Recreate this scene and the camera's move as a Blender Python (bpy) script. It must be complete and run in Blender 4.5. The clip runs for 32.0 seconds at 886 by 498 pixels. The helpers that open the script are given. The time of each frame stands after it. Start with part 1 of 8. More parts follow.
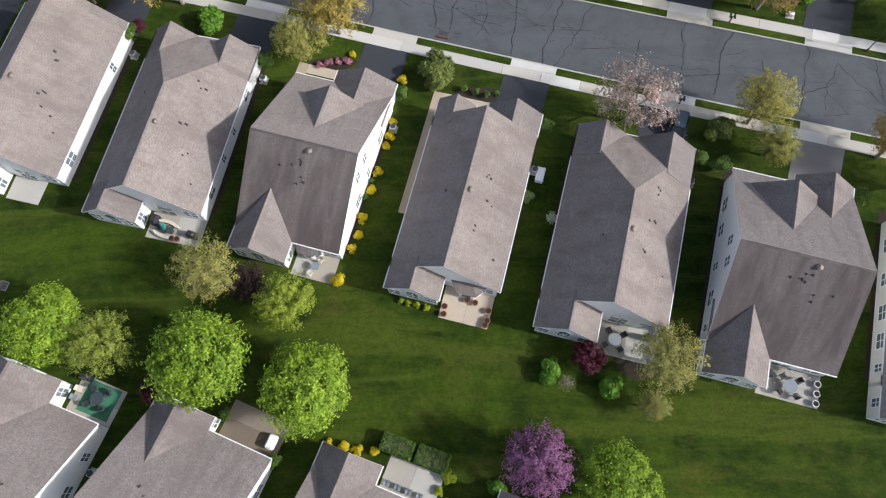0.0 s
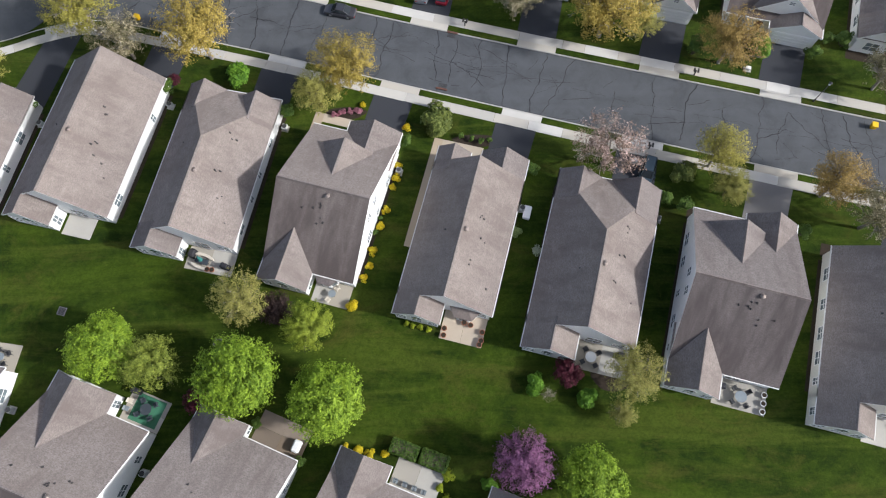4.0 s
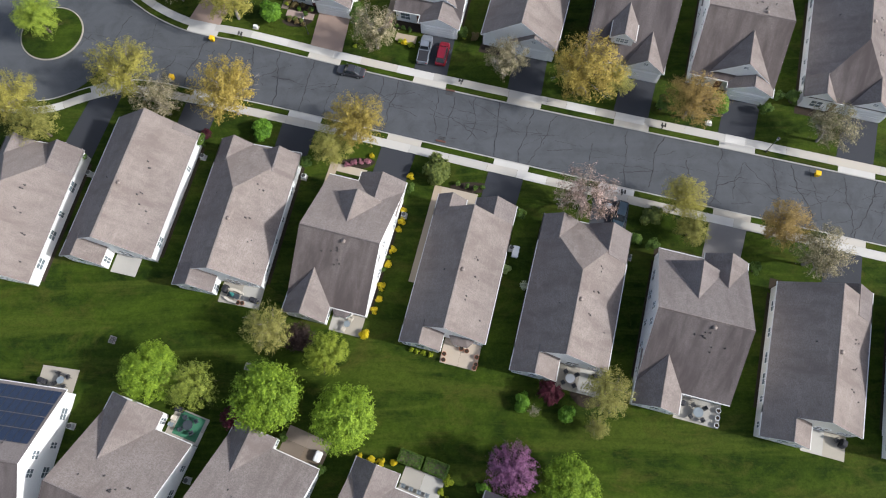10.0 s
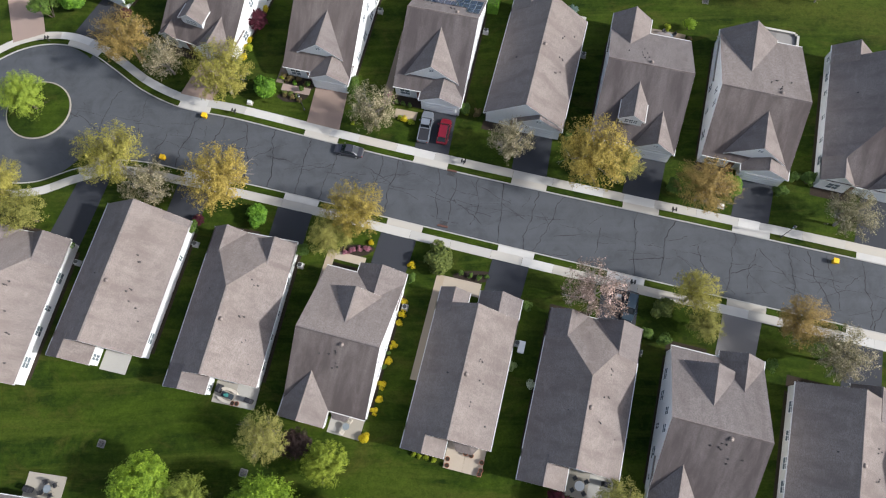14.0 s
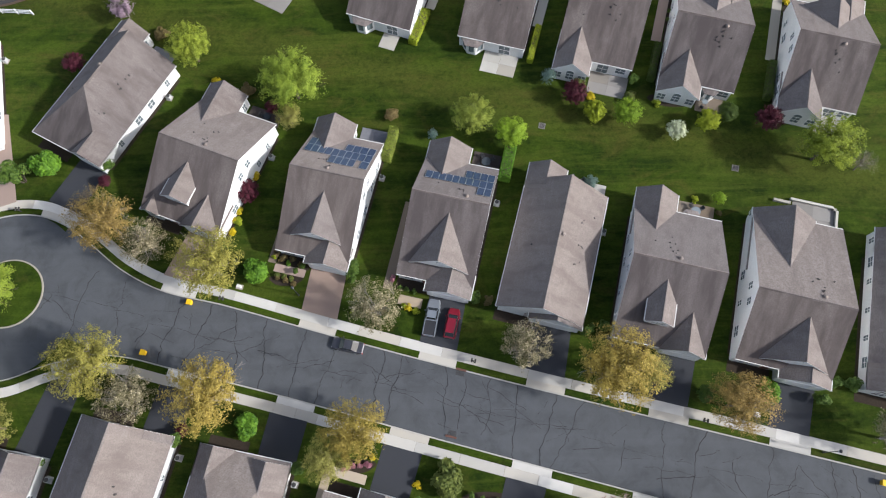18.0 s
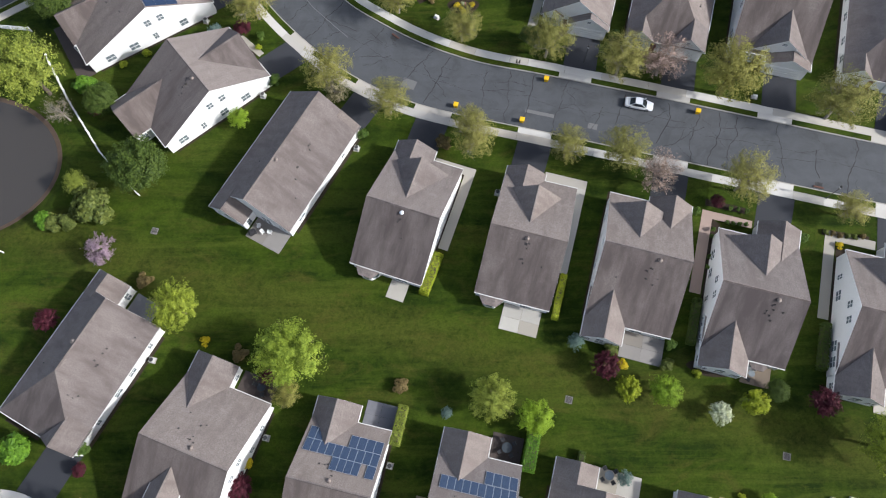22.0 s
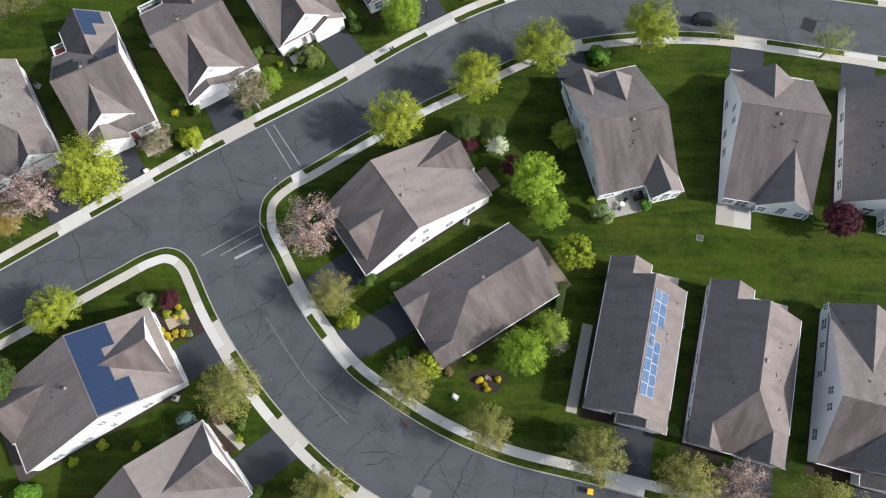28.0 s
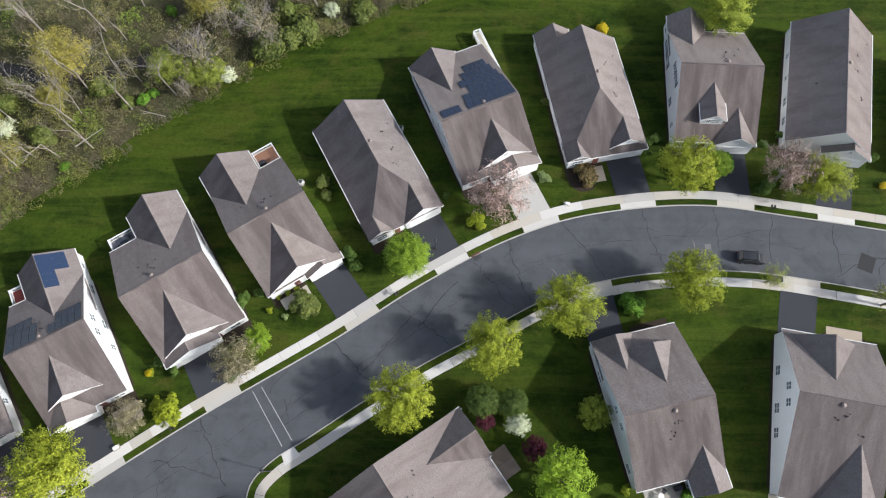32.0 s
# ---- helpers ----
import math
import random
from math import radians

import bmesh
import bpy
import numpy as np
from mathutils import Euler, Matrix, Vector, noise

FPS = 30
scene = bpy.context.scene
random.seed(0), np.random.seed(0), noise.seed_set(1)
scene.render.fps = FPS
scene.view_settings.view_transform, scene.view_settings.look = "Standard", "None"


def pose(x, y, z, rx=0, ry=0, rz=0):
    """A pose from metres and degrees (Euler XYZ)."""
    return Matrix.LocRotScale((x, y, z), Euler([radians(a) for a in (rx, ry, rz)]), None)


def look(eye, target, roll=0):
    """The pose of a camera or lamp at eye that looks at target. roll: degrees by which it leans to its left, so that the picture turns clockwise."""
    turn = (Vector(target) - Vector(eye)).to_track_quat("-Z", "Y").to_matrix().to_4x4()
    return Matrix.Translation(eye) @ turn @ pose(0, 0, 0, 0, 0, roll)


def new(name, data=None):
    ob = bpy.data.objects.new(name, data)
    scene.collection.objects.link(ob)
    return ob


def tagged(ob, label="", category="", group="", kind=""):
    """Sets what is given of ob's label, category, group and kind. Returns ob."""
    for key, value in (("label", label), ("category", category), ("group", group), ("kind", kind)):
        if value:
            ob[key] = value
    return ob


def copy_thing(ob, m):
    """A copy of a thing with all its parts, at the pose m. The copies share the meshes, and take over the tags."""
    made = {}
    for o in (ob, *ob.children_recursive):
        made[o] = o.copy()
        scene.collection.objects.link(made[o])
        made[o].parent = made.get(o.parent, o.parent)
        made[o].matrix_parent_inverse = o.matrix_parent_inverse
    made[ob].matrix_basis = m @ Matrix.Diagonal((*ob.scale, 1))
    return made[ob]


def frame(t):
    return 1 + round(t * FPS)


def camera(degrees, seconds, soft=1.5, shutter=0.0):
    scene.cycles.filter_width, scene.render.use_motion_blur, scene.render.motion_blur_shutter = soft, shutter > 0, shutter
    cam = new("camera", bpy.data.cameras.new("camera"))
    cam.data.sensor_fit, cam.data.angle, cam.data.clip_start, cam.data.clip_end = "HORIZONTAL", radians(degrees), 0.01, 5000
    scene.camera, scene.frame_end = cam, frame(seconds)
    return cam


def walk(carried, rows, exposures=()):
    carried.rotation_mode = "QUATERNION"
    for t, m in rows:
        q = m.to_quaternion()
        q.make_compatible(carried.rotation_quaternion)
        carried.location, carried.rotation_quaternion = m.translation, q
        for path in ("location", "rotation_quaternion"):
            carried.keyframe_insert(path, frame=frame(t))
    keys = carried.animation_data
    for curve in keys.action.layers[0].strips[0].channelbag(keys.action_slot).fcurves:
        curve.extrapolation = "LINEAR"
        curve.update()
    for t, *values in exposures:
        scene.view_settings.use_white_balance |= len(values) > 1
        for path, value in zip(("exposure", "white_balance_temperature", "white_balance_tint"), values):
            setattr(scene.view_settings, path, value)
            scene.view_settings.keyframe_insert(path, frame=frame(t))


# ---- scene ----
# The camera: a drone that climbs straight up over the back gardens, then flies ahead at a steady height.
cam = camera(67.5, 32.0, soft=1.15)
PATH = [
    (0.0, 1.446, 27.557, 65.717, 18.428, 1.178, 0.634),
    (1.0, 1.501, 27.592, 68.573, 18.395, 1.169, 0.597),
    (2.0, 1.547, 27.601, 71.346, 18.375, 1.164, 0.543),
    (3.0, 1.581, 27.58, 74.142, 18.384, 1.188, 0.487),
    (3.5, 1.634, 27.552, 75.512, 18.4, 1.207, 0.467),
    (5.5, 1.862, 27.393, 80.993, 18.495, 1.268, 0.418),
    (6.0, 1.902, 27.305, 82.384, 18.522, 1.273, 0.407),
    (7.0, 1.949, 27.296, 85.104, 18.551, 1.263, 0.37),
    (8.0, 1.937, 27.221, 87.878, 18.554, 1.235, 0.31),
    (8.5, 1.923, 27.191, 89.142, 18.553, 1.217, 0.281),
    (9.0, 1.891, 27.287, 89.88, 18.55, 1.199, 0.257),
    (9.5, 1.861, 27.571, 90.114, 18.541, 1.183, 0.235),
    (10.0, 1.831, 28.136, 90.1, 18.527, 1.17, 0.211),
    (10.5, 1.793, 28.978, 90.093, 18.507, 1.165, 0.177),
    (11.0, 1.755, 30.078, 90.141, 18.484, 1.169, 0.128),
    (12.0, 1.726, 33.006, 90.366, 18.441, 1.203, 0.031),
    (13.0, 1.648, 36.938, 90.523, 18.414, 1.24, -0.024),
    (14.0, 1.468, 41.883, 90.638, 18.399, 1.251, -0.075),
    (14.5, 1.359, 44.695, 90.677, 18.397, 1.241, -0.098),
    (16.5, 0.688, 58.465, 90.806, 18.42, 1.144, -0.189),
    (17.0, 0.5, 62.537, 90.89, 18.432, 1.109, -0.194),
    (18.0, 0.105, 71.356, 91.227, 18.438, 1.068, -0.181),
    (19.0, -0.28, 81.149, 91.962, 18.401, 1.079, -0.181),
    (20.0, -0.701, 91.443, 92.66, 18.348, 1.103, -0.165),
    (21.0, -1.214, 102.15, 93.152, 18.318, 1.114, -0.117),
    (22.0, -1.694, 112.645, 93.544, 18.317, 1.122, -0.063),
    (23.0, -2.207, 123.007, 93.599, 18.345, 1.121, -0.024),
    (24.0, -2.709, 133.393, 93.581, 18.386, 1.097, 0.025),
    (25.0, -3.24, 143.734, 93.638, 18.414, 1.05, 0.065),
    (25.5, -3.487, 148.955, 93.622, 18.418, 1.024, 0.071),
    (27.5, -4.489, 169.73, 93.773, 18.4, 0.916, 0.102),
    (28.0, -4.72, 174.944, 93.8, 18.384, 0.885, 0.113),
    (29.0, -5.227, 185.351, 93.96, 18.337, 0.808, 0.126),
    (30.0, -5.818, 195.745, 94.013, 18.288, 0.716, 0.126),
    (31.0, -6.41, 206.158, 94.039, 18.252, 0.628, 0.109),
    (32.0, -7.031, 216.525, 94.11, 18.227, 0.549, 0.082),
]
EXPOSURES = [(0.0, 0.47, 6350, 10), (32.0, 0.47, 6350, 10)]
walk(cam, [(t, pose(x, y, z, rx, ry, rz)) for t, x, y, z, rx, ry, rz in PATH], EXPOSURES)

# ---- light: low spring sun from the right, thin cloud ----
SUN_AZ, SUN_EL = -13.0, 32.5
world = bpy.data.worlds.new("sky")
scene.world = world
world.use_nodes = True
wt = world.node_tree
sky = wt.nodes.new("ShaderNodeTexSky")
sky.sky_type, sky.sun_disc = "NISHITA", False
sky.sun_elevation, sky.sun_rotation = radians(SUN_EL), radians(90 - SUN_AZ)
sky.air_density, sky.dust_density = 1.0, 2.5
haze = wt.nodes.new("ShaderNodeHueSaturation")
haze.inputs["Saturation"].default_value = 0.74  # thin cloud pales the blue
wt.links.new(sky.outputs[0], haze.inputs["Color"])
wt.links.new(haze.outputs[0], wt.nodes["Background"].inputs[0])
wt.nodes["Background"].inputs[1].default_value = 0.155
lamp = bpy.data.lights.new("sun", "SUN")
lamp.energy, lamp.angle, lamp.color = 3.9, radians(2.2), (1.0, 0.992, 0.98)
sun = new("sun", lamp)
sun.matrix_world = look((150 * math.cos(radians(SUN_AZ)), 150 + 150 * math.sin(radians(SUN_AZ)), 150 * math.tan(radians(SUN_EL))), (0, 150, 0))


# ---- materials ----
class Nodes:
    """A small builder for node materials."""

    def __init__(self, name, rough=0.8, metal=0.0, spec=0.3):
        self.m = bpy.data.materials.new(name)
        self.m.use_nodes = True
        self.t = self.m.node_tree
        self.b = self.t.nodes["Principled BSDF"]
        self.b.inputs["Roughness"].default_value = rough
        self.b.inputs["Metallic"].default_value = metal
        self.b.inputs["Specular IOR Level"].default_value = spec

    def add(self, kind, **kw):
        n = self.t.nodes.new(kind)
        for k, v in kw.items():
            if k == "op":
                n.operation = v
            else:
                n.inputs[k.replace("_", " ")].default_value = v
        return n

    def link(self, a, b):
        self.t.links.new(a, b)

    def coords(self, which="Object", scale=(1, 1, 1)):
        c = self.t.nodes.new("ShaderNodeTexCoord")
        mp = self.t.nodes.new("ShaderNodeMapping")
        mp.inputs["Scale"].default_value = scale
        self.link(c.outputs[which], mp.inputs[0])
        return mp.outputs[0]

    def world(self, scale=(1, 1, 1)):
        c = self.t.nodes.new("ShaderNodeNewGeometry")
        mp = self.t.nodes.new("ShaderNodeMapping")
        mp.inputs["Scale"].default_value = scale
        self.link(c.outputs["Position"], mp.inputs[0])
        return mp.outputs[0]

    def noise(self, vec, scale, detail=3.0, rough=0.55, dist=0.0):
        n = self.t.nodes.new("ShaderNodeTexNoise")
        n.inputs["Scale"].default_value, n.inputs["Detail"].default_value = scale, detail
        n.inputs["Roughness"].default_value, n.inputs["Distortion"].default_value = rough, dist
        self.link(vec, n.inputs["Vector"])
        return n.outputs[0]

    def ramp(self, fac, stops):
        r = self.t.nodes.new("ShaderNodeValToRGB")
        e = r.color_ramp.elements
        while len(e) < len(stops):
            e.new(0.5)
        for k, (p, c) in zip(e, stops):
            k.position, k.color = p, (*c, 1) if len(c) == 3 else c
        self.link(fac, r.inputs[0])
        return r.outputs[0]

    def mix(self, fac, a, b, blend="MIX"):
        n = self.t.nodes.new("ShaderNodeMix")
        n.data_type, n.blend_type = "RGBA", blend
        for v, s in ((fac, n.inputs[0]), (a, n.inputs[6]), (b, n.inputs[7])):
            if isinstance(v, (int, float)):
                s.default_value = v
            elif isinstance(v, tuple):
                s.default_value = (*v, 1)
            else:
                self.link(v, s)
        return n.outputs[2]

    def math(self, op, a, b=0.0, clamp=False):
        n = self.t.nodes.new("ShaderNodeMath")
        n.operation, n.use_clamp = op, clamp
        for v, s in ((a, n.inputs[0]), (b, n.inputs[1])):
            if isinstance(v, (int, float)):
                s.default_value = v
            else:
                self.link(v, s)
        return n.outputs[0]

    def random(self):
        return self.t.nodes.new("ShaderNodeObjectInfo").outputs["Random"]

    def island(self):
        return self.t.nodes.new("ShaderNodeNewGeometry").outputs["Random Per Island"]

    def bump(self, height, strength=0.3, dist=0.02):
        n = self.t.nodes.new("ShaderNodeBump")
        n.inputs["Strength"].default_value, n.inputs["Distance"].default_value = strength, dist
        self.link(height, n.inputs["Height"])
        self.link(n.outputs[0], self.b.inputs["Normal"])

    def done(self, colour):
        if isinstance(colour, tuple):
            self.b.inputs["Base Color"].default_value = (*colour, 1)
        else:
            self.link(colour, self.b.inputs["Base Color"])
        return self.m


def shade(c, k):
    return tuple(v * k for v in c)


def plain(name, c, rough=0.7, metal=0.0, vary=0.12, scale=3.0, spec=0.3, bump=0.0):
    """A surface with grain and blotches at two scales."""
    n = Nodes(name, rough, metal, spec)
    v = n.coords("Object")
    big, fine = n.noise(v, scale, 4), n.noise(v, scale * 14, 2)
    col = n.mix(big, shade(c, 1 - vary), shade(c, 1 + vary))
    col = n.mix(n.math("MULTIPLY", fine, 0.35), col, shade(c, 0.8))
    if bump:
        n.bump(fine, bump, 0.01)
    return n.done(col)


def shingle_material():
    """Asphalt shingles: courses across the slope, tabs, rain streaks, and painted shade with streaks of growth on the
    slopes facing -y.
    """
    n = Nodes("asphalt_shingle", 0.92, 0.0, 0.15)
    tc = n.t.nodes.new("ShaderNodeTexCoord")
    pos, nor = n.t.nodes.new("ShaderNodeSeparateXYZ"), n.t.nodes.new("ShaderNodeSeparateXYZ")
    n.link(tc.outputs["Object"], pos.inputs[0])
    n.link(tc.outputs["Normal"], nor.inputs[0])
    side = n.math("GREATER_THAN", n.math("ABSOLUTE", nor.outputs[0]), n.math("ABSOLUTE", nor.outputs[1]))
    along = n.mix(side, pos.outputs[0], pos.outputs[1])
    cv = n.t.nodes.new("ShaderNodeCombineXYZ")
    n.link(along, cv.inputs[0])
    n.link(pos.outputs[2], cv.inputs[1])
    n.link(n.math("MULTIPLY", n.random(), 50.0), cv.inputs[2])

    def at(scale):
        mp = n.t.nodes.new("ShaderNodeMapping")
        mp.inputs["Scale"].default_value = scale
        n.link(cv.outputs[0], mp.inputs[0])
        return mp.outputs[0]

    tabs = n.noise(at((5.5, 17.0, 1)), 1.0, 2.0, 0.7)
    patches = n.noise(at((0.35, 0.7, 1)), 1.0, 4.0)
    streaks = n.noise(at((0.5, 0.22, 1)), 1.0, 5.0, 0.6, 0.3)
    grain = n.noise(tc.outputs["Object"], 22.0, 2.0)
    base = n.mix(n.ramp(tabs, [(0.34, (0, 0, 0)), (0.66, (1, 1, 1))]), (0.138, 0.121, 0.116), (0.276, 0.247, 0.237))
    base = n.mix(n.math("MULTIPLY", grain, 0.45), base, (0.17, 0.15, 0.14))
    base = n.mix(n.ramp(patches, [(0.3, (0, 0, 0)), (0.75, (0.5, 0.5, 0.5))]), base, (0.165, 0.144, 0.133))
    base = n.mix(n.ramp(streaks, [(0.48, (0, 0, 0)), (0.66, (0.6, 0.6, 0.6))]), base, (0.140, 0.118, 0.110))
    base = n.mix(n.ramp(n.noise(at((0.5, 2.2, 1)), 1.0, 5.0, 0.7), [(0.55, (0, 0, 0)), (0.75, (0.4, 0.4, 0.4))]), base, (0.31, 0.282, 0.27))
    base = n.mix(n.ramp(n.noise(at((0.9, 0.7, 1)), 1.0, 6.0, 0.75), [(0.50, (0, 0, 0)), (0.66, (0.45, 0.45, 0.45))]), base, (0.125, 0.108, 0.102))
    # shade painted into the slopes turned to -y of the plan, with growth in streaks that run down from the ridge
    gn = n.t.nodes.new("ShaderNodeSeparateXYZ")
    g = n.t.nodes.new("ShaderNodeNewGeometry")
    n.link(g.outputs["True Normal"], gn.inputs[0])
    facing_shade = n.math("MULTIPLY", n.math("MULTIPLY", gn.outputs[1], -2.2, True), n.math("ADD", n.ramp(streaks, [(0.30, (0.45, 0.45, 0.45)), (0.62, (1, 1, 1))]), 0.0))
    base = n.mix(n.math("MULTIPLY", facing_shade, 0.95), base, (0.074, 0.062, 0.061))
    tone = n.ramp(n.random(), [(0.0, (0.90, 0.89, 0.90)), (1.0, (1.10, 1.06, 1.02))])
    base = n.mix(1.0, base, tone, "MULTIPLY")
    course = n.t.nodes.new("ShaderNodeMath")
    course.operation = "FRACT"
    n.link(n.math("MULTIPLY", pos.outputs[2], 11.0), course.inputs[0])
    n.bump(n.math("ADD", course.outputs[0], n.math("MULTIPLY", tabs, 0.8)), 0.35, 0.02)
    return n.done(base)


def siding_material(name, c):
    """Horizontal vinyl boards, each with its lower lip and a lap shadow painted along it."""
    n = Nodes(name, 0.45, 0.0, 0.35)
    v = n.coords("Object")
    s = n.t.nodes.new("ShaderNodeSeparateXYZ")
    n.link(v, s.inputs[0])
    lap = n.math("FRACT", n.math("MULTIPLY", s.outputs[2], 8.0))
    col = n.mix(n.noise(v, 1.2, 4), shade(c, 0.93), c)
    # the lap's shadow line, painted into the lowest tenth of each board
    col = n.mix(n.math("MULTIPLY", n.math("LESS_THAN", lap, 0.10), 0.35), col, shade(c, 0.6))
    n.bump(n.math("SUBTRACT", 1.0, lap), 0.4, 0.02)
    return n.done(col)


def lawn_material():
    """Mown lawn: clumps, worn and yellowed patches, wheel stripes along the rows."""
    n = Nodes("lawn", 0.95, 0.0, 0.1)
    v = n.world()
    big = n.noise(n.world((0.07, 0.13, 1)), 1.0, 6.0, 0.7, 0.9)
    dry = n.noise(n.world((0.11, 0.22, 1)), 1.0, 6.0, 0.72, 1.2)
    mid = n.noise(v, 0.45, 5.0, 0.65)
    fine = n.noise(v, 4.0, 4.0, 0.75)
    mp = n.t.nodes.new("ShaderNodeMapping")
    mp.inputs["Rotation"].default_value, mp.inputs["Scale"].default_value = (0, 0, radians(13)), (0.035, 0.30, 1)
    n.link(v, mp.inputs[0])
    mow = n.noise(mp.outputs[0], 1.0, 5.0, 0.7, 0.6)
    tuft = n.noise(v, 1.3, 7.0, 0.8, 0.5)
    stripe = n.t.nodes.new("ShaderNodeMapping")
    stripe.inputs["Rotation"].default_value, stripe.inputs["Scale"].default_value = (0, 0, radians(14)), (0.045, 0.5, 1)
    n.link(v, stripe.inputs[0])
    swath = n.noise(stripe.outputs[0], 1.0, 4.0, 0.65, 0.6)
    col = n.mix(n.ramp(mid, [(0.32, (0, 0, 0)), (0.68, (1, 1, 1))]), (0.0071, 0.0169, 0.0017), (0.0286, 0.0504, 0.0046))
    col = n.mix(n.ramp(big, [(0.44, (0, 0, 0)), (0.62, (0.75, 0.75, 0.75))]), col, (0.0464, 0.0749, 0.0060))
    col = n.mix(n.ramp(mow, [(0.48, (0, 0, 0)), (0.60, (0.7, 0.7, 0.7))]), col, (0.0537, 0.0734, 0.0092))
    col = n.mix(n.ramp(swath, [(0.50, (0, 0, 0)), (0.66, (0.28, 0.28, 0.28))]), col, (0.0537, 0.0795, 0.0092))
    col = n.mix(n.ramp(swath, [(0.32, (0.35, 0.35, 0.35)), (0.48, (0, 0, 0))]), col, (0.0061, 0.0164, 0.0017))
    # the common strip between the second and third rows has yellowed
    place = n.t.nodes.new("ShaderNodeSeparateXYZ")
    n.link(v, place.inputs[0])
    off = n.math("ABSOLUTE", n.math("ADD", n.math("MULTIPLY", place.outputs[0], 0.27), n.math("SUBTRACT", place.outputs[1], 128.5)))
    strip = n.ramp(n.math("ADD", n.math("MULTIPLY", off, 0.08), n.math("MULTIPLY", mow, 0.5)), [(0.30, (0.55, 0.55, 0.55)), (0.66, (0, 0, 0))])
    col = n.mix(n.math("MULTIPLY", strip, n.ramp(tuft, [(0.34, (0.25, 0.25, 0.25)), (0.58, (0.9, 0.9, 0.9))])), col, (0.0751, 0.0765, 0.0147))
    col = n.mix(n.ramp(dry, [(0.52, (0, 0, 0)), (0.68, (0.6, 0.6, 0.6))]), col, (0.0661, 0.0627, 0.0127))
    col = n.mix(n.ramp(tuft, [(0.54, (0, 0, 0)), (0.70, (0.40, 0.40, 0.40))]), col, (0.0697, 0.0918, 0.0113))
    col = n.mix(n.ramp(tuft, [(0.30, (0.42, 0.42, 0.42)), (0.48, (0, 0, 0))]), col, (0.0048, 0.0135, 0.0017))
    col = n.mix(n.ramp(fine, [(0.38, (0.28, 0.28, 0.28)), (0.56, (0, 0, 0))]), col, (0.0048, 0.0124, 0.0017))
    n.bump(n.math("ADD", fine, n.noise(v, 15.0, 2.0)), 0.6, 0.06)
    return n.done(col)


def asphalt_material(name, c, marks=True):
    """Asphalt: even tone with faint wheel bands and grit."""
    n = Nodes(name, 0.88, 0.0, 0.25)
    v = n.world()
    big, mid, fine = n.noise(v, 0.07, 4, 0.55), n.noise(v, 0.9, 4), n.noise(v, 16.0, 3, 0.7)
    col = n.mix(big, shade(c, 0.84), shade(c, 1.16))
    col = n.mix(n.math("MULTIPLY", mid, 0.4), col, shade(c, 0.84))
    col = n.mix(n.ramp(fine, [(0.35, (0, 0, 0)), (0.7, (0.45, 0.45, 0.45))]), col, shade(c, 1.55))
    if marks:
        mp = n.t.nodes.new("ShaderNodeMapping")
        mp.inputs["Rotation"].default_value, mp.inputs["Scale"].default_value = (0, 0, radians(14)), (0.02, 0.55, 1)
        n.link(v, mp.inputs[0])
        band = n.noise(mp.outputs[0], 1.0, 3, 0.6)
        col = n.mix(n.ramp(band, [(0.40, (0.3, 0.3, 0.3)), (0.60, (0, 0, 0))]), col, shade(c, 0.78))
        worn = n.noise(v, 0.35, 6, 0.75, 0.4)
        col = n.mix(n.ramp(worn, [(0.56, (0, 0, 0)), (0.72, (0.3, 0.3, 0.3))]), col, shade(c, 1.4))
        blot = n.noise(v, 0.28, 7, 0.7, 0.6)
        col = n.mix(n.ramp(blot, [(0.34, (0.55, 0.55, 0.55)), (0.50, (0, 0, 0))]), col, shade(c, 0.66))
        col = n.mix(n.ramp(blot, [(0.52, (0, 0, 0)), (0.68, (0.4, 0.4, 0.4))]), col, shade(c, 1.35))
    n.bump(fine, 0.5, 0.01)
    return n.done(col)


def concrete_material(name, c, vary=0.25):
    """Concrete; each slab has a tone of its own."""
    n = Nodes(name, 0.85, 0.0, 0.25)
    v = n.world()
    tone = n.ramp(n.random(), [(0.0, shade(c, 1 - vary)), (0.42, tuple(a * b for a, b in zip(c, (0.88, 0.81, 0.70)))), (0.62, c), (1.0, shade(c, 1 + vary))])
    col = n.mix(n.math("MULTIPLY", n.noise(v, 0.8, 5), 0.5), tone, shade(c, 0.72))
    col = n.mix(n.math("MULTIPLY", n.noise(v, 9.0, 3), 0.3), col, shade(c, 0.6))
    n.bump(n.noise(v, 30.0, 2), 0.2, 0.005)
    return n.done(col)


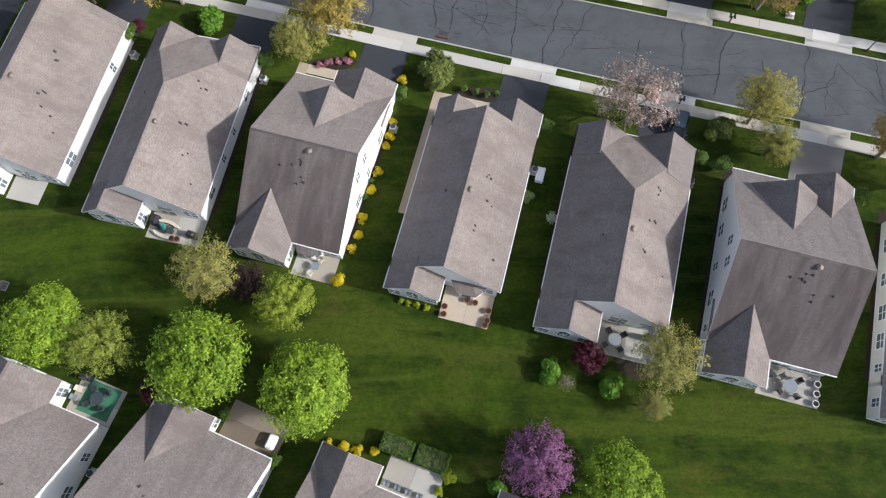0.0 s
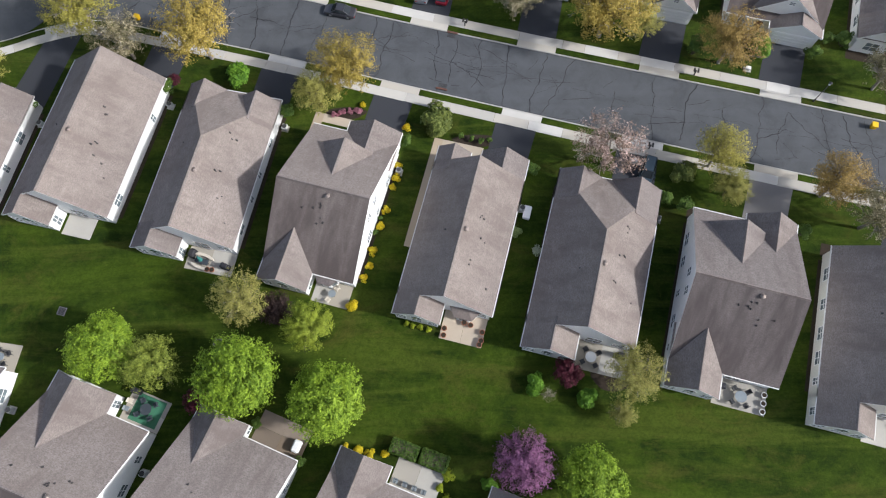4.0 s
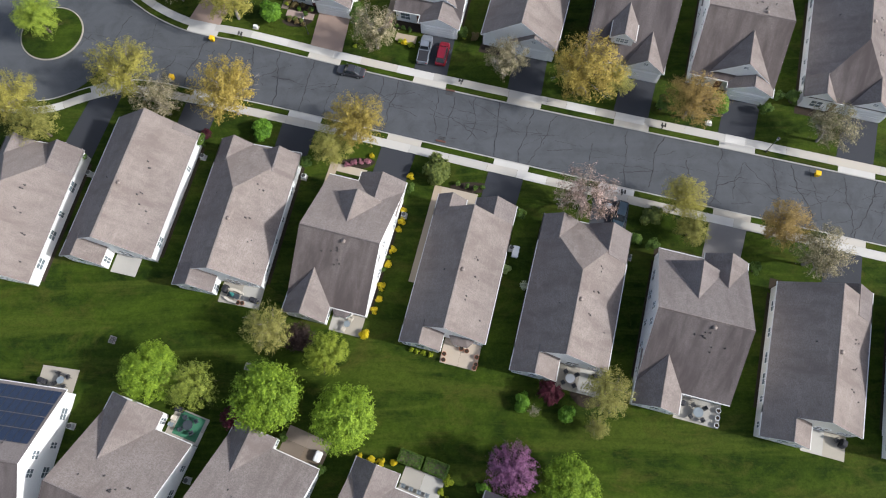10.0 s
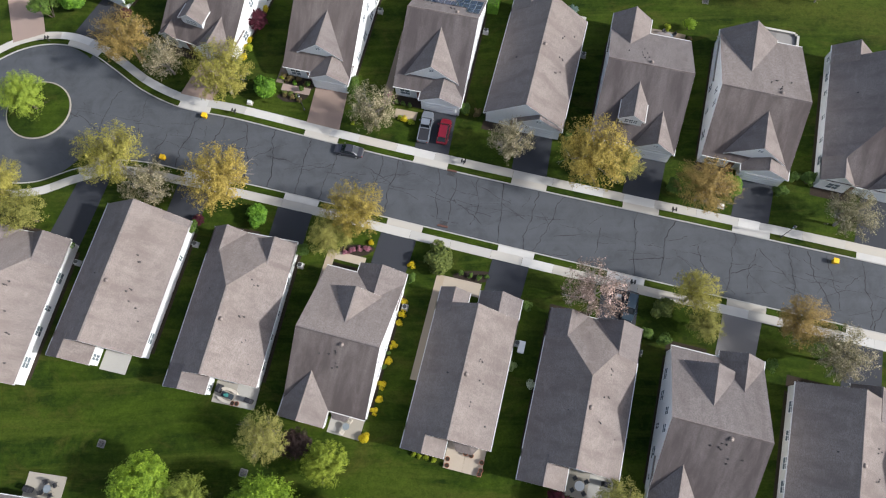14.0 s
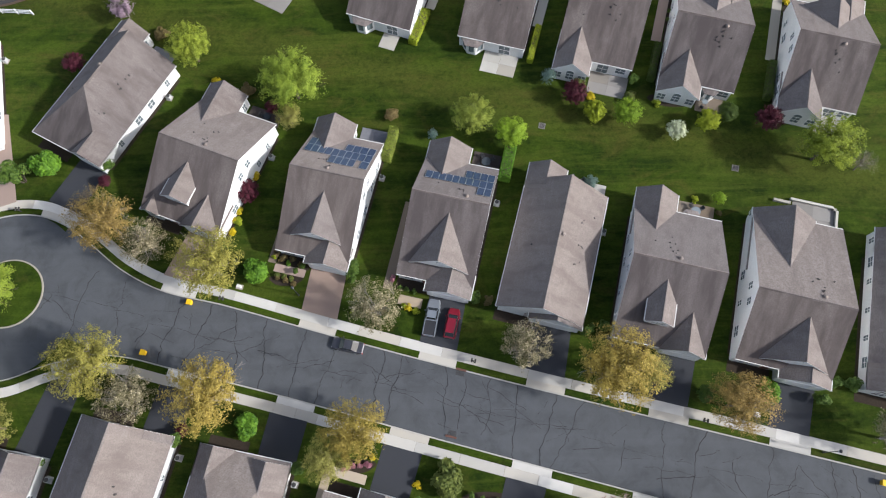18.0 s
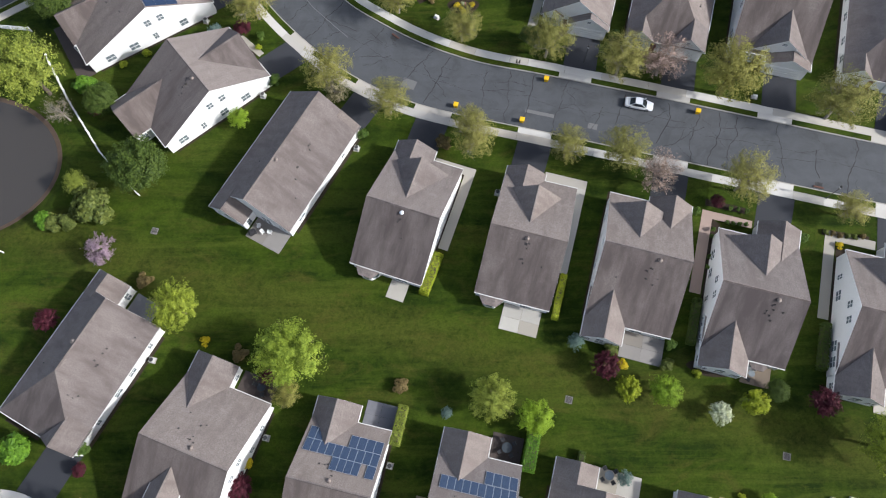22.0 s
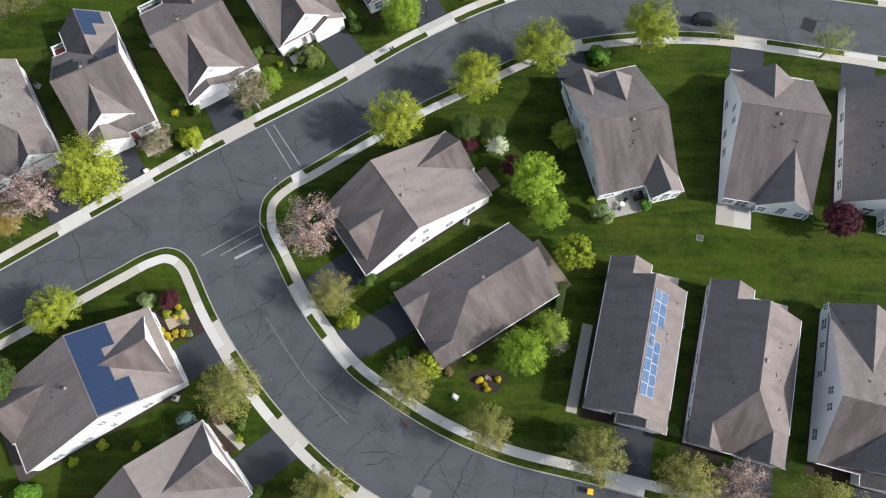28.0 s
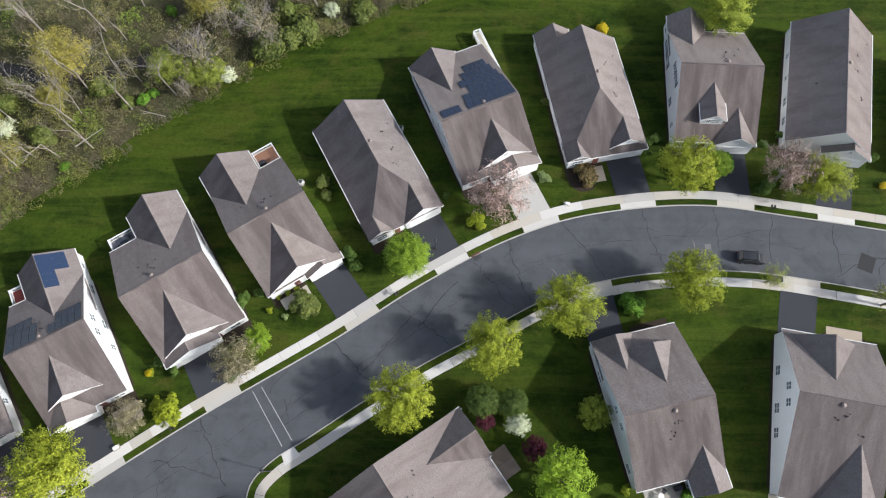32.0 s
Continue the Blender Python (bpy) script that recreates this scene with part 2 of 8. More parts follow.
def leaf_material(name, dark, light, glow=0.22, skew=1.0):
    """Leaves: every leaf a shade between the two, sprays of a like tone together, with light coming through."""
    n = Nodes(name, 0.6, 0.0, 0.2)
    clump = n.ramp(n.noise(n.coords("Object"), 1.1, 3.0, 0.6), [(0.36, (0, 0, 0)), (0.64, (1, 1, 1))])
    fac = n.math("ADD", n.math("MULTIPLY", n.island(), 0.55), n.math("MULTIPLY", clump, 0.45))
    col = n.mix(n.math("POWER", fac, skew) if skew != 1.0 else fac, dark, light)
    tone = n.ramp(n.random(), [(0.0, (0.84, 0.86, 0.80)), (1.0, (1.12, 1.1, 1.1))])
    col = n.mix(1.0, col, tone, "MULTIPLY")
    tr = n.t.nodes.new("ShaderNodeBsdfTranslucent")
    n.link(col, tr.inputs[0])
    n.link(col, n.b.inputs["Base Color"])
    mx = n.t.nodes.new("ShaderNodeMixShader")
    mx.inputs[0].default_value = glow
    out = n.t.nodes["Material Output"]
    n.link(n.b.outputs[0], mx.inputs[1])
    n.link(tr.outputs[0], mx.inputs[2])
    n.link(mx.outputs[0], out.inputs[0])
    return n.m


def glass_material(name, c, rough=0.06):
    n = Nodes(name, rough, 0.0, 0.6)
    v = n.coords("Object")
    return n.done(n.mix(n.noise(v, 0.9, 2), shade(c, 0.6), shade(c, 1.5)))


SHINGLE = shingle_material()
SIDING = siding_material("white_vinyl_siding", (0.76, 0.76, 0.755))
SIDING_TAN = siding_material("cream_vinyl_siding", (0.66, 0.64, 0.59))
TRIM = plain("white_trim", (0.80, 0.80, 0.80), 0.4, 0, 0.05)
GUTTER = plain("white_gutter", (0.66, 0.65, 0.63), 0.4, 0, 0.1)
SHUTTER = plain("dark_shutter", (0.035, 0.04, 0.05), 0.5, 0, 0.15)
GLASS = glass_material("window_glass", (0.125, 0.15, 0.165))
DOOR = plain("painted_door", (0.16, 0.06, 0.05), 0.45, 0, 0.15)
GARAGE = plain("garage_panel", (0.76, 0.76, 0.75), 0.4, 0, 0.04)
STONE = plain("stone_veneer", (0.42, 0.36, 0.30), 0.85, 0, 0.35, 4.0, 0.2, 0.4)
PIPE = plain("vent_pipe", (0.05, 0.045, 0.045), 0.6, 0, 0.2)
FAN = plain("attic_fan_metal", (0.24, 0.20, 0.18), 0.5, 0.3, 0.2)
FAN_WHITE = plain("white_skylight_dome", (0.75, 0.78, 0.80), 0.25, 0, 0.05)
LAWN = lawn_material()
ROAD = asphalt_material("road_asphalt", (0.067, 0.071, 0.077))
DRIVE = asphalt_material("sealed_driveway", (0.034, 0.036, 0.042), False)
GREY_DRIVE = asphalt_material("worn_driveway", (0.17, 0.16, 0.155), False)
PAVER_DRIVE = concrete_material("pink_pavers", (0.36, 0.27, 0.23), 0.15)
BRICK = concrete_material("brick_pavers", (0.21, 0.17, 0.135), 0.2)
TAR = plain("crack_sealant", (0.014, 0.014, 0.015), 0.6, 0, 0.2)
PATCH = asphalt_material("road_patch", (0.125, 0.125, 0.125), False)
PAINT = plain("worn_road_paint", (0.30, 0.30, 0.30), 0.8, 0, 0.4, 4.0)
FAINT_PAINT = plain("faded_road_paint", (0.125, 0.13, 0.135), 0.85, 0, 0.4, 4.0)
CONCRETE = concrete_material("sidewalk_concrete", (0.52, 0.50, 0.465), 0.2)
KERB = concrete_material("kerb_concrete", (0.40, 0.385, 0.35), 0.15)
OLD_PATIO = concrete_material("weathered_patio_concrete", (0.25, 0.235, 0.22), 0.15)
PATIO = concrete_material("patio_concrete", (0.42, 0.40, 0.36), 0.22)
MULCH = plain("bark_mulch", (0.038, 0.029, 0.022), 0.95, 0, 0.4, 5.0, 0.1, 0.6)
BARK = plain("bark", (0.10, 0.08, 0.065), 0.95, 0, 0.35, 6.0, 0.1, 0.5)
PALE_BARK = plain("pale_bark", (0.25, 0.225, 0.20), 0.95, 0, 0.35, 6.0, 0.1, 0.5)


# ---- building blocks ----
def link_mesh(name, bm, material, parent=None, smooth=False):
    me = bpy.data.meshes.new(name)
    bmesh.ops.recalc_face_normals(bm, faces=bm.faces)
    bm.to_mesh(me)
    bm.free()
    if smooth:
        me.shade_smooth()
    for m in material if isinstance(material, (list, tuple)) else [material]:
        me.materials.append(m)
    ob = new(name, me)
    if parent:
        ob.parent = parent
    return ob


def part(name, bm, material, parent, label="", smooth=False):
    ob = link_mesh(name, bm, material, parent, smooth)
    return tagged(ob, label) if label else ob


def thing(name, m, label, category, group="", kind=""):
    """An empty at the base of a thing; its parts are children in its own axes."""
    ob = new(name)
    ob.empty_display_size = 0.3
    ob.matrix_world = m
    return tagged(ob, label, category, group, kind)


def box(bm, x0, x1, y0, y1, z0, z1, bevel=0.0):
    v = [bm.verts.new((x, y, z)) for z in (z0, z1) for x, y in ((x0, y0), (x1, y0), (x1, y1), (x0, y1))]
    for f in ((3, 2, 1, 0), (4, 5, 6, 7), (0, 1, 5, 4), (1, 2, 6, 5), (2, 3, 7, 6), (3, 0, 4, 7)):
        bm.faces.new([v[i] for i in f])
    if bevel:
        es = list({e for q in v for e in q.link_edges})
        bmesh.ops.bevel(bm, geom=es, offset=bevel, segments=1, affect="EDGES")


def a_box(x0, x1, y0, y1, z0, z1, bevel=0.0):
    bm = bmesh.new()
    box(bm, min(x0, x1), max(x0, x1), min(y0, y1), max(y0, y1), z0, z1, bevel)
    return bm


def prism(bm, ring, z0, z1):
    """An upright prism over a ring of (x, y)."""
    a = [bm.verts.new((x, y, z0)) for x, y in ring]
    b = [bm.verts.new((x, y, z1)) for x, y in ring]
    n = len(ring)
    bm.faces.new(a[::-1]), bm.faces.new(b)
    for i in range(n):
        bm.faces.new((a[i], a[(i + 1) % n], b[(i + 1) % n], b[i]))


def tube(bm, p, q, r0, r1, n=8, caps=True):
    """A tapered round bar from p to q."""
    p, q = Vector(p), Vector(q)
    d = (q - p).normalized()
    a = d.orthogonal().normalized()
    b = d.cross(a)
    ring = lambda c, r: [bm.verts.new(c + r * (math.cos(t) * a + math.sin(t) * b)) for t in (2 * math.pi * i / n for i in range(n))]
    u, v = ring(p, r0), ring(q, r1)
    for i in range(n):
        bm.faces.new((u[i], u[(i + 1) % n], v[(i + 1) % n], v[i]))
    if caps:
        bm.faces.new(u[::-1]), bm.faces.new(v)


def slab(points, faces, thick):
    """A sheet with thickness: the faces, the same faces lower down, and the rim between."""
    bm = bmesh.new()
    top = [bm.verts.new(p) for p in points]
    low = [bm.verts.new((x, y, z - thick)) for x, y, z in points]
    count = {}
    for f in faces:
        bm.faces.new([top[i] for i in f])
        bm.faces.new([low[i] for i in reversed(f)])
        for a, b in zip(f, f[1:] + f[:1]):
            count.setdefault(frozenset((a, b)), []).append((a, b))
    for es in count.values():
        if len(es) == 1:
            a, b = es[0]
            bm.faces.new((top[b], top[a], low[a], low[b]))
    return bm


def spline(points, step=1.5):
    """Even points along a smooth curve through the given ones."""
    p = [np.array(q, float) for q in points]
    p = [2 * p[0] - p[1], *p, 2 * p[-1] - p[-2]]
    out = []
    for a, b, c, d in zip(p, p[1:], p[2:], p[3:]):
        u, v, w_ = np.linalg.norm(b - a), np.linalg.norm(c - b), np.linalg.norm(d - c)
        m0 = ((b - a) / u * v + (c - b) / v * u) / (u + v) * v
        m1 = ((c - b) / v * w_ + (d - c) / w_ * v) / (v + w_) * v
        n = max(2, int(v / step))
        for i in range(n):
            t = i / n
            out.append((2 * t**3 - 3 * t**2 + 1) * b + (t**3 - 2 * t**2 + t) * m0 + (3 * t**2 - 2 * t**3) * c + (t**3 - t**2) * m1)
    out.append(p[-2])
    return np.array(out)


def sides(line):
    d = np.gradient(line, axis=0)
    d /= np.linalg.norm(d, axis=1)[:, None]
    return np.stack([-d[:, 1], d[:, 0]], 1)


# ---- the plan of the streets ----
HALF, VERGE, WALK = 4.9, 1.1, 1.35
STREET_A = spline([(-66, 95.5), (-56, 95.0), (-45, 91.6), (-33.6, 88.6), (-19.3, 84.7), (10, 77.1), (57.4, 65.0), (130, 46.5), (230, 20)])
STREET_C = spline([(-44.5, 216), (-40, 208.5), (-35.9, 201.2), (-31.2, 193.8), (-21.6, 182.9), (-10.2, 175.2), (-0.7, 171.2), (11, 168.4), (55.9, 157.1), (130, 138), (230, 112)])
STREET_D = spline([(-190, 125), (-120, 166), (-61.5, 203.9), (-39.2, 218.5), (-20.8, 229.7), (-7.5, 238.3), (5.5, 245.2), (19.3, 248.6), (31.9, 249.3), (43.8, 247.5), (57.6, 245.3), (120, 233), (230, 208)])
STREETS = (STREET_A, STREET_C, STREET_D)
CUL, CUL_R, ISLE, ISLE_R = np.array((-66.0, 95.4)), 12.3, (-64.0, 95.6), 5.1
POND, POND_R = (-81.0, 158.0), (16.0, 12.0)


def street_distance(x, y):
    """How far points lie outside the edge of the carriageway (inside: negative)."""
    q = np.stack([np.ravel(x), np.ravel(y)], 1)
    best = np.linalg.norm(q - CUL, axis=1) - CUL_R
    for s in STREETS:
        for a, b in zip(s, s[1:]):
            ab = b - a
            t = np.clip(((q - a) @ ab) / (ab @ ab), 0, 1)
            best = np.minimum(best, np.linalg.norm(q - a - t[:, None] * ab, axis=1) - HALF)
    for c, r in (((-40.5, 209.0), 6.8), ((-53.0, 97.0), 5.9), ((-48.5, 94.5), 5.0)):
        best = np.minimum(best, np.linalg.norm(q - np.array(c), axis=1) - r)
    return best.reshape(np.shape(x))


def ground_height(x, y):
    d = street_distance(x, y)
    z = np.interp(d, [0.2, 2.3], [-0.12, 0.10])
    pond = np.hypot((x - POND[0]) / POND_R[0], (y - POND[1]) / POND_R[1])
    return np.where(pond < 1.25, np.interp(pond, [0.9, 1.22], [-1.3, 0.0]) + z, z)


def build_ground():
    xs = np.concatenate([[-1500, -700, -300, -180, -130], np.arange(-100, 90.1, 1.0), [120, 170, 300, 700, 1500]])
    ys = np.concatenate([[-1300, -600, -250, -120, -60, -30], np.arange(-10, 300.1, 1.0), [320, 350, 420, 600, 1000, 1700]])
    gx, gy = np.meshgrid(xs, ys)
    gz = ground_height(gx, gy)
    gz = np.where((gx < -101) | (gx > 91) | (gy < -11) | (gy > 301), -0.14, gz)
    nx, ny = len(xs), len(ys)
    i = np.arange(nx * ny).reshape(ny, nx)
    faces = np.stack([i[:-1, :-1], i[:-1, 1:], i[1:, 1:], i[1:, :-1]], -1).reshape(-1, 4)
    me = bpy.data.meshes.new("ground")
    me.from_pydata(np.stack([gx, gy, gz], -1).reshape(-1, 3).tolist(), [], faces.tolist())
    me.materials.append(LAWN)
    me.shade_smooth()
    return tagged(new("ground", me), "mown green lawn with yellowed patches between the houses", "lawn", kind="structure")


build_ground()


def ribbon(line, a, b, z, thick=0.3):
    """A strip from a to b metres to the left of a line."""
    n = sides(line)
    p, q = line + n * a, line + n * b
    pts = [(*v, z) for v in p] + [(*v, z) for v in q]
    m = len(line)
    return slab(pts, [[i, i + 1, m + i + 1, m + i] for i in range(m - 1)], thick)


for s, z, words in ((STREET_A, 0.0, "cracked grey asphalt street ending in a turning circle"), (STREET_C, 0.004, "cracked grey asphalt street curving up to a junction"), (STREET_D, 0.008, "grey asphalt street with darker mottled patches")):
    road = link_mesh("road", ribbon(s, -HALF - 0.6, HALF + 0.6, z), ROAD)
    tagged(road, words, "street", kind="structure")
bm = bmesh.new()
prism(bm, [(CUL[0] + 12.9 * math.cos(a), CUL[1] + 12.9 * math.sin(a)) for a in (2 * math.pi * i / 56 for i in range(56))], -0.3, 0.004)
tagged(link_mesh("road", bm, ROAD), "round asphalt turning circle at the end of the street", "street", kind="structure")
for ring, z in (([(-60, 96), (-43, 90), (-42.4, 97.0), (-47.9, 99.6), (-53.0, 103.7), (-57, 106.0)], 0.008), ([(-40.0, 197.4), (-31.5, 205), (-33.4, 210), (-33.3, 214), (-30.7, 217.0), (-27.4, 219.2), (-38, 222), (-55, 211), (-58.9, 200.5), (-50.3, 205.6), (-46.3, 204.6), (-43.7, 202)], 0.012)):
    bm = bmesh.new()
    prism(bm, ring, -0.3, z)
    tagged(link_mesh("road", bm, ROAD), "widened asphalt where the carriageway flares", "street", kind="structure")

# ---- houses ----
ZE, PITCH = 2.75, 0.8
DRIVES = []


class House:
    """A house in its own axes: the front towards -y, the garage towards +x. sx and sy turn it over for the mirrored plans."""

    def __init__(self, x, y, ang, w, l, sx, sy, label):
        self.w, self.l, self.sx, self.sy = w, l, sx, sy
        self.m = pose(x, y, 0.08, 0, 0, ang)
        self.ob = thing("house", self.m, label, "house", "houses of the estate")
        self.rng = random.Random(int(x * 10) * 7919 + int(y * 10))

    def p(self, x, y, z=0.0):
        return (self.sx * x, self.sy * y, z)

    def at(self, x, y, z=0.0):
        return self.m @ Vector(self.p(x, y, z))

    def add(self, name, bm, material, label="", parent=None, smooth=False):
        for v in bm.verts:
            v.co = self.p(*v.co)
        return part(name, bm, material, parent or self.ob, label, smooth)

    # roofs ---------------------------------------------------------------
    def gutter(self, a, b):
        """A white gutter along an eave."""
        bm = bmesh.new()
        a, b = Vector(a), Vector(b)
        d = (b - a).normalized()
        n = Vector((d.y, -d.x, 0)) * 0.05
        ring = lambda c: [c + n + Vector((0, 0, z)) for z in (0.0, -0.13)] + [c - n + Vector((0, 0, z)) for z in (-0.13, 0.0)]
        u, v = [bm.verts.new(q) for q in ring(a)], [bm.verts.new(q) for q in ring(b)]
        for i in range(4):
            bm.faces.new((u[i], u[(i + 1) % 4], v[(i + 1) % 4], v[i]))
        bm.faces.new(u), bm.faces.new(v[::-1])
        self.add("gutter", bm, GUTTER)

    def rake(self, a, b, out):
        """A white board under the sloping edge of a gable."""
        bm = bmesh.new()
        a, b = Vector(a), Vector(b)
        o = Vector((0, out * 0.05, 0))
        o *= 0.7
        c = Vector((0, -0.03 if a.y > 0 else 0.03, 0))
        q = [a - o + c, b - o + c, a + o + c, b + o + c]
        low = Vector((0, 0, -0.24))
        t = [bm.verts.new(v + Vector((0, 0, -0.015))) for v in q]
        u = [bm.verts.new(v + low) for v in q]
        for f in ((t[0], t[1], t[3], t[2]), (u[0], u[2], u[3], u[1]), (t[0], u[0], u[1], t[1]), (t[2], t[3], u[3], u[2]), (t[0], t[2], u[2], u[0]), (t[1], u[1], u[3], t[3])):
            bm.faces.new(f)
        self.add("rake_board", bm, TRIM)

    def ridge(self, a, b):
        """Bent cap shingles along a ridge."""
        a, b = Vector(a), Vector(b)
        d = (b - a).normalized()
        n = Vector((-d.y, d.x, 0)) * 0.17
        up, low = Vector((0, 0, 0.035)), Vector((0, 0, -0.09))
        pts = [a - n + low, a + up, a + n + low, b - n + low, b + up, b + n + low]
        self.add("ridge_cap", slab([tuple(p) for p in pts], [[0, 1, 4, 3], [1, 2, 5, 4]], 0.05), SHINGLE)

    def gable_y(self, x0, x1, yo, yi, zr, ze=ZE, wall=SIDING, ends=(True, False), rx=None, name="roof", base=0.0):
        """A gable roof with its ridge along y from yo (outer end) to yi, and the walls under it."""
        xm = (x0 + x1) / 2 if rx is None else rx
        pts = [(x0, yo, ze), (xm, yo, zr), (x1, yo, ze), (x0, yi, ze), (xm, yi, zr), (x1, yi, ze)]
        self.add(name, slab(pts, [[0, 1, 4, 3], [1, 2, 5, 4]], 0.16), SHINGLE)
        s = 1 if yi > yo else -1
        self.ridge((xm, yo, zr), (xm, yi, zr))
        inset = 0.32
        k = (zr - ze) / (xm - x0)
        ring = [(x0 + inset, base), (x1 - inset, base), (x1 - inset, ze + inset * k - 0.17), (xm, zr - 0.17), (x0 + inset, ze + inset * k - 0.17)]
        bm = bmesh.new()
        a = [bm.verts.new((x, yo + s * 0.22, z)) for x, z in ring]
        b = [bm.verts.new((x, yi - s * 0.22, z)) for x, z in ring]
        bm.faces.new(a), bm.faces.new(b[::-1])
        for i in range(5):
            bm.faces.new((a[i], b[i], b[(i + 1) % 5], a[(i + 1) % 5]))
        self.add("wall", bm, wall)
        for on, y in zip(ends, (yo, yi)):
            if on:
                self.rake((x0, y, ze), (xm, y, zr), 1)
                self.rake((xm, y, zr), (x1, y, ze), 1)
        for x in (x0, x1):
            o = -0.05 if x == x0 else 0.05
            self.gutter((x + o, yo, ze + 0.01), (x + o, yi, ze + 0.01))

    def main_a(self, rz, hip=None):
        """Ridge from front to back; hip: how far the ridge stops behind the front eave."""
        w, l = self.w, self.l
        if hip is None:
            self.gable_y(-w, w, -l, l, rz, ends=(True, True))
            return
        ya = -l + hip
        pts = [(-w, -l, ZE), (w, -l, ZE), (w, l, ZE), (-w, l, ZE), (0, ya, rz), (0, l, rz)]
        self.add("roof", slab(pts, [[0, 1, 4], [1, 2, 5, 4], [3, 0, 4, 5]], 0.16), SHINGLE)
        self.ridge((0, ya, rz), (0, l, rz))
        i = 0.32
        k = (rz - ZE) / w
        bm = bmesh.new()
        z1 = ZE + i * k - 0.17
        pts = [(-w + i, -l + i, 0), (w - i, -l + i, 0), (w - i, l - 0.22, 0), (-w + i, l - 0.22, 0)]
        lo = [bm.verts.new(q) for q in pts]
        hi = [bm.verts.new((x, y, z1 - 0.1)) for x, y, _ in pts]
        top, tip = bm.verts.new((0, l - 0.22, rz - 0.17)), bm.verts.new((0, ya + 0.4, rz - 0.3))
        for f in ((lo[3], lo[2], lo[1], lo[0]), (lo[0], lo[1], hi[1], hi[0]), (lo[1], lo[2], hi[2], hi[1]), (lo[3], lo[0], hi[0], hi[3]), (lo[2], lo[3], hi[3], top, hi[2]), (hi[0], hi[1], tip), (hi[1], hi[2], top, tip), (hi[3], hi[0], tip, top)):
            bm.faces.new(f)
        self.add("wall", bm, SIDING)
        self.rake((-w, l, ZE), (0, l, rz), 1)
        self.rake((0, l, rz), (w, l, ZE), 1)
        for x in (-w - 0.05, w + 0.05):
            self.gutter((x, -l, ZE + 0.01), (x, l, ZE + 0.01))
        self.gutter((-w, -l - 0.05, ZE + 0.01), (w, -l - 0.05, ZE + 0.01))

    def main_b(self, rz, ry):
        """Ridge from side to side at y = ry; the white gables stand on the sides."""
        w, l = self.w, self.l
        pts = [(-w, -l, ZE), (w, -l, ZE), (-w, ry, rz), (w, ry, rz), (-w, l, ZE), (w, l, ZE)]
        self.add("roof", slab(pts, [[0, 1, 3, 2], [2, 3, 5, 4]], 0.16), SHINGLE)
        self.ridge((-w, ry, rz), (w, ry, rz))
        i = 0.3
        kf, kr = (rz - ZE) / (l + ry), (rz - ZE) / (l - ry)
        ring = [(-l + i, 0), (l - i, 0), (l - i, ZE + i * kr - 0.17), (ry, rz - 0.17), (-l + i, ZE + i * kf - 0.17)]
        bm = bmesh.new()
        a = [bm.verts.new((-w + 0.2, y, z)) for y, z in ring]
        b = [bm.verts.new((w - 0.2, y, z)) for y, z in ring]
        bm.faces.new(a[::-1]), bm.faces.new(b)
        for k in range(5):
            bm.faces.new((a[k], a[(k + 1) % 5], b[(k + 1) % 5], b[k]))
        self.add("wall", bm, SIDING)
        for x in (-w, w):
            for y in (-l, l):
                bm = bmesh.new()
                q = [Vector((x + o - math.copysign(0.03, x), *c)) for c in ((y, ZE), (ry, rz)) for o in (-0.035, 0.035)]
                t = [bm.verts.new(v - Vector((0, 0, 0.015))) for v in q]
                u = [bm.verts.new(v - Vector((0, 0, 0.24))) for v in q]
                for f in ((0, 1, 3, 2),):
                    bm.faces.new([t[j] for j in f]), bm.faces.new([u[j] for j in f[::-1]])
                for c, d in ((0, 1), (1, 3), (3, 2), (2, 0)):
                    bm.faces.new((t[c], t[d], u[d], u[c]))
                self.add("rake_board", bm, TRIM)
        for y in (-l - 0.05, l + 0.05):
            self.gutter((-w, y, ZE + 0.01), (w, y, ZE + 0.01))
        self.front_slope = lambda y: ZE + (y + l) * kf
        self.rear_slope = lambda y: ZE + (l - y) * kr
        self.slopes = (kf, kr)

    # openings ------------------------------------------------------------
    def window(self, face, u, z, wide, high, shutters=False):
        """A window on a wall. face: 'L', 'R', 'F', 'B' and the wall's place; u runs along the wall."""
        side, c = face
        e = 0.05
        out = {"L": -1, "R": 1, "F": -1, "B": 1}[side]

        def slabbox(u0, u1, z0, z1, d0, d1):
            lo, hi = sorted((c + out * d0, c + out * d1))
            return a_box(lo, hi, u0, u1, z0, z1) if side in "LR" else a_box(u0, u1, lo, hi, z0, z1)

        h, v, t = wide / 2, high, 0.07
        us = [u - h - t, u - h, u - 0.025, u + 0.025, u + h, u + h + t]
        zs = [z - t, z, z + v / 2 - 0.03, z + v / 2 + 0.03, z + v, z + v + t]
        fr = bmesh.new()
        lo, hi = c - out * 0.04, c + out * e
        put = (lambda q, d, w_: (d, q, w_)) if side in "LR" else (lambda q, d, w_: (q, d, w_))
        front = [[fr.verts.new(put(q, hi, w_)) for q in us] for w_ in zs]
        back = [[fr.verts.new(put(q, lo, w_)) for q in us] for w_ in zs]
        solid = {(i, j) for i in range(5) for j in range(5) if not (i in (1, 3) and j in (1, 3))}
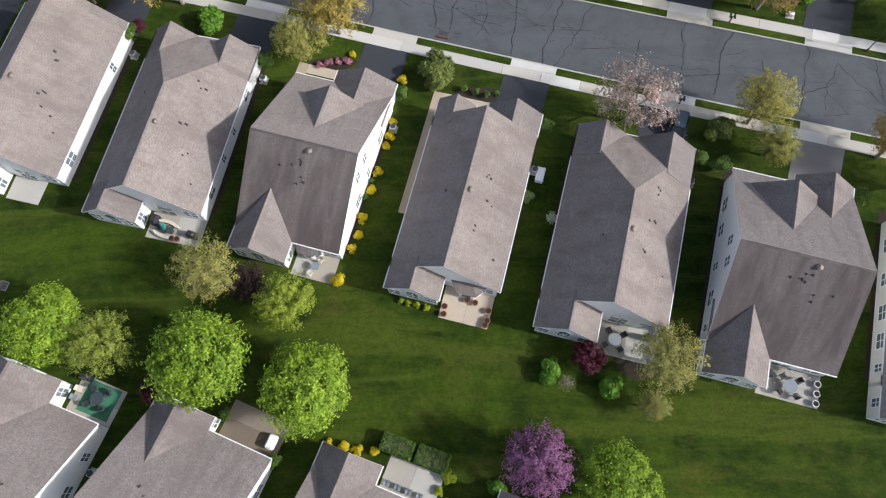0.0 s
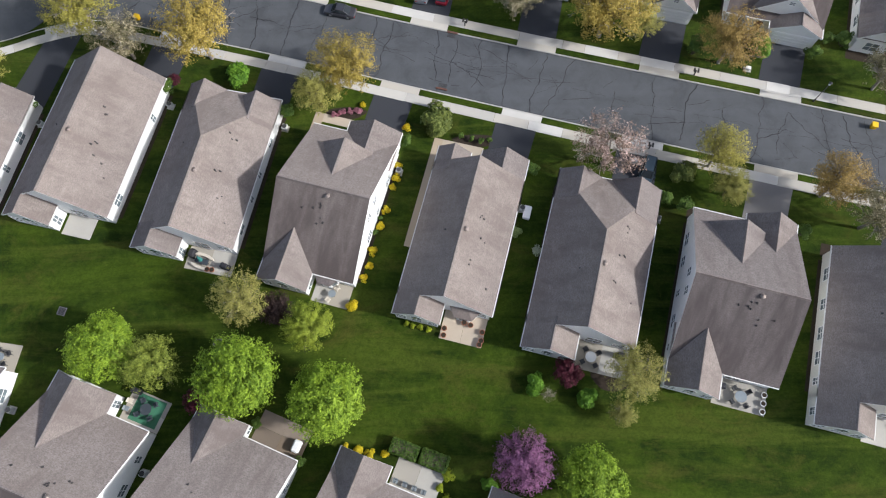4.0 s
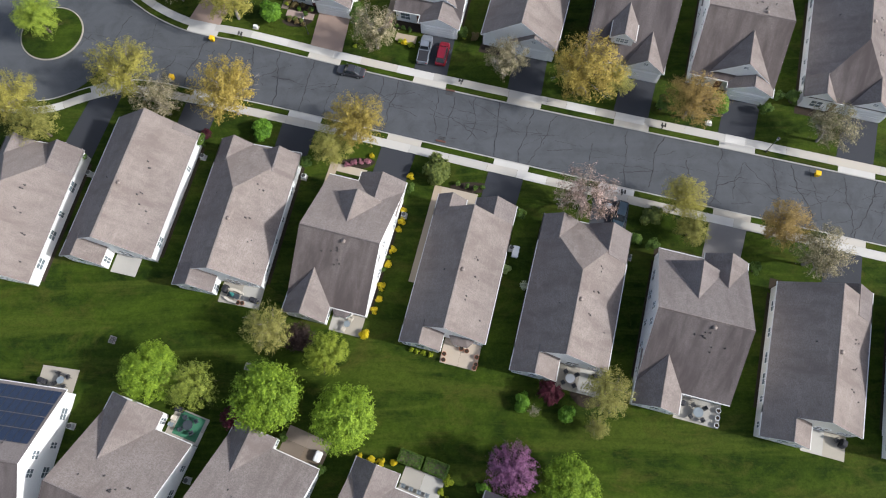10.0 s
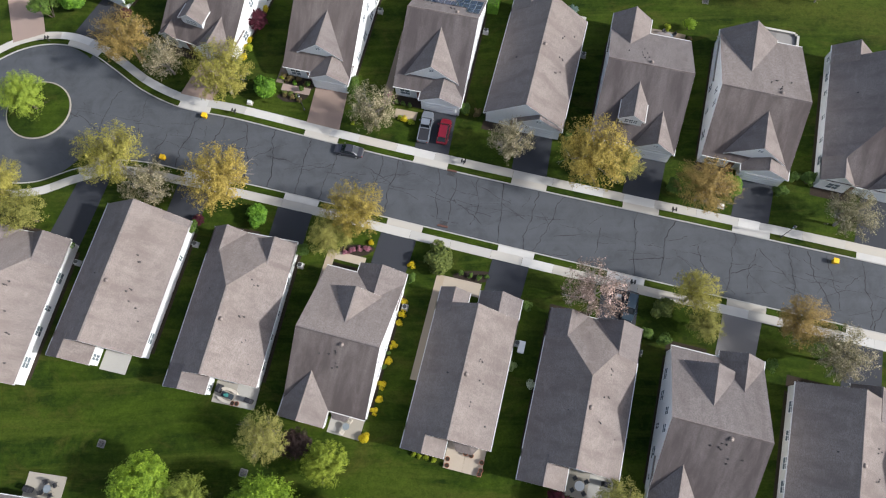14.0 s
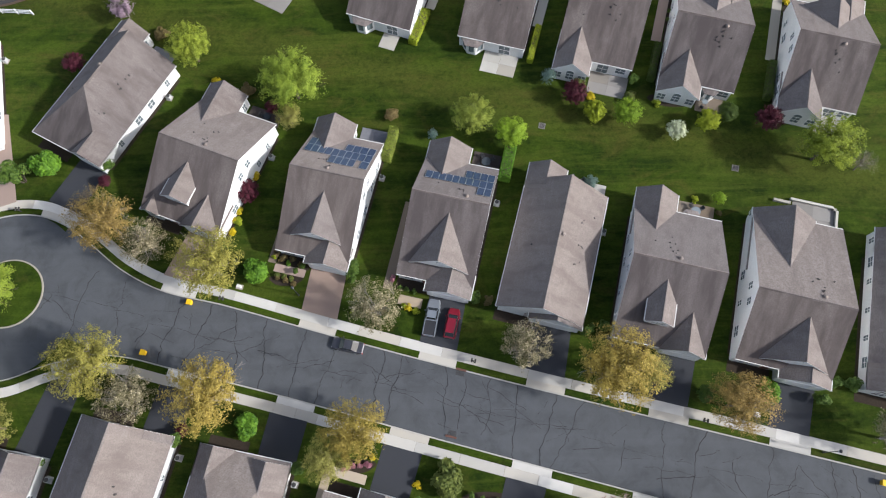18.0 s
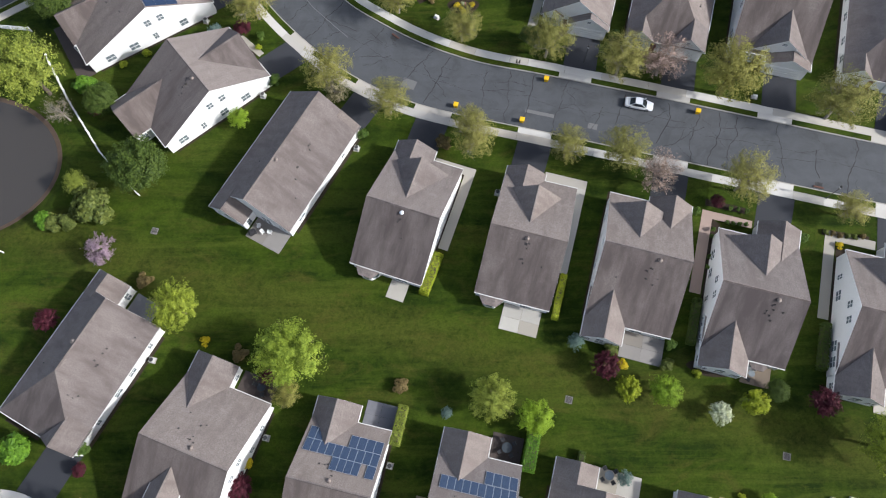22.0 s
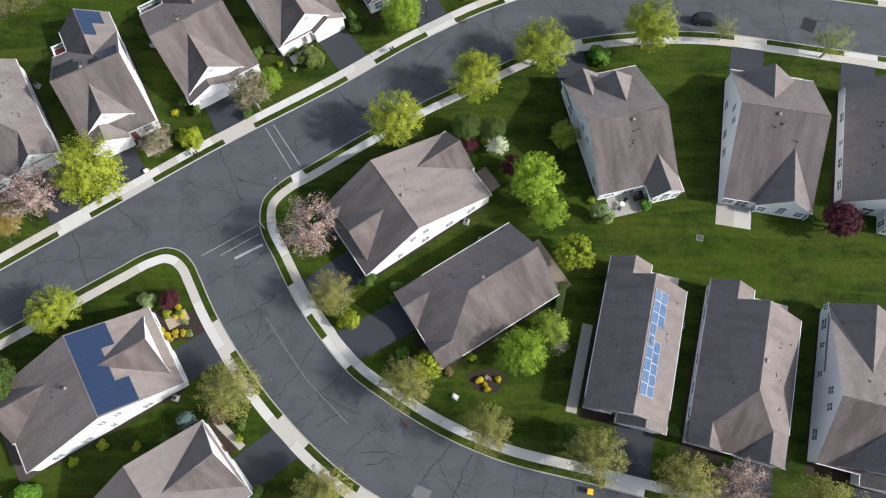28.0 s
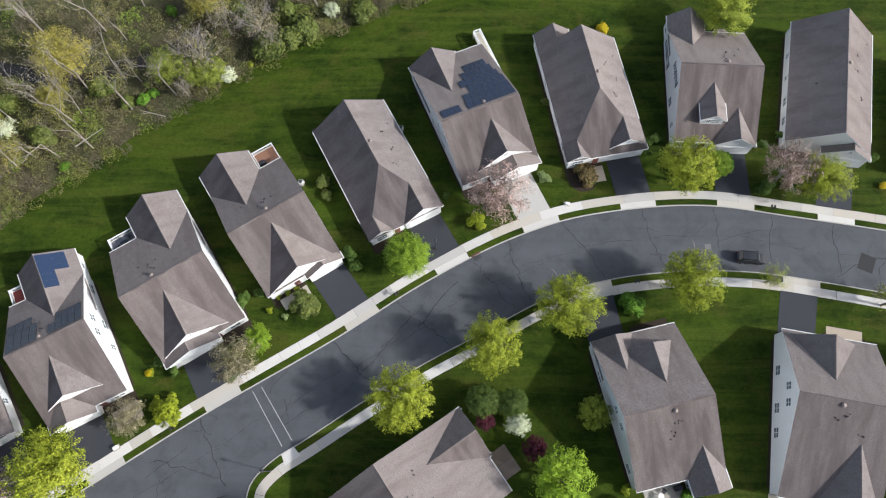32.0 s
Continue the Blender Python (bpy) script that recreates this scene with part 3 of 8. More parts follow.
        for i, j in solid:
            for g in (front, back):
                fr.faces.new((g[j][i], g[j][i + 1], g[j + 1][i + 1], g[j + 1][i]))
            for di, dj, (p, q) in ((-1, 0, ((0, 0), (0, 1))), (1, 0, ((1, 0), (1, 1))), (0, -1, ((0, 0), (1, 0))), (0, 1, ((0, 1), (1, 1)))):
                if (i + di, j + dj) not in solid:
                    fr.faces.new((front[j + p[1]][i + p[0]], front[j + q[1]][i + q[0]], back[j + q[1]][i + q[0]], back[j + p[1]][i + p[0]]))
        frame_ob = self.add("window", fr, TRIM, "white-framed window")
        self.add("pane", slabbox(u - h, u + h, z, z + v, -0.04, 0.012), GLASS, "dark window glass", frame_ob)
        if shutters:
            for s in (-1, 1):
                lo, hi = sorted((u + s * (h + t + 0.03), u + s * (h + t + 0.38)))
                self.add("shutter", slabbox(lo, hi, z - 0.03, z + v + 0.03, 0, 0.05), SHUTTER, "dark louvred shutter")

    def fanlight(self, x, y, z, r):
        """A half-round window over a rear window."""
        for k, d, mat, nm in ((r + 0.07, 0.05, TRIM, "fanlight"), (r, 0.065, GLASS, "pane")):
            bm = bmesh.new()
            ring = [(x + k * math.cos(a), z + k * math.sin(a)) for a in (math.pi * i / 10 for i in range(11))]
            a = [bm.verts.new((u, y - 0.03, w_)) for u, w_ in ring]
            b = [bm.verts.new((u, y + d, w_)) for u, w_ in ring]
            bm.faces.new(a), bm.faces.new(b[::-1])
            for i in range(11):
                bm.faces.new((a[i], b[i], b[(i + 1) % 11], a[(i + 1) % 11]))
            if nm == "fanlight":
                arch = self.add(nm, bm, mat, "half-round white-framed window")
            else:
                self.add(nm, bm, mat, "dark window glass", arch)

    def garage_door(self, x0, x1, y, panels=4):
        """A white panel door in the garage front: sections one above another."""
        d = self.add("garage_door", a_box(x0 - 0.12, x1 + 0.12, y - 0.03, y + 0.06, 0.0, 2.28), TRIM, "white garage door surround")
        for i in range(panels):
            bm = bmesh.new()
            box(bm, x0, x1, y - 0.07, y - 0.02, 0.04 + i * 0.53, 0.54 + i * 0.53, 0.012)
            n = 4 if x1 - x0 > 3.5 else 3
            for k in range(n):
                a = x0 + (x1 - x0) * (k + 0.12) / n
                b = x0 + (x1 - x0) * (k + 0.88) / n
                box(bm, a, b, y - 0.085, y - 0.07, 0.12 + i * 0.53, 0.46 + i * 0.53)
            self.add("door_panel", bm, GARAGE, "", d)

    def door(self, x, y, material=DOOR, out=-1):
        f = self.add("front_door", a_box(x - 0.56, x + 0.56, y - 0.05, y + 0.05, 0.0, 2.2), TRIM, "white door surround")
        self.add("leaf", a_box(x - 0.46, x + 0.46, y + out * 0.03, y + out * 0.08, 0.02, 2.08, 0.01), material, "dark red panelled door", f)

    # roof furniture ------------------------------------------------------
    def pipe(self, x, y, r=0.055, h=0.35, material=PIPE):
        z = self.height(x, y)
        bm = bmesh.new()
        tube(bm, (x, y, z - 0.15), (x, y, z + h), r, r, 8)
        tube(bm, (x, y, z - 0.1), (x, y, z + 0.09), r * 2.4, r * 1.2, 8)
        self.add("vent_pipe", bm, material)

    def fan(self, x, y, material=FAN):
        """A round attic fan with a domed lid."""
        z = self.height(x, y)
        bm = bmesh.new()
        tube(bm, (x, y, z - 0.3), (x, y, z + 0.16), 0.20, 0.18, 16)
        for i in range(4):
            a, b = i / 4 * 1.5, (i + 1) / 4 * 1.5
            tube(bm, (x, y, z + 0.14 + 0.13 * math.sin(a)), (x, y, z + 0.14 + 0.13 * math.sin(b)), 0.32 * math.cos(a), 0.32 * math.cos(b) + 0.01, 16)
        self.add("attic_fan", bm, material, "round domed attic fan", smooth=True)


def build_house(x, y, ang, w, l, kind, sx=1, sy=1, rz=None, ry=0.3, hip=None, rear=(-1, 0.0, 2.75), big=None, gar=None, low=None, left=None, dorm=None, label="", fan_at=None, shut=False):
    """rear: x range and length of the wing at the back; big: x, ridge and place of the gable on the front slope;
    gar: x range, place and ridge of the garage gable; low: the lower garage roof before the big gable; dorm: the dormer."""
    label = label or ("long house with grey-brown shingle roof, white siding and rear sunroom" if kind == "A" else "white-sided house with grey-brown shingle roof and broad side gables")
    h = House(x, y, ang, w, l, sx, sy, label)
    rng = h.rng
    if kind == "A":
        rz = rz or ZE + 0.785 * w
        h.main_a(rz, hip)
        k = (rz - ZE) / w
        kh = (rz - ZE) / hip if hip else 9
        h.height = lambda a, b: min(rz - abs(a) * k, ZE + (b + l) * kh)
        reach = lambda z: (z - ZE) / kh + 0.4 if hip else 1.2
    else:
        rz = rz or 8.0
        h.main_b(rz, ry)
        h.height = lambda a, b: h.front_slope(b) if b < ry else h.rear_slope(b)
        reach = lambda z: (z - ZE) / h.slopes[0] + 0.4
    back = -w
    if rear:
        x0 = -w
        x1 = rear[1]
        z = ZE + PITCH * (x1 - x0) / 2
        yo = l + rear[2]
        yi = (l - (z - ZE) / h.slopes[1] - 0.4) if kind == "B" else l - 1.0
        h.gable_y(x0, x1, yo, yi, z)
        back = x1
        n = 3
        for i in range(n):
            u = x0 + (x1 - x0) * (i + 0.5) / n
            h.window(("B", yo - 0.22), u, 0.75, 1.15, 1.35)
            if i == 1:
                h.fanlight(u, yo - 0.22, 2.28, 0.62)
        h.window(("R", x1 - 0.32), l + rear[2] * 0.5, 0.3, 0.8, 1.8)
        h.window(("L", x0 + 0.32), l + rear[2] * 0.45, 0.8, 0.8, 1.4)
    gx = None
    if gar:
        x0, x1, yo = gar[:3]
        z = gar[3] if len(gar) > 3 else ZE + PITCH * (x1 - x0) / 2
        h.gable_y(x0, x1, -yo, -l + reach(z) if kind == "B" or hip else -l + 1.2 + (yo - l), z)
        gx, gy = (x0 + x1) / 2, -yo
        h.window(("F", gy + 0.2), gx, z - 1.5, 0.6, 0.5)
    if left:
        x0, x1, yo = left
        z = ZE + PITCH * (x1 - x0) / 2
        h.gable_y(x0, x1, -yo, -l + reach(z), z)
        h.window(("F", -yo + 0.22), (x0 + x1) / 2, 0.7, 1.6, 1.4, shut)
    if big:
        bx, bz, by = big
        zl = h.height(0, -by) if by < l else ZE
        hw = max(1.6, (bz - max(zl, ZE)) / PITCH + 0.35)
        hw = min(hw, bx + w, w - bx)
        h.gable_y(bx - hw, bx + hw, -by, -l + reach(bz), bz, bz - PITCH * hw, base=max(0.0, min(zl, ZE) - 0.6) if by < l - 0.3 else 0.0)
        h.window(("F", -by + 0.2), bx, bz - 1.55, 0.7, 0.5)
    if low:
        x0, x1, yo = low[:3]
        z = low[3] if len(low) > 3 else 4.5
        inner = -(big[2] if big else l) + 0.25
        h.gable_y(x0, x1, -yo, max(inner, -l + 0.5), z)
        gx, gy = (x0 + x1) / 2, -yo
    if dorm:
        dx, dz, dy, hw = dorm
        ze = dz - 0.72 * hw
        h.gable_y(dx - hw, dx + hw, -dy, -l + (dz - ZE) / h.slopes[0] + 0.4, dz, ze, base=h.front_slope(-dy) - 0.3)
        for s in (-0.62, 0, 0.62):
            h.window(("F", -dy + 0.2), dx + s, ze - 0.95, 0.5, 0.85)
    if gx is None:
        gx, gy = w - 3.2, -l
    h.garage_door(gx - 2.45, gx + 2.45, gy + 0.2)
    # the entry, beside the garage
    ex = -w * 0.25 if gx > 0 else w * 0.25
    h.door(ex, -l + 0.3)
    h.window(("F", -l + 0.3), -w * 0.68, 0.7, 1.5, 1.4, shut)
    # back of the house: a glazed door and windows over the patio
    yb = l - (0.22 if kind == "A" else 0.3)
    span = w - back
    if span > 2:
        h.window(("B", yb), back + span * 0.30, 0.15, 1.7, 1.95)
        h.window(("B", yb), back + span * 0.74, 0.8, 1.5, 1.25)
    # side walls
    inset = 0.32 if kind == "A" else 0.2
    for side, s in (("L", -1), ("R", 1)):
        c = s * (w - inset)
        spots = [-0.62, -0.28, 0.12, 0.5, 0.78] if side == "L" else [-0.5, -0.05, 0.3, 0.68]
        for q in spots:
            if rng.random() < 0.86:
                h.window((side, c), q * l + rng.uniform(-0.4, 0.4), 0.85, rng.choice((0.75, 1.3, 1.5)), 1.3, shut and rng.random() < 0.5)
        if kind == "B":
            for q in (-1.1, 1.1):
                h.window((side, c), ry + q, 4.1, 1.0, 1.25, shut)
    # the fan, and pipes in small clusters
    fx, fy = fan_at or ((0.5, l * rng.uniform(0.0, 0.3)) if kind == "A" else (rng.uniform(-1.0, 2.5), ry + 0.75))
    h.fan(fx, fy, FAN if rng.random() < 0.94 else FAN_WHITE)
    if kind == "A":
        groups = [(w * rng.uniform(0.35, 0.6), l * q + rng.uniform(-0.8, 0.8), n) for q, n in ((-0.25, 3), (0.12, 3), (0.42, 2))]
        strays = [(w * 0.75, l * rng.uniform(0.5, 0.8)), (-w * rng.uniform(0.3, 0.6), l * rng.uniform(-0.2, 0.4))]
    else:
        groups = [(fx - rng.uniform(0.2, 0.9), fy + rng.uniform(0.9, 1.3), 4), (fx + rng.uniform(-1.2, 0.8), fy + rng.uniform(2.0, 2.8), 2)]
        strays = [(rng.uniform(-w * 0.6, w * 0.6), fy + rng.uniform(1.0, 4.0)) for _ in range(2)]
    for a, b, n in groups:
        strays += [(a + rng.uniform(-0.55, 0.55), b + rng.uniform(-0.5, 0.5)) for _ in range(n)]
    for a, b in strays:
        h.pipe(a, b, rng.choice((0.05, 0.06, 0.07)), rng.uniform(0.12, 0.24))
    h.garage_x, h.garage_y = gx, gy
    return h

H = {}
# south side of the first street: fronts towards +y
H["s0"] = build_house(-61.4, 64.0, -11.5, 6.2, 10.4, "A", 1, -1, hip=8.4, left=(-6.2, -1.4, 10.45), gar=(0.4, 6.2, 10.45))
H["s1"] = build_house(-44.8, 67.3, -12.9, 6.4, 10.0, "A", 1, -1, rear=(-1, -0.2, 2.5), gar=(0.5, 6.4, 9.9))
H["s2"] = build_house(-28.9, 63.4, -11.6, 6.1, 10.3, "A", 1, -1, hip=9.0, rear=(-1, -0.3, 2.2), left=(-6.1, -1.3, 10.4), gar=(0.7, 6.1, 9.9))
H["s3"] = build_house(-13.5, 58.4, -14.9, 5.6, 9.4, "B", 1, -1, ry=0.6, rear=(-1, 0.6, 2.3), big=(0.1, 6.85, 6.6), gar=(-1.2, 5.6, 10.9, 4.6))
H["s4"] = build_house(2.2, 53.8, -13.9, 5.6, 8.7, "A", 1, -1, rear=(-1, 0.0, 2.3), left=(-5.6, -1.5, 10.9), gar=(-0.2, 5.6, 11.6, 4.9))
H["s5"] = build_house(17.8, 51.5, -14.1, 6.2, 9.85, "A", 1, -1, hip=8.4, rear=(-1, -0.1, 2.85), left=(-6.2, -1.05, 9.9), gar=(0.1, 6.2, 9.9))
H["s6"] = build_house(33.2, 46.8, -14.8, 6.05, 9.4, "B", 1, -1, ry=0.5, rear=(-1, -0.1, 2.85), big=(-0.9, 6.5, 7.7), gar=(0.2, 6.05, 10.3, 4.95))
H["s7"] = build_house(48.9, 42.4, -15.0, 6.2, 8.95, "A", 1, -1, rear=(-1, 0.0, 3.0), gar=(0.6, 6.2, 10.5))
H["s8"] = build_house(64.8, 40.2, -14.5, 6.2, 9.6, "B", 1, -1, ry=0.4, big=(-0.9, 6.6, 7.7), gar=(0.2, 6.2, 10.3, 5.0))
# the row behind, fronts away
H["b0"] = build_house(-56.7, 29.2, -8.0, 6.1, 9.8, "B", ry=0.4, rear=None, big=(0.0, 6.8, 7.5), low=(-0.6, 6.1, 10.9))
H["b1"] = build_house(-41.4, 24.3, -20.7, 6.4, 9.8, "B", ry=0.4, rear=(-1, 1.1, 2.25), big=(0.0, 6.8, 7.5), low=(-0.6, 6.4, 10.9))
H["b2"] = build_house(-25.0, 21.6, -22.4, 6.3, 9.8, "B", ry=0.4, rear=(-1, -0.3, 1.3), big=(0.0, 6.8, 7.5), low=(-0.6, 6.3, 10.9))
H["b3"] = build_house(-9.5, 17.0, -20.8, 5.8, 9.8, "B", ry=0.4, rear=(-1, 0.1, 1.8), big=(0.0, 6.8, 7.5), low=(-0.6, 5.8, 10.9))
H["b4"] = build_house(7.0, 12.6, -19.5, 6.0, 9.8, "B", ry=0.4, rear=(-1, 0.0, 2.2), big=(0.0, 6.8, 7.5), low=(-0.6, 6.0, 10.9))
# north side of the first street: fronts towards -y
H["n0"] = build_house(-77.5, 127.5, 14.0, 6.2, 10.0, "B", ry=0.3, big=(0.0, 6.8, 7.5), low=(-0.6, 6.2, 10.9))
H["n1"] = build_house(-53.3, 125.8, -28.3, 6.35, 9.8, "A", hip=8.7, rear=(-1, -0.9, 2.9), gar=(0.9, 6.35, 9.9), fan_at=(-0.5, 3.0))
H["n2"] = build_house(-35.9, 114.2, -21.3, 6.3, 9.6, "B", ry=0.45, rear=(-1, 0.0, 3.0), gar=(0.2, 6.3, 9.95, 5.2), left=(-6.3, -3.3, 9.8), dorm=(-0.95, 6.86, 7.4, 2.1))
H["n3"] = build_house(-17.7, 109.2, -13.3, 5.4, 9.65, "B", ry=1.3, rear=(-1, 0.7, 2.3), big=(0.1, 6.87, 7.4), low=(-0.9, 5.4, 10.7))
H["n4"] = build_house(-0.6, 105.1, -13.1, 5.45, 9.3, "B", ry=1.5, rear=(-1, 0.9, 2.6), big=(0.2, 7.05, 7.5), low=(-1.1, 5.45, 10.8))
H["n5"] = build_house(14.0, 100.5, -14.7, 6.0, 9.75, "A", rear=(-1, -0.4, 2.8), gar=(-1.4, 6.0, 10.3, 5.2))
H["n6"] = build_house(29.6, 96.4, -13.9, 6.2, 9.9, "B", ry=0.5, rear=(-1, -0.2, 2.6), gar=(0.1, 6.2, 10.15, 5.3), dorm=(-1.08, 6.88, 7.5, 1.9))
H["n7"] = build_house(45.9, 94.2, -14.6, 6.25, 10.9, "B", ry=-2.2, rear=(-1, 2.5, 0.4), big=(1.0, 6.8, 10.2), low=(-0.5, 6.25, 12.1))
H["n8"] = build_house(62.2, 89.4, -14.6, 6.4, 10.2, "A", hip=8.2, rear=(-1, -0.3, 2.7), left=(-6.4, -1.5, 10.3), gar=(0.2, 6.4, 10.3))
# south side of the curving street
H["m0"] = build_house(-54.3, 185.5, -58.6, 6.2, 11.3, "B", 1, -1, ry=-1.5, rear=(-1, 1.7, 0.4), big=(-0.5, 7.0, 10.4), fan_at=(0.0, 1.2))
H["m1"] = build_house(-42.2, 170.3, -50.7, 6.0, 9.8, "B", 1, -1, ry=-0.4, rear=(-1, 1.7, 2.8), big=(-0.5, 7.0, 9.7))
H["m2"] = build_house(-26.6, 157.2, -29.3, 6.4, 9.9, "A", 1, -1, rear=(-1, -0.2, 2.4), gar=(0.4, 6.4, 9.95), label="long house with grey-brown shingle roof and open covered rear patio")
H["m3"] = build_house(-8.6, 148.0, -19.0, 5.45, 9.5, "B", -1, -1, ry=0.9, rear=None, big=(0.25, 7.1, 7.5), gar=(-0.7, 5.45, 11.1, 4.85))
H["m4"] = build_house(8.7, 144.1, -15.3, 5.4, 9.6, "B", -1, -1, ry=0.9, rear=None, big=(0.25, 7.1, 6.8), gar=(-0.5, 5.4, 10.7, 4.75))
H["m5"] = build_house(24.5, 140.4, -15.3, 6.0, 9.7, "B", 1, -1, ry=0.0, rear=(-1, -0.3, 2.75), big=(-1.35, 6.85, 7.75), gar=(-0.2, 6.0, 10.5, 5.2))
H["m6"] = build_house(39.5, 135.4, -15.4, 5.7, 9.0, "B", 1, -1, ry=0.57, rear=(-1, 0.8, 2.5), big=(0.2, 6.6, 8.2), gar=(-0.3, 5.7, 11.6, 4.75))
H["m7"] = build_house(57.0, 131.8, -15.0, 5.7, 9.2, "B", 1, -1, ry=0.57, rear=(-1, 0.8, 2.5), big=(0.2, 6.6, 8.2), gar=(-0.3, 5.7, 11.6, 4.75))
# north side of the curving street and the corner plots
H["q1"] = build_house(-11.6, 212.6, -55.6, 6.3, 11.0, "B", ry=-1.65, rear=(-1, 1.2, 0.4), big=(0.6, 6.7, 9.8), left=(-6.3, -2.6, 11.1))
H["q2"] = build_house(-1.4, 198.6, -57.7, 6.35, 9.8, "A", -1, 1, hip=8.4, rear=None, gar=(0.2, 6.35, 9.9), left=(-6.35, -2.0, 9.95))
H["q3"] = build_house(20.4, 190.9, -14.3, 5.6, 9.55, "A", rear=(-1, 0.3, 2.7), left=(-5.6, -1.9, 9.7), gar=(-1.1, 5.6, 10.6, 5.0), fan_at=(0.8, 0.4))
H["q4"] = build_house(34.6, 186.5, -15.3, 6.4, 10.1, "A", hip=8.1, rear=(-1, -0.3, 2.75), left=(-6.4, -1.7, 10.2), gar=(0.4, 6.4, 10.2))
H["q5"] = build_house(51.0, 184.7, -14.6, 6.3, 10.8, "B", ry=-2.5, rear=(-1, 2.6, 0.4), big=(1.0, 6.7, 10.5), low=(-0.7, 6.3, 12.2))
H["q6"] = build_house(67.8, 179.6, -15.0, 6.4, 10.6, "A", hip=8.1, rear=(-1, -0.3, 2.7), left=(-6.4, -1.7, 10.7), gar=(0.4, 6.4, 10.7))
H["r1"] = build_house(20.7, 224.6, 13.3, 6.1, 10.0, "B", -1, -1, ry=0.6, rear=(-1, -0.9, 2.3), big=(-1.0, 6.6, 7.7), gar=(0.1, 6.1, 10.05, 5.2))
H["r2"] = build_house(43.4, 222.8, -10.4, 6.4, 11.1, "B", -1, -1, ry=-1.9, rear=(-1, 1.7, 0.4), big=(1.1, 6.6, 10.5))
H["r3"] = build_house(60.6, 221.0, -12.5, 6.3, 10.4, "A", -1, -1, gar=(0.4, 6.3, 10.5))
# far side of the last street
H["t0"] = build_house(-75.6, 226.3, 31.0, 6.1, 9.8, "A", hip=8.3, rear=(-1, -0.4, 2.6), left=(-6.1, -2.0, 9.9), gar=(-0.3, 6.1, 9.9))
H["t1"] = build_house(-60.2, 232.2, 27.9, 5.5, 9.4, "B", -1, 1, ry=0.5, rear=(-1, 3.0, 4.2), big=(0.6, 6.87, 7.5), low=(-1.0, 5.5, 10.3), fan_at=(0.7, 1.2))
H["t2"] = build_house(-46.1, 241.3, 32.2, 6.25, 9.55, "B", -1, 1, ry=0.1, rear=(-1, 1.9, 3.9), big=(0.9, 7.0, 9.0), low=(-2.0, 6.25, 10.3))
H["t3"] = build_house(-32.7, 250.4, 32.6, 6.0, 9.2, "B", ry=-0.1, rear=(-1, 2.2, 3.8), big=(-0.1, 7.2, 9.2), low=(0.0, 6.0, 9.9))
H["t4"] = build_house(-18.0, 259.5, 27.8, 6.05, 10.1, "A", hip=8.3, rear=None, left=(-6.05, -2.1, 10.15), gar=(-0.4, 6.05, 10.2))
H["t5"] = build_house(-3.4, 269.0, 22.4, 6.25, 10.9, "B", ry=-2.4, rear=(-1, 1.7, 0.4), big=(1.1, 6.9, 10.0), low=(-1.8, 6.25, 12.0))
H["t6"] = build_house(15.2, 271.4, 10.6, 6.3, 10.1, "A", hip=8.9, rear=(-1, -0.5, 3.0), left=(-6.3, -2.6, 10.15), gar=(-0.3, 6.3, 9.3))
H["t7"] = build_house(34.0, 273.5, -3.1, 6.2, 10.0, "B", ry=0.45, rear=(-1, -0.2, 2.8), gar=(-0.3, 6.2, 10.4, 5.2), dorm=(-1.0, 6.82, 7.7, 1.95), shut=True)
H["t8"] = build_house(52.6, 273.3, -11.9, 6.4, 11.0, "A", rear=None, gar=(-0.95, 6.4, 12.0, 5.2))
H["t9"] = build_house(70.0, 268.0, -13.0, 6.3, 10.2, "A", hip=8.6, rear=None, gar=(0.3, 6.3, 10.3))

for c in H["s7"].ob.children:
    if c.name.startswith("wall"):
        c.data.materials[0] = SIDING_TAN


def offset(line, n, d):
    """The line moved sideways, with the loops at tight corners drawn in."""
    p = line + n * d
    go = np.gradient(line, axis=0)
    for i in range(1, len(p)):
        if (p[i] - p[i - 1]) @ go[i] <= 0:
            p[i] = p[i - 1] + go[i] * 0.01
    return p


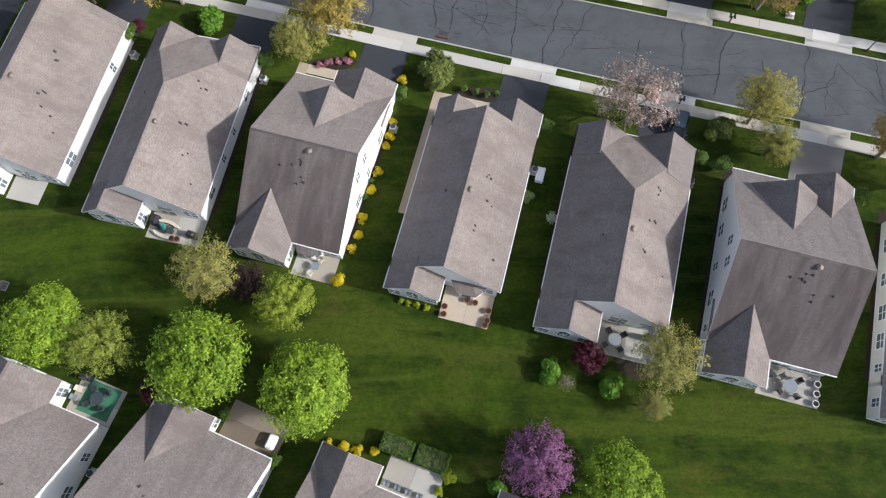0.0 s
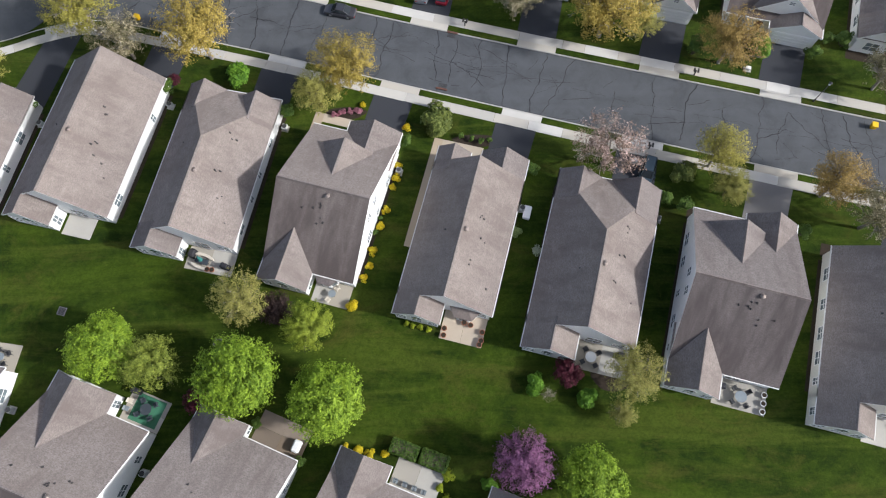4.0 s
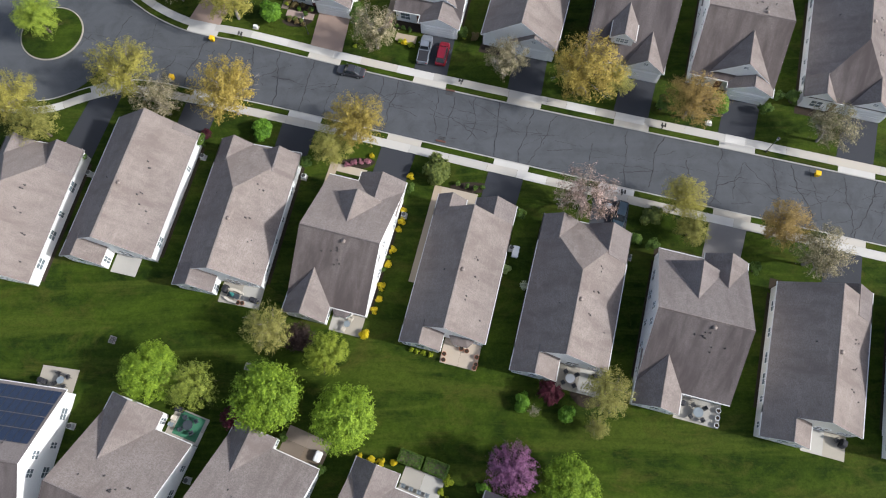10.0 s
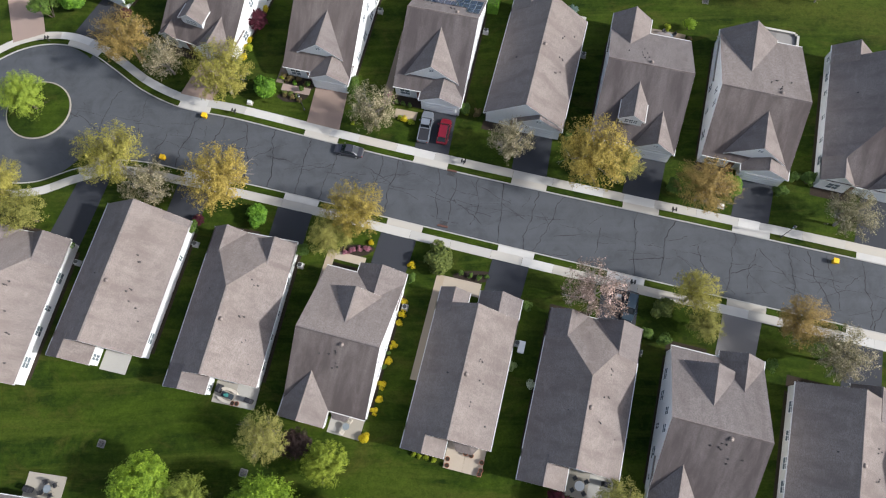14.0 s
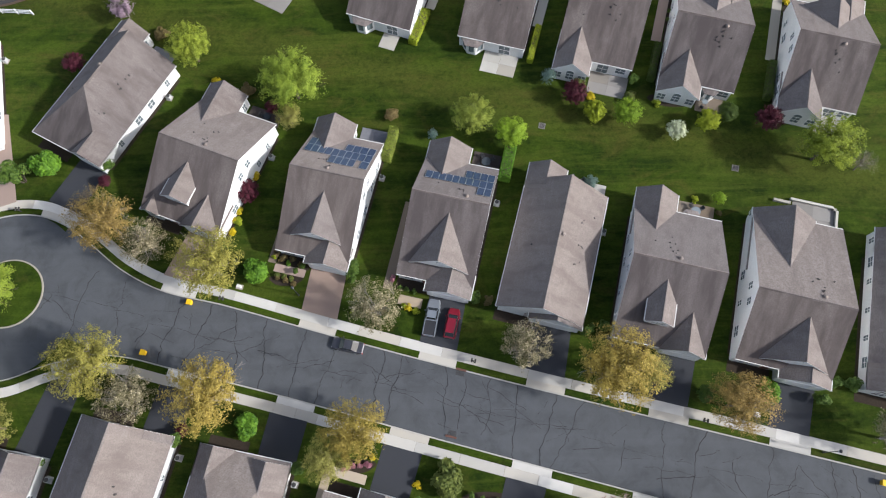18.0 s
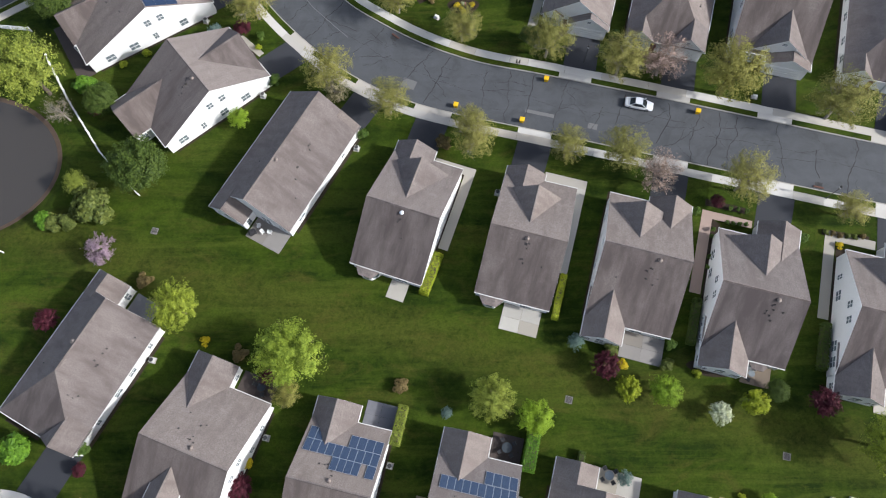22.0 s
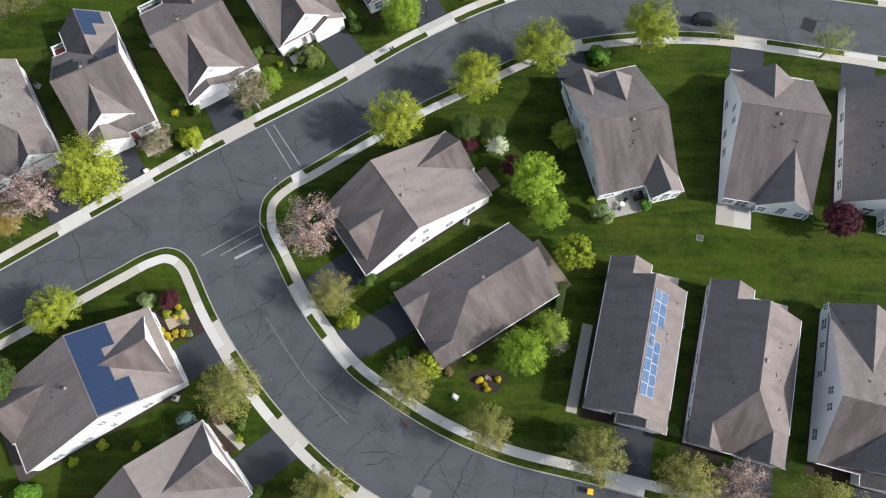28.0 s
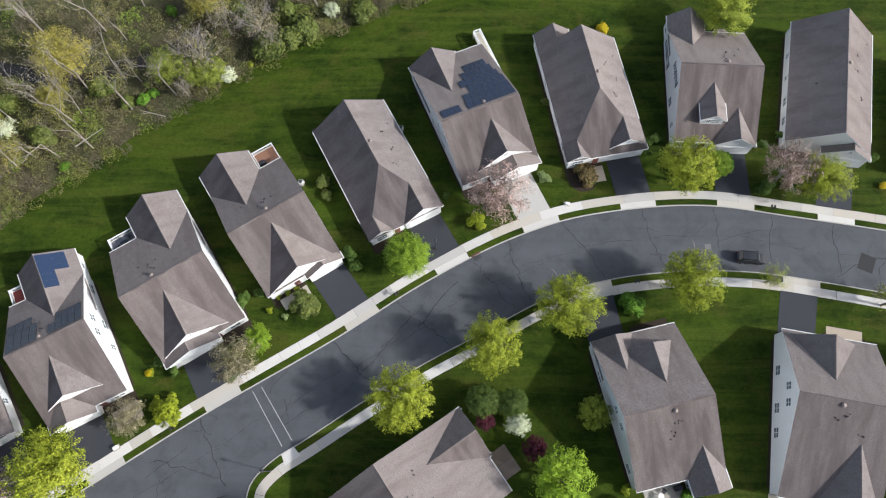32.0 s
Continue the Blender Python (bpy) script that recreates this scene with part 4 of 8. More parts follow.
# ---- kerbs, verges, pavements and drives ----
EDGES = {
    "a_north": (1, [(-80, 99.5), (-77, 101.9), (-72.2, 104.9), (-69.7, 106.4), (-65.3, 107.6), (-61.5, 107.4), (-57.0, 105.6), (-53.4, 103.0), (-48.2, 99.0), (-43.4, 96.4), (-32.4, 93.5), (-18.1, 89.4), (58.6, 69.8), (130, 51.5)]),
    "a_south": (-1, [(-79, 91), (-75, 87), (-67.6, 83.4), (-62.4, 83.3), (-56.7, 85.3), (-50.5, 86.8), (-45.6, 86.4), (-39.3, 84.9), (-26.1, 81.7), (-3.3, 75.6), (28.7, 67.2), (56.2, 60.2), (130, 41.6)]),
    "c_south": (1, [(130, 133.2), (54.9, 152.2), (8.5, 163.9), (-2.0, 166.5), (-7.0, 168.0), (-17.1, 172.9), (-29.7, 183.8), (-35.6, 191.1), (-40.2, 198.2), (-42.0, 201.6), (-43.6, 204.3), (-45.6, 206.0), (-47.8, 206.5), (-50.3, 205.8), (-54.6, 203.3), (-58.7, 200.8), (-120, 161)]),
    "c_north": (-1, [(130, 143), (56.9, 162.0), (27.6, 169.6), (13.0, 173.2), (0.6, 176.3), (-7.9, 180.0), (-14.0, 183.7), (-19.4, 187.6), (-24.1, 193.0), (-27.1, 197.0), (-31.3, 204.4), (-34.0, 209.9), (-33.9, 214.1), (-31.1, 217.4), (-27.8, 219.5), (-19.3, 225.1), (-11.5, 230.0), (-4.2, 233.9), (9.9, 241.0), (16.6, 242.8), (26.6, 244.0), (37.4, 243.9), (47.9, 242.3), (56.4, 240.7), (120, 228)]),
    "d_north": (1, [(-120, 171), (-56.0, 213.6), (-41.9, 222.8), (-22.9, 234.2), (-10.0, 242.6), (3.6, 249.6), (10.5, 252.0), (19.1, 253.6), (32.1, 254.3), (44.6, 252.5), (58.4, 250.2), (120, 238)]),
}
LINES = {k: (s, spline(v, 0.75)) for k, (s, v) in EDGES.items()}
GREY = {"s6": GREY_DRIVE, "n3": PAVER_DRIVE, "t5": CONCRETE, "n0": PAVER_DRIVE, "n2": PAVER_DRIVE}
EDGE_OF = {"s": "a_south", "n": "a_north", "m": "c_south", "q": "c_north", "r": "c_north", "t": "d_north"}
BREAKS = {k: [] for k in LINES}
for key, h in H.items():
    if key[0] == "b" or key == "n0":
        continue
    s, line = LINES[EDGE_OF[key[0]]]
    n = sides(line) * s
    g = np.array(h.at(h.garage_x, h.garage_y)[:2])
    f = np.array((h.at(h.garage_x, h.garage_y - 10))[:2]) - g
    f /= np.linalg.norm(f)
    rel = line - g
    along, off = rel @ f, np.abs(rel @ np.array((-f[1], f[0])))
    off[along < 0] = 99
    i = int(np.argmin(off))
    if off[i] > 2 or along[i] > 40:
        continue
    BREAKS[EDGE_OF[key[0]]].append(i)
    # the drive runs from the garage to the outer edge of the pavement
    d = (line[i + 1] - line[i - 1]) / np.linalg.norm(line[i + 1] - line[i - 1])
    c = line[i] + n[i] * (VERGE + WALK - 0.05)
    a = np.array((-f[1], f[0]))
    if a @ d < 0:
        d = -d
    ring = [g - a * 2.6 - f * 0.3, g + a * 2.6 - f * 0.3, c + d * 2.65, c - d * 2.65]
    bm = bmesh.new()
    prism(bm, [tuple(q) for q in ring], -0.2, 0.125)
    ob = link_mesh("driveway", bm, GREY.get(key, DRIVE))
    words = {"s6": "worn light-grey asphalt driveway", "n3": "pinkish paver driveway in front of the garage", "t5": "pale concrete driveway beside a blossoming tree"}
    tagged(ob, words.get(key, "smooth dark sealed asphalt driveway leading to a garage"), "driveway", kind="structure")

for key, (s, line) in LINES.items():
    n = sides(line) * s
    m = len(line)
    inside = (line[:, 0] > -85) & (line[:, 0] < 85)
    cut = np.zeros(m, bool)
    for i in BREAKS[key]:
        cut |= np.abs(np.arange(m) - i) * 0.75 < 3.0
    walk_ob = thing("pavement", Matrix.Identity(4), "concrete sidewalk in pale and tan slabs along the street", "sidewalk", kind="structure")
    kerb_bm = slab([(*v, 0.13) for v in line] + [(*v, 0.13) for v in offset(line, n, 0.16)], [[i, i + 1, m + i + 1, m + i] for i in range(m - 1)], 0.35)
    tagged(link_mesh("kerb", kerb_bm, KERB), "low pale concrete kerb along the street", "kerb", kind="structure")
    # verges between the drives, aprons across them
    i = 0
    while i < m - 1:
        j = i
        while j < m - 1 and cut[j] == cut[i] and j - i < 60:
            j += 1
        seg, sn = line[i : j + 1], n[i : j + 1]
        q = len(seg)
        if q > 1:
            if cut[i]:
                z, mat, nm, a, b = 0.128, CONCRETE, "apron", 0.17, VERGE
            else:
                z, mat, nm, a, b = 0.11, LAWN, "verge", 0.17, VERGE
            bm = slab([(*v, z) for v in offset(seg, sn, a)] + [(*v, z) for v in offset(seg, sn, b)], [[k, k + 1, q + k + 1, q + k] for k in range(q - 1)], 0.3)
            ob = link_mesh(nm, bm, mat, walk_ob if cut[i] else None)
            if not cut[i]:
                tagged(ob, "narrow strip of grass between kerb and sidewalk", "grass verge", kind="structure")
        i = j
    # pavement slabs of uneven length, with open joints
    i, rng = 0, random.Random(key)
    while i < m - 1:
        j = min(m - 1, i + rng.choice((4, 6, 8, 8, 10)))
        seg, sn = line[i : j + 1].copy(), n[i : j + 1]
        seg[-1] += (seg[-2] - seg[-1]) * 0.04
        q = len(seg)
        if q > 1 and inside[i]:
            z = 0.124 + rng.uniform(-0.004, 0.004)
            bm = slab([(*v, z) for v in offset(seg, sn, VERGE + 0.01)] + [(*v, z) for v in offset(seg, sn, VERGE + WALK)], [[k, k + 1, q + k + 1, q + k] for k in range(q - 1)], 0.3)
            link_mesh("paving_slab", bm, CONCRETE, walk_ob)
        i = j
bm = bmesh.new()
prism(bm, [(ISLE[0] + ISLE_R * math.cos(a), ISLE[1] + ISLE_R * math.sin(a)) for a in (2 * math.pi * i / 40 for i in range(40))], -0.2, 0.14)
tagged(link_mesh("kerb", bm, KERB), "round concrete kerb of the traffic island", "kerb", kind="structure")
bm = bmesh.new()
prism(bm, [(ISLE[0] + (ISLE_R - 0.2) * math.cos(a), ISLE[1] + (ISLE_R - 0.2) * math.sin(a)) for a in (2 * math.pi * i / 40 for i in range(40))], -0.2, 0.2)
tagged(link_mesh("traffic_island", bm, LAWN), "round grassed island in the turning circle", "traffic island", kind="structure")

# ---- plants ----
SPECIES = {
    # name: dark leaf, light leaf, leaves, leaf size, lobes, lobe radius, openness, twigs, bark, words
    "maple": ((0.065, 0.125, 0.010), (0.33, 0.47, 0.042), 23150, 0.171, 34, 0.34, 0, 8, BARK, "dense bright-green maple with rounded crown"),
    "yelgreen": ((0.105, 0.15, 0.016), (0.40, 0.46, 0.055), 13750, 0.163, 30, 0.30, 0.072, 24, BARK, "yellow-green tree in young leaf"),
    "elm": ((0.10, 0.135, 0.012), (0.43, 0.48, 0.042), 15500, 0.155, 26, 0.30, 0.07, 30, PALE_BARK, "yellow-green street tree with open crown"),
    "willow": ((0.10, 0.16, 0.018), (0.37, 0.46, 0.06), 17950, 0.144, 30, 0.30, 0.06, 16, BARK, "pale green tree with feathery leaves"),
    "oliveg": ((0.085, 0.12, 0.018), (0.33, 0.38, 0.065), 15100, 0.151, 30, 0.32, 0.048, 18, BARK, "olive-green tree in young leaf"),
    "olive": ((0.115, 0.115, 0.028), (0.38, 0.36, 0.095), 11800, 0.147, 28, 0.32, 0.075, 24, BARK, "olive-brown tree in young leaf"),
    "locust": ((0.115, 0.115, 0.030), (0.38, 0.36, 0.105), 11000, 0.135, 30, 0.27, 0.075, 44, PALE_BARK, "feathery yellow-olive tree with thin spring leaf"),
    "yel": ((0.145, 0.13, 0.028), (0.48, 0.43, 0.10), 12550, 0.140, 28, 0.28, 0.075, 34, PALE_BARK, "yellowish street tree with thin spring leaf"),
    "gold": ((0.16, 0.118, 0.024), (0.52, 0.40, 0.10), 13400, 0.140, 28, 0.30, 0.075, 30, PALE_BARK, "golden-yellow street tree in young leaf"),
    "rust": ((0.14, 0.095, 0.032), (0.48, 0.33, 0.11), 12550, 0.135, 30, 0.28, 0.075, 36, PALE_BARK, "rusty-gold street tree with thin leaf"),
    "pear": ((0.090, 0.082, 0.030), (0.66, 0.57, 0.40), 9350, 0.155, 30, 0.27, 0.12, 60, PALE_BARK, "small tree with pale fading blossom"),
    "cherry": ((0.12, 0.08, 0.055), (0.90, 0.67, 0.62), 8950, 0.140, 30, 0.26, 0.15, 70, PALE_BARK, "cherry tree with pale pink blossom on bare twigs"),
    "lilac": ((0.18, 0.12, 0.165), (0.43, 0.32, 0.4), 4300, 0.135, 22, 0.28, 0.15, 50, PALE_BARK, "small tree with mauve-pink blossom"),
    "redbud": ((0.1, 0.035, 0.09), (0.27, 0.125, 0.225), 12200, 0.150, 32, 0.30, 0.072, 44, BARK, "redbud tree covered in purple blossom"),
    "plum": ((0.04, 0.008, 0.014), (0.14, 0.03, 0.05), 6800, 0.150, 20, 0.34, 0.03, 14, BARK, "low dark-red Japanese maple in a garden"),
    "lime": ((0.115, 0.2, 0.016), (0.32, 0.46, 0.035), 8800, 0.195, 26, 0.32, 0.036, 10, BARK, "lime-green tree in fresh leaf"),
    "goldlime": ((0.14, 0.18, 0.014), (0.39, 0.45, 0.03), 5950, 0.187, 24, 0.33, 0.03, 8, BARK, "yellow-lime shrub tree in fresh leaf"),
    "evergreen": ((0.028, 0.054, 0.011), (0.115, 0.165, 0.030), 17000, 0.204, 34, 0.32, 0.024, 8, BARK, "dark green evergreen tree in a garden"),
    "spruce": ((0.085, 0.145, 0.128), (0.23, 0.311, 0.29), 4200, 0.157, 20, 0.32, 0.03, 6, BARK, "small blue-grey conifer in a garden"),
    "white": ((0.33, 0.38, 0.20), (0.86, 0.87, 0.72), 5300, 0.144, 20, 0.34, 0.048, 10, BARK, "shrub covered in white blossom"),
    "bare": ((0.153, 0.136, 0.085), (0.311, 0.27, 0.176), 1150, 0.170, 26, 0.26, 0.18, 90, PALE_BARK, "small bare tree with grey twigs and few buds"),
    "bush": ((0.051, 0.128, 0.014), (0.162, 0.311, 0.027), 2600, 0.149, 16, 0.36, 0, 0, BARK, "rounded bright-green shrub in a garden"),
    "olivebush": ((0.058, 0.085, 0.02), (0.176, 0.203, 0.047), 2900, 0.157, 16, 0.36, 0.03, 0, BARK, "loose olive-green shrub in a garden"),
    "yew": ((0.040, 0.085, 0.016), (0.135, 0.205, 0.035), 1850, 0.131, 12, 0.40, 0, 0, BARK, "clipped egg-shaped green yew in a garden"),
    "goldbush": ((0.374, 0.281, 0.01), (0.8, 0.648, 0.024), 1350, 0.122, 10, 0.42, 0, 0, BARK, "round golden-yellow bush in a garden"),
    "limebush": ((0.153, 0.204, 0.014), (0.392, 0.446, 0.03), 1450, 0.122, 10, 0.42, 0, 0, BARK, "round yellow-green bush in a garden"),
    "sage": ((0.11, 0.16, 0.055), (0.36, 0.44, 0.18), 1850, 0.131, 12, 0.38, 0, 0, BARK, "grey-green shrub in a garden"),
    "azalea": ((0.20, 0.06, 0.09), (0.62, 0.30, 0.38), 1400, 0.110, 12, 0.38, 0, 0, BARK, "low azalea covered in pink blossom"),
    "sparse": ((0.13, 0.17, 0.02), (0.40, 0.43, 0.06), 3600, 0.150, 26, 0.28, 0.16, 90, PALE_BARK, "thin young street tree with few lime leaves"),
    "dusk": ((0.030, 0.018, 0.018), (0.095, 0.058, 0.052), 3400, 0.150, 20, 0.34, 0.09, 40, BARK, "dusky purple-brown shrub tree with thin leaf"),
    "rustbush": ((0.1, 0.075, 0.03), (0.25, 0.19, 0.08), 1850, 0.140, 12, 0.38, 0.024, 0, BARK, "rust-coloured shrub in a garden"),
}
LOW = {"azalea", "bush", "olivebush", "yew", "goldbush", "limebush", "sage", "rustbush"}
SHORT = {"dusk", "plum", "white", "spruce", "lilac", "goldlime"}
BASE_R = {k: (0.8 if k in LOW else 1.8 if k in SHORT else 3.6) for k in SPECIES}
LEAF = {k: leaf_material(k + "_leaf", v[0], v[1], 0.22, 2.2 if k in ("pear", "cherry") else 1.15) for k, v in SPECIES.items()}


def leaves_mesh(name, pos, out, size, rng, material):
    """One small pointed leaf spray at each place, turned mostly outwards and up."""
    n = len(pos)
    nor = out + rng.normal(0, 0.55, (n, 3)) + np.array((0, 0, 0.45))
    nor /= np.linalg.norm(nor, axis=1)[:, None]
    a = np.cross(nor, rng.normal(0, 1, (n, 3)))
    a /= np.linalg.norm(a, axis=1)[:, None]
    b = np.cross(nor, a)
    s = size * rng.uniform(0.6, 1.25, (n, 1))
    v = np.stack([pos - a * s * 0.5 - b * s * 0.36, pos - a * s * 0.5 + b * s * 0.36, pos + a * s * 0.75], 1)
    me = bpy.data.meshes.new(name)
    me.vertices.add(3 * n)
    me.vertices.foreach_set("co", v.reshape(-1).astype(np.float32))
    me.loops.add(3 * n)
    me.loops.foreach_set("vertex_index", np.arange(3 * n, dtype=np.int32))
    me.polygons.add(n)
    me.polygons.foreach_set("loop_start", np.arange(0, 3 * n, 3, dtype=np.int32))
    me.update(calc_edges=True)
    me.materials.append(material)
    return me


def make_plant(kind, variant):
    """One plant of a kind at its base size, rooted at the origin."""
    dark, light, count, size, lobes, lobe_r, openness, twigs, bark, words = SPECIES[kind]
    rng = np.random.default_rng(abs(hash_name(kind)) + variant)
    r = BASE_R[kind]
    low = kind in LOW
    mid = r * (1.25 if kind == "yew" else 0.62) if low else (r * 0.85 + 0.5 if kind in SHORT else r * 0.80 + 1.2)
    tall = (1.55 if kind == "yew" else 0.72) if low else (1.5 if kind == "spruce" else 0.85)
    root = thing("shrub" if low else "tree", Matrix.Identity(4), words, "shrub" if low else "tree")
    # lobes of the crown
    d = rng.normal(0, 1, (lobes, 3))
    d[:, 2] = np.where(rng.random(lobes) < 0.72, np.abs(d[:, 2]), d[:, 2])
    d /= np.linalg.norm(d, axis=1)[:, None]
    cen = d * rng.uniform(0.42, 0.76 - openness * 0.2, (lobes, 1)) * r
    cen[:, :2] *= 1 + 0.14 * rng.normal(0, 1, (lobes, 1))
    cen[:, 2] *= tall
    if kind == "spruce":
        cen[:, :2] *= (1.0 - 0.55 * (cen[:, 2:] / (r * tall)))
    rad = lobe_r * r * rng.uniform(0.65, 1.2, lobes)
    which = rng.choice(lobes, count, p=rad**2 / (rad**2).sum())
    u = rng.normal(0, 1, (count, 3))
    u /= np.linalg.norm(u, axis=1)[:, None]
    pos = cen[which] + u * rad[which, None] * rng.uniform(0.72 - openness, 1.08 + openness * 0.8, (count, 1)) * np.array((1, 1, 0.8))
    if not low:  # most leaves sit along branchlets that fan out from the middle of the crown
        plumes = 110 if kind in SHORT else 300 if openness < 0.03 else 170
        pd = rng.normal(0, 1, (plumes, 3))
        pd[:, 2] = np.where(rng.random(plumes) < 0.78, np.abs(pd[:, 2]) * 0.9, -0.45 * np.abs(pd[:, 2]))
        pd /= np.linalg.norm(pd, axis=1)[:, None]
        bulge = np.array([noise.noise(Vector(q) * 1.7 + Vector((variant * 5.3, len(kind), 1.9))) for q in pd])
        reach = r * (0.90 + 0.22 * bulge + rng.uniform(-0.07, 0.09, plumes))
        if kind == "spruce":
            reach *= 1.0 - 0.45 * np.clip(pd[:, 2], 0, 1)
        k = rng.integers(0, plumes, count)
        t = 1.0 - rng.random(count) ** 1.5 * (0.62 if openness < 0.04 else 0.75)
        fan = (0.036 + 0.085 * (1.0 - t)) * r * (1.25 if openness < 0.03 else 1.0)
        way = pd[k] + np.array((0, 0, 0.16)) * t[:, None]
        branch = way * (reach[k] * t)[:, None] * np.array((1, 1, tall)) + rng.normal(0, 1, (count, 3)) * fan[:, None]
        use = rng.random(count) < 0.92
        pos = np.where(use[:, None], branch, pos)
        u = np.where(use[:, None], pd[k], u)
    if openness > 0.1:  # gaps: drop leaves in some directions
        keep = np.array([noise.noise(Vector(p) * (2.2 / r) + Vector((variant * 7.1, 3.3, 0.7))) for p in pos]) > -0.22 + openness * 0.3
        pos, u = pos[keep], u[keep]
    out = pos / np.linalg.norm(pos, axis=1)[:, None] * 0.7 + u[: len(pos)] * 0.5
    pos = pos + np.array((0, 0, mid))
    pos[:, 2] = np.maximum(pos[:, 2], 0.06)
    crown = new("foliage", leaves_mesh("foliage", pos, out, size, rng, LEAF[kind]))
    crown.parent = root
    tagged(crown, kind="stuff")
    # trunk, limbs and twigs
    bm = bmesh.new()
    if low:
        for i in range(5):
            a = i * 1.257 + rng.uniform(0, 1)
            tube(bm, (0.05 * math.cos(a), 0.05 * math.sin(a), -0.05), (r * 0.5 * math.cos(a), r * 0.5 * math.sin(a), mid), 0.03, 0.012, 5)
        tagged(part("stem_cluster", bm, bark, root), kind="stuff")
    else:
        t0, fork = 0.045 * r, mid * (0.42 if kind not in SHORT else 0.3)
        tube(bm, (0, 0, -0.1), (0.03 * r, 0.02 * r, fork), t0 * 1.25, t0, 9)
        tube(bm, (0.03 * r, 0.02 * r, fork), (0.02 * r, -0.03 * r, mid * 1.1), t0, t0 * 0.4, 7)
        tips = []
        for i in range(9):
            c = Vector(cen[i % lobes]) + Vector((0, 0, mid))
            a = Vector((0.03 * r, 0.02 * r, fork + (mid - fork) * rng.uniform(0, 0.5)))
            b = a.lerp(c, 0.55) + Vector((0, 0, -0.04 * r))
            tube(bm, a, b, t0 * 0.55, t0 * 0.33, 6, False)
            tube(bm, b, c, t0 * 0.33, t0 * 0.12, 5, False)
            tips.append((b, c))
        part("trunk", bm, bark, root)
        if twigs:
            bm = bmesh.new()
            for i in range(twigs):
                b, c = tips[i % 9]
                a = b.lerp(c, rng.uniform(0.0, 0.9))
                v = Vector(rng.normal(0, 1, 3))
                v.z = abs(v.z) * 0.7
                v += (a - Vector((0, 0, mid * 0.8))).normalized() * 1.2
                e = a + v.normalized() * r * rng.uniform(0.28, 0.55)
                tube(bm, a, e, 0.0075 * r + 0.004, 0.003 * r, 3, False)
                for k in range(2):
                    q = a.lerp(e, rng.uniform(0.3, 0.8))
                    tube(bm, q, q + (v.normalized() + Vector(rng.normal(0, 0.6, 3))).normalized() * r * 0.2, 0.005 * r, 0.002 * r, 3, False)
            tagged(part("twig_growth", bm, bark, root), kind="stuff")
    return root


def hash_name(s):
    return sum((i + 3) * ord(c) * 131 for i, c in enumerate(s)) % 100003


STOCK = {}
FULL = {"olive": 1.08, "locust": 1.08, "yel": 1.08, "rust": 1.08, "oliveg": 1.08, "gold": 1.18, "pear": 1.15, "cherry": 1.18}


def plant(kind, places, group=""):
    """Plants of a kind at (x, y, crown radius)."""
    rng = random.Random(kind + str(len(places)))
    for i, (x, y, r) in enumerate(places):
        v = i % (2 if kind in LOW else 3)
        m = Matrix.Translation((x, y, 0.08)) @ Euler((0, 0, rng.uniform(0, 6.28))).to_matrix().to_4x4()
        k = r / BASE_R[kind] * (1.0 if kind in LOW else FULL.get(kind, 1.03))
        size = Matrix.Diagonal((k * rng.uniform(0.94, 1.06), k * rng.uniform(0.94, 1.06), k * rng.uniform(0.9, 1.08), 1))
        if (kind, v) not in STOCK:
            ob = STOCK[kind, v] = make_plant(kind, v)
            ob.matrix_world = m @ size
        else:
            src = STOCK[kind, v]
            ob = copy_thing(src, Matrix.Identity(4))
            ob.matrix_world = m @ size
        tagged(ob, group="shrubs in the gardens" if kind in LOW else "trees of the estate")


plant("yel", [(-47.5, 84.4, 4.5), (-64.3, 80.3, 4.21), (33.2, 64.1, 3.25), (-33.6, 98.1, 4.72)])
plant("olive", [(-60.5, 76.8, 3.62), (-16.2, 72.8, 2.94), (34.6, 60.2, 2.35), (25.7, 83.5, 2.63), (-24.8, 122.4, 2.12), (-71, 189.4, 4.51), (40.6, 169.4, 4.7)])
plant("pear", [(-10.7, 92.2, 3.57), (-42.5, 80.5, 3.63), (50.4, 55.8, 3.59), (-43.2, 101.8, 3.12), (9.5, 87, 3.23), (55.7, 75.1, 3.37), (-20.1, 168.9, 2.29), (-50.2, 222.9, 2.59), (-35.9, 230.2, 3.35)])
plant("gold", [(-31.8, 80.5, 4.5), (-12.6, 76.1, 3.77), (20.8, 83.6, 4.71), (-70.6, 209.6, 2.42)])
plant("cherry", [(20, 64.5, 3.91), (28, 153.8, 3.04), (30.9, 172.9, 3.5), (-25.4, 207.8, 4.24), (-65.6, 212.6, 4.05), (0.2, 253.9, 4.3), (42.7, 258.1, 3.83)])
plant("rust", [(46.4, 60, 3.69), (-49.1, 104.6, 4.6), (36.3, 79.3, 4.04)])
plant("bush", [(-27.5, 77, 1.92), (10.5, 36.8, 1.3), (16.1, 35.2, 1.42), (5.1, 26.1, 1.03), (-28, 98.2, 2.08), (41.8, 81.3, 1.83), (-61.2, 115.2, 2.58), (-23.8, 99.7, 0.48), (-63.8, 148.3, 1.69), (-61.5, 171.8, 1.98), (24.2, 212.8, 1.21), (19, 238.5, 1.99)])
plant("olivebush", [(-0.9, 70.2, 2.19), (-58.8, 154.1, 1.95), (-56, 150.1, 3.17), (-28.4, 239.4, 1.9), (-27.7, 238.6, 2.02), (-26.5, 258.3, 1.29), (-25.8, 256, 1.02), (8.4, 272.2, 0.73)])
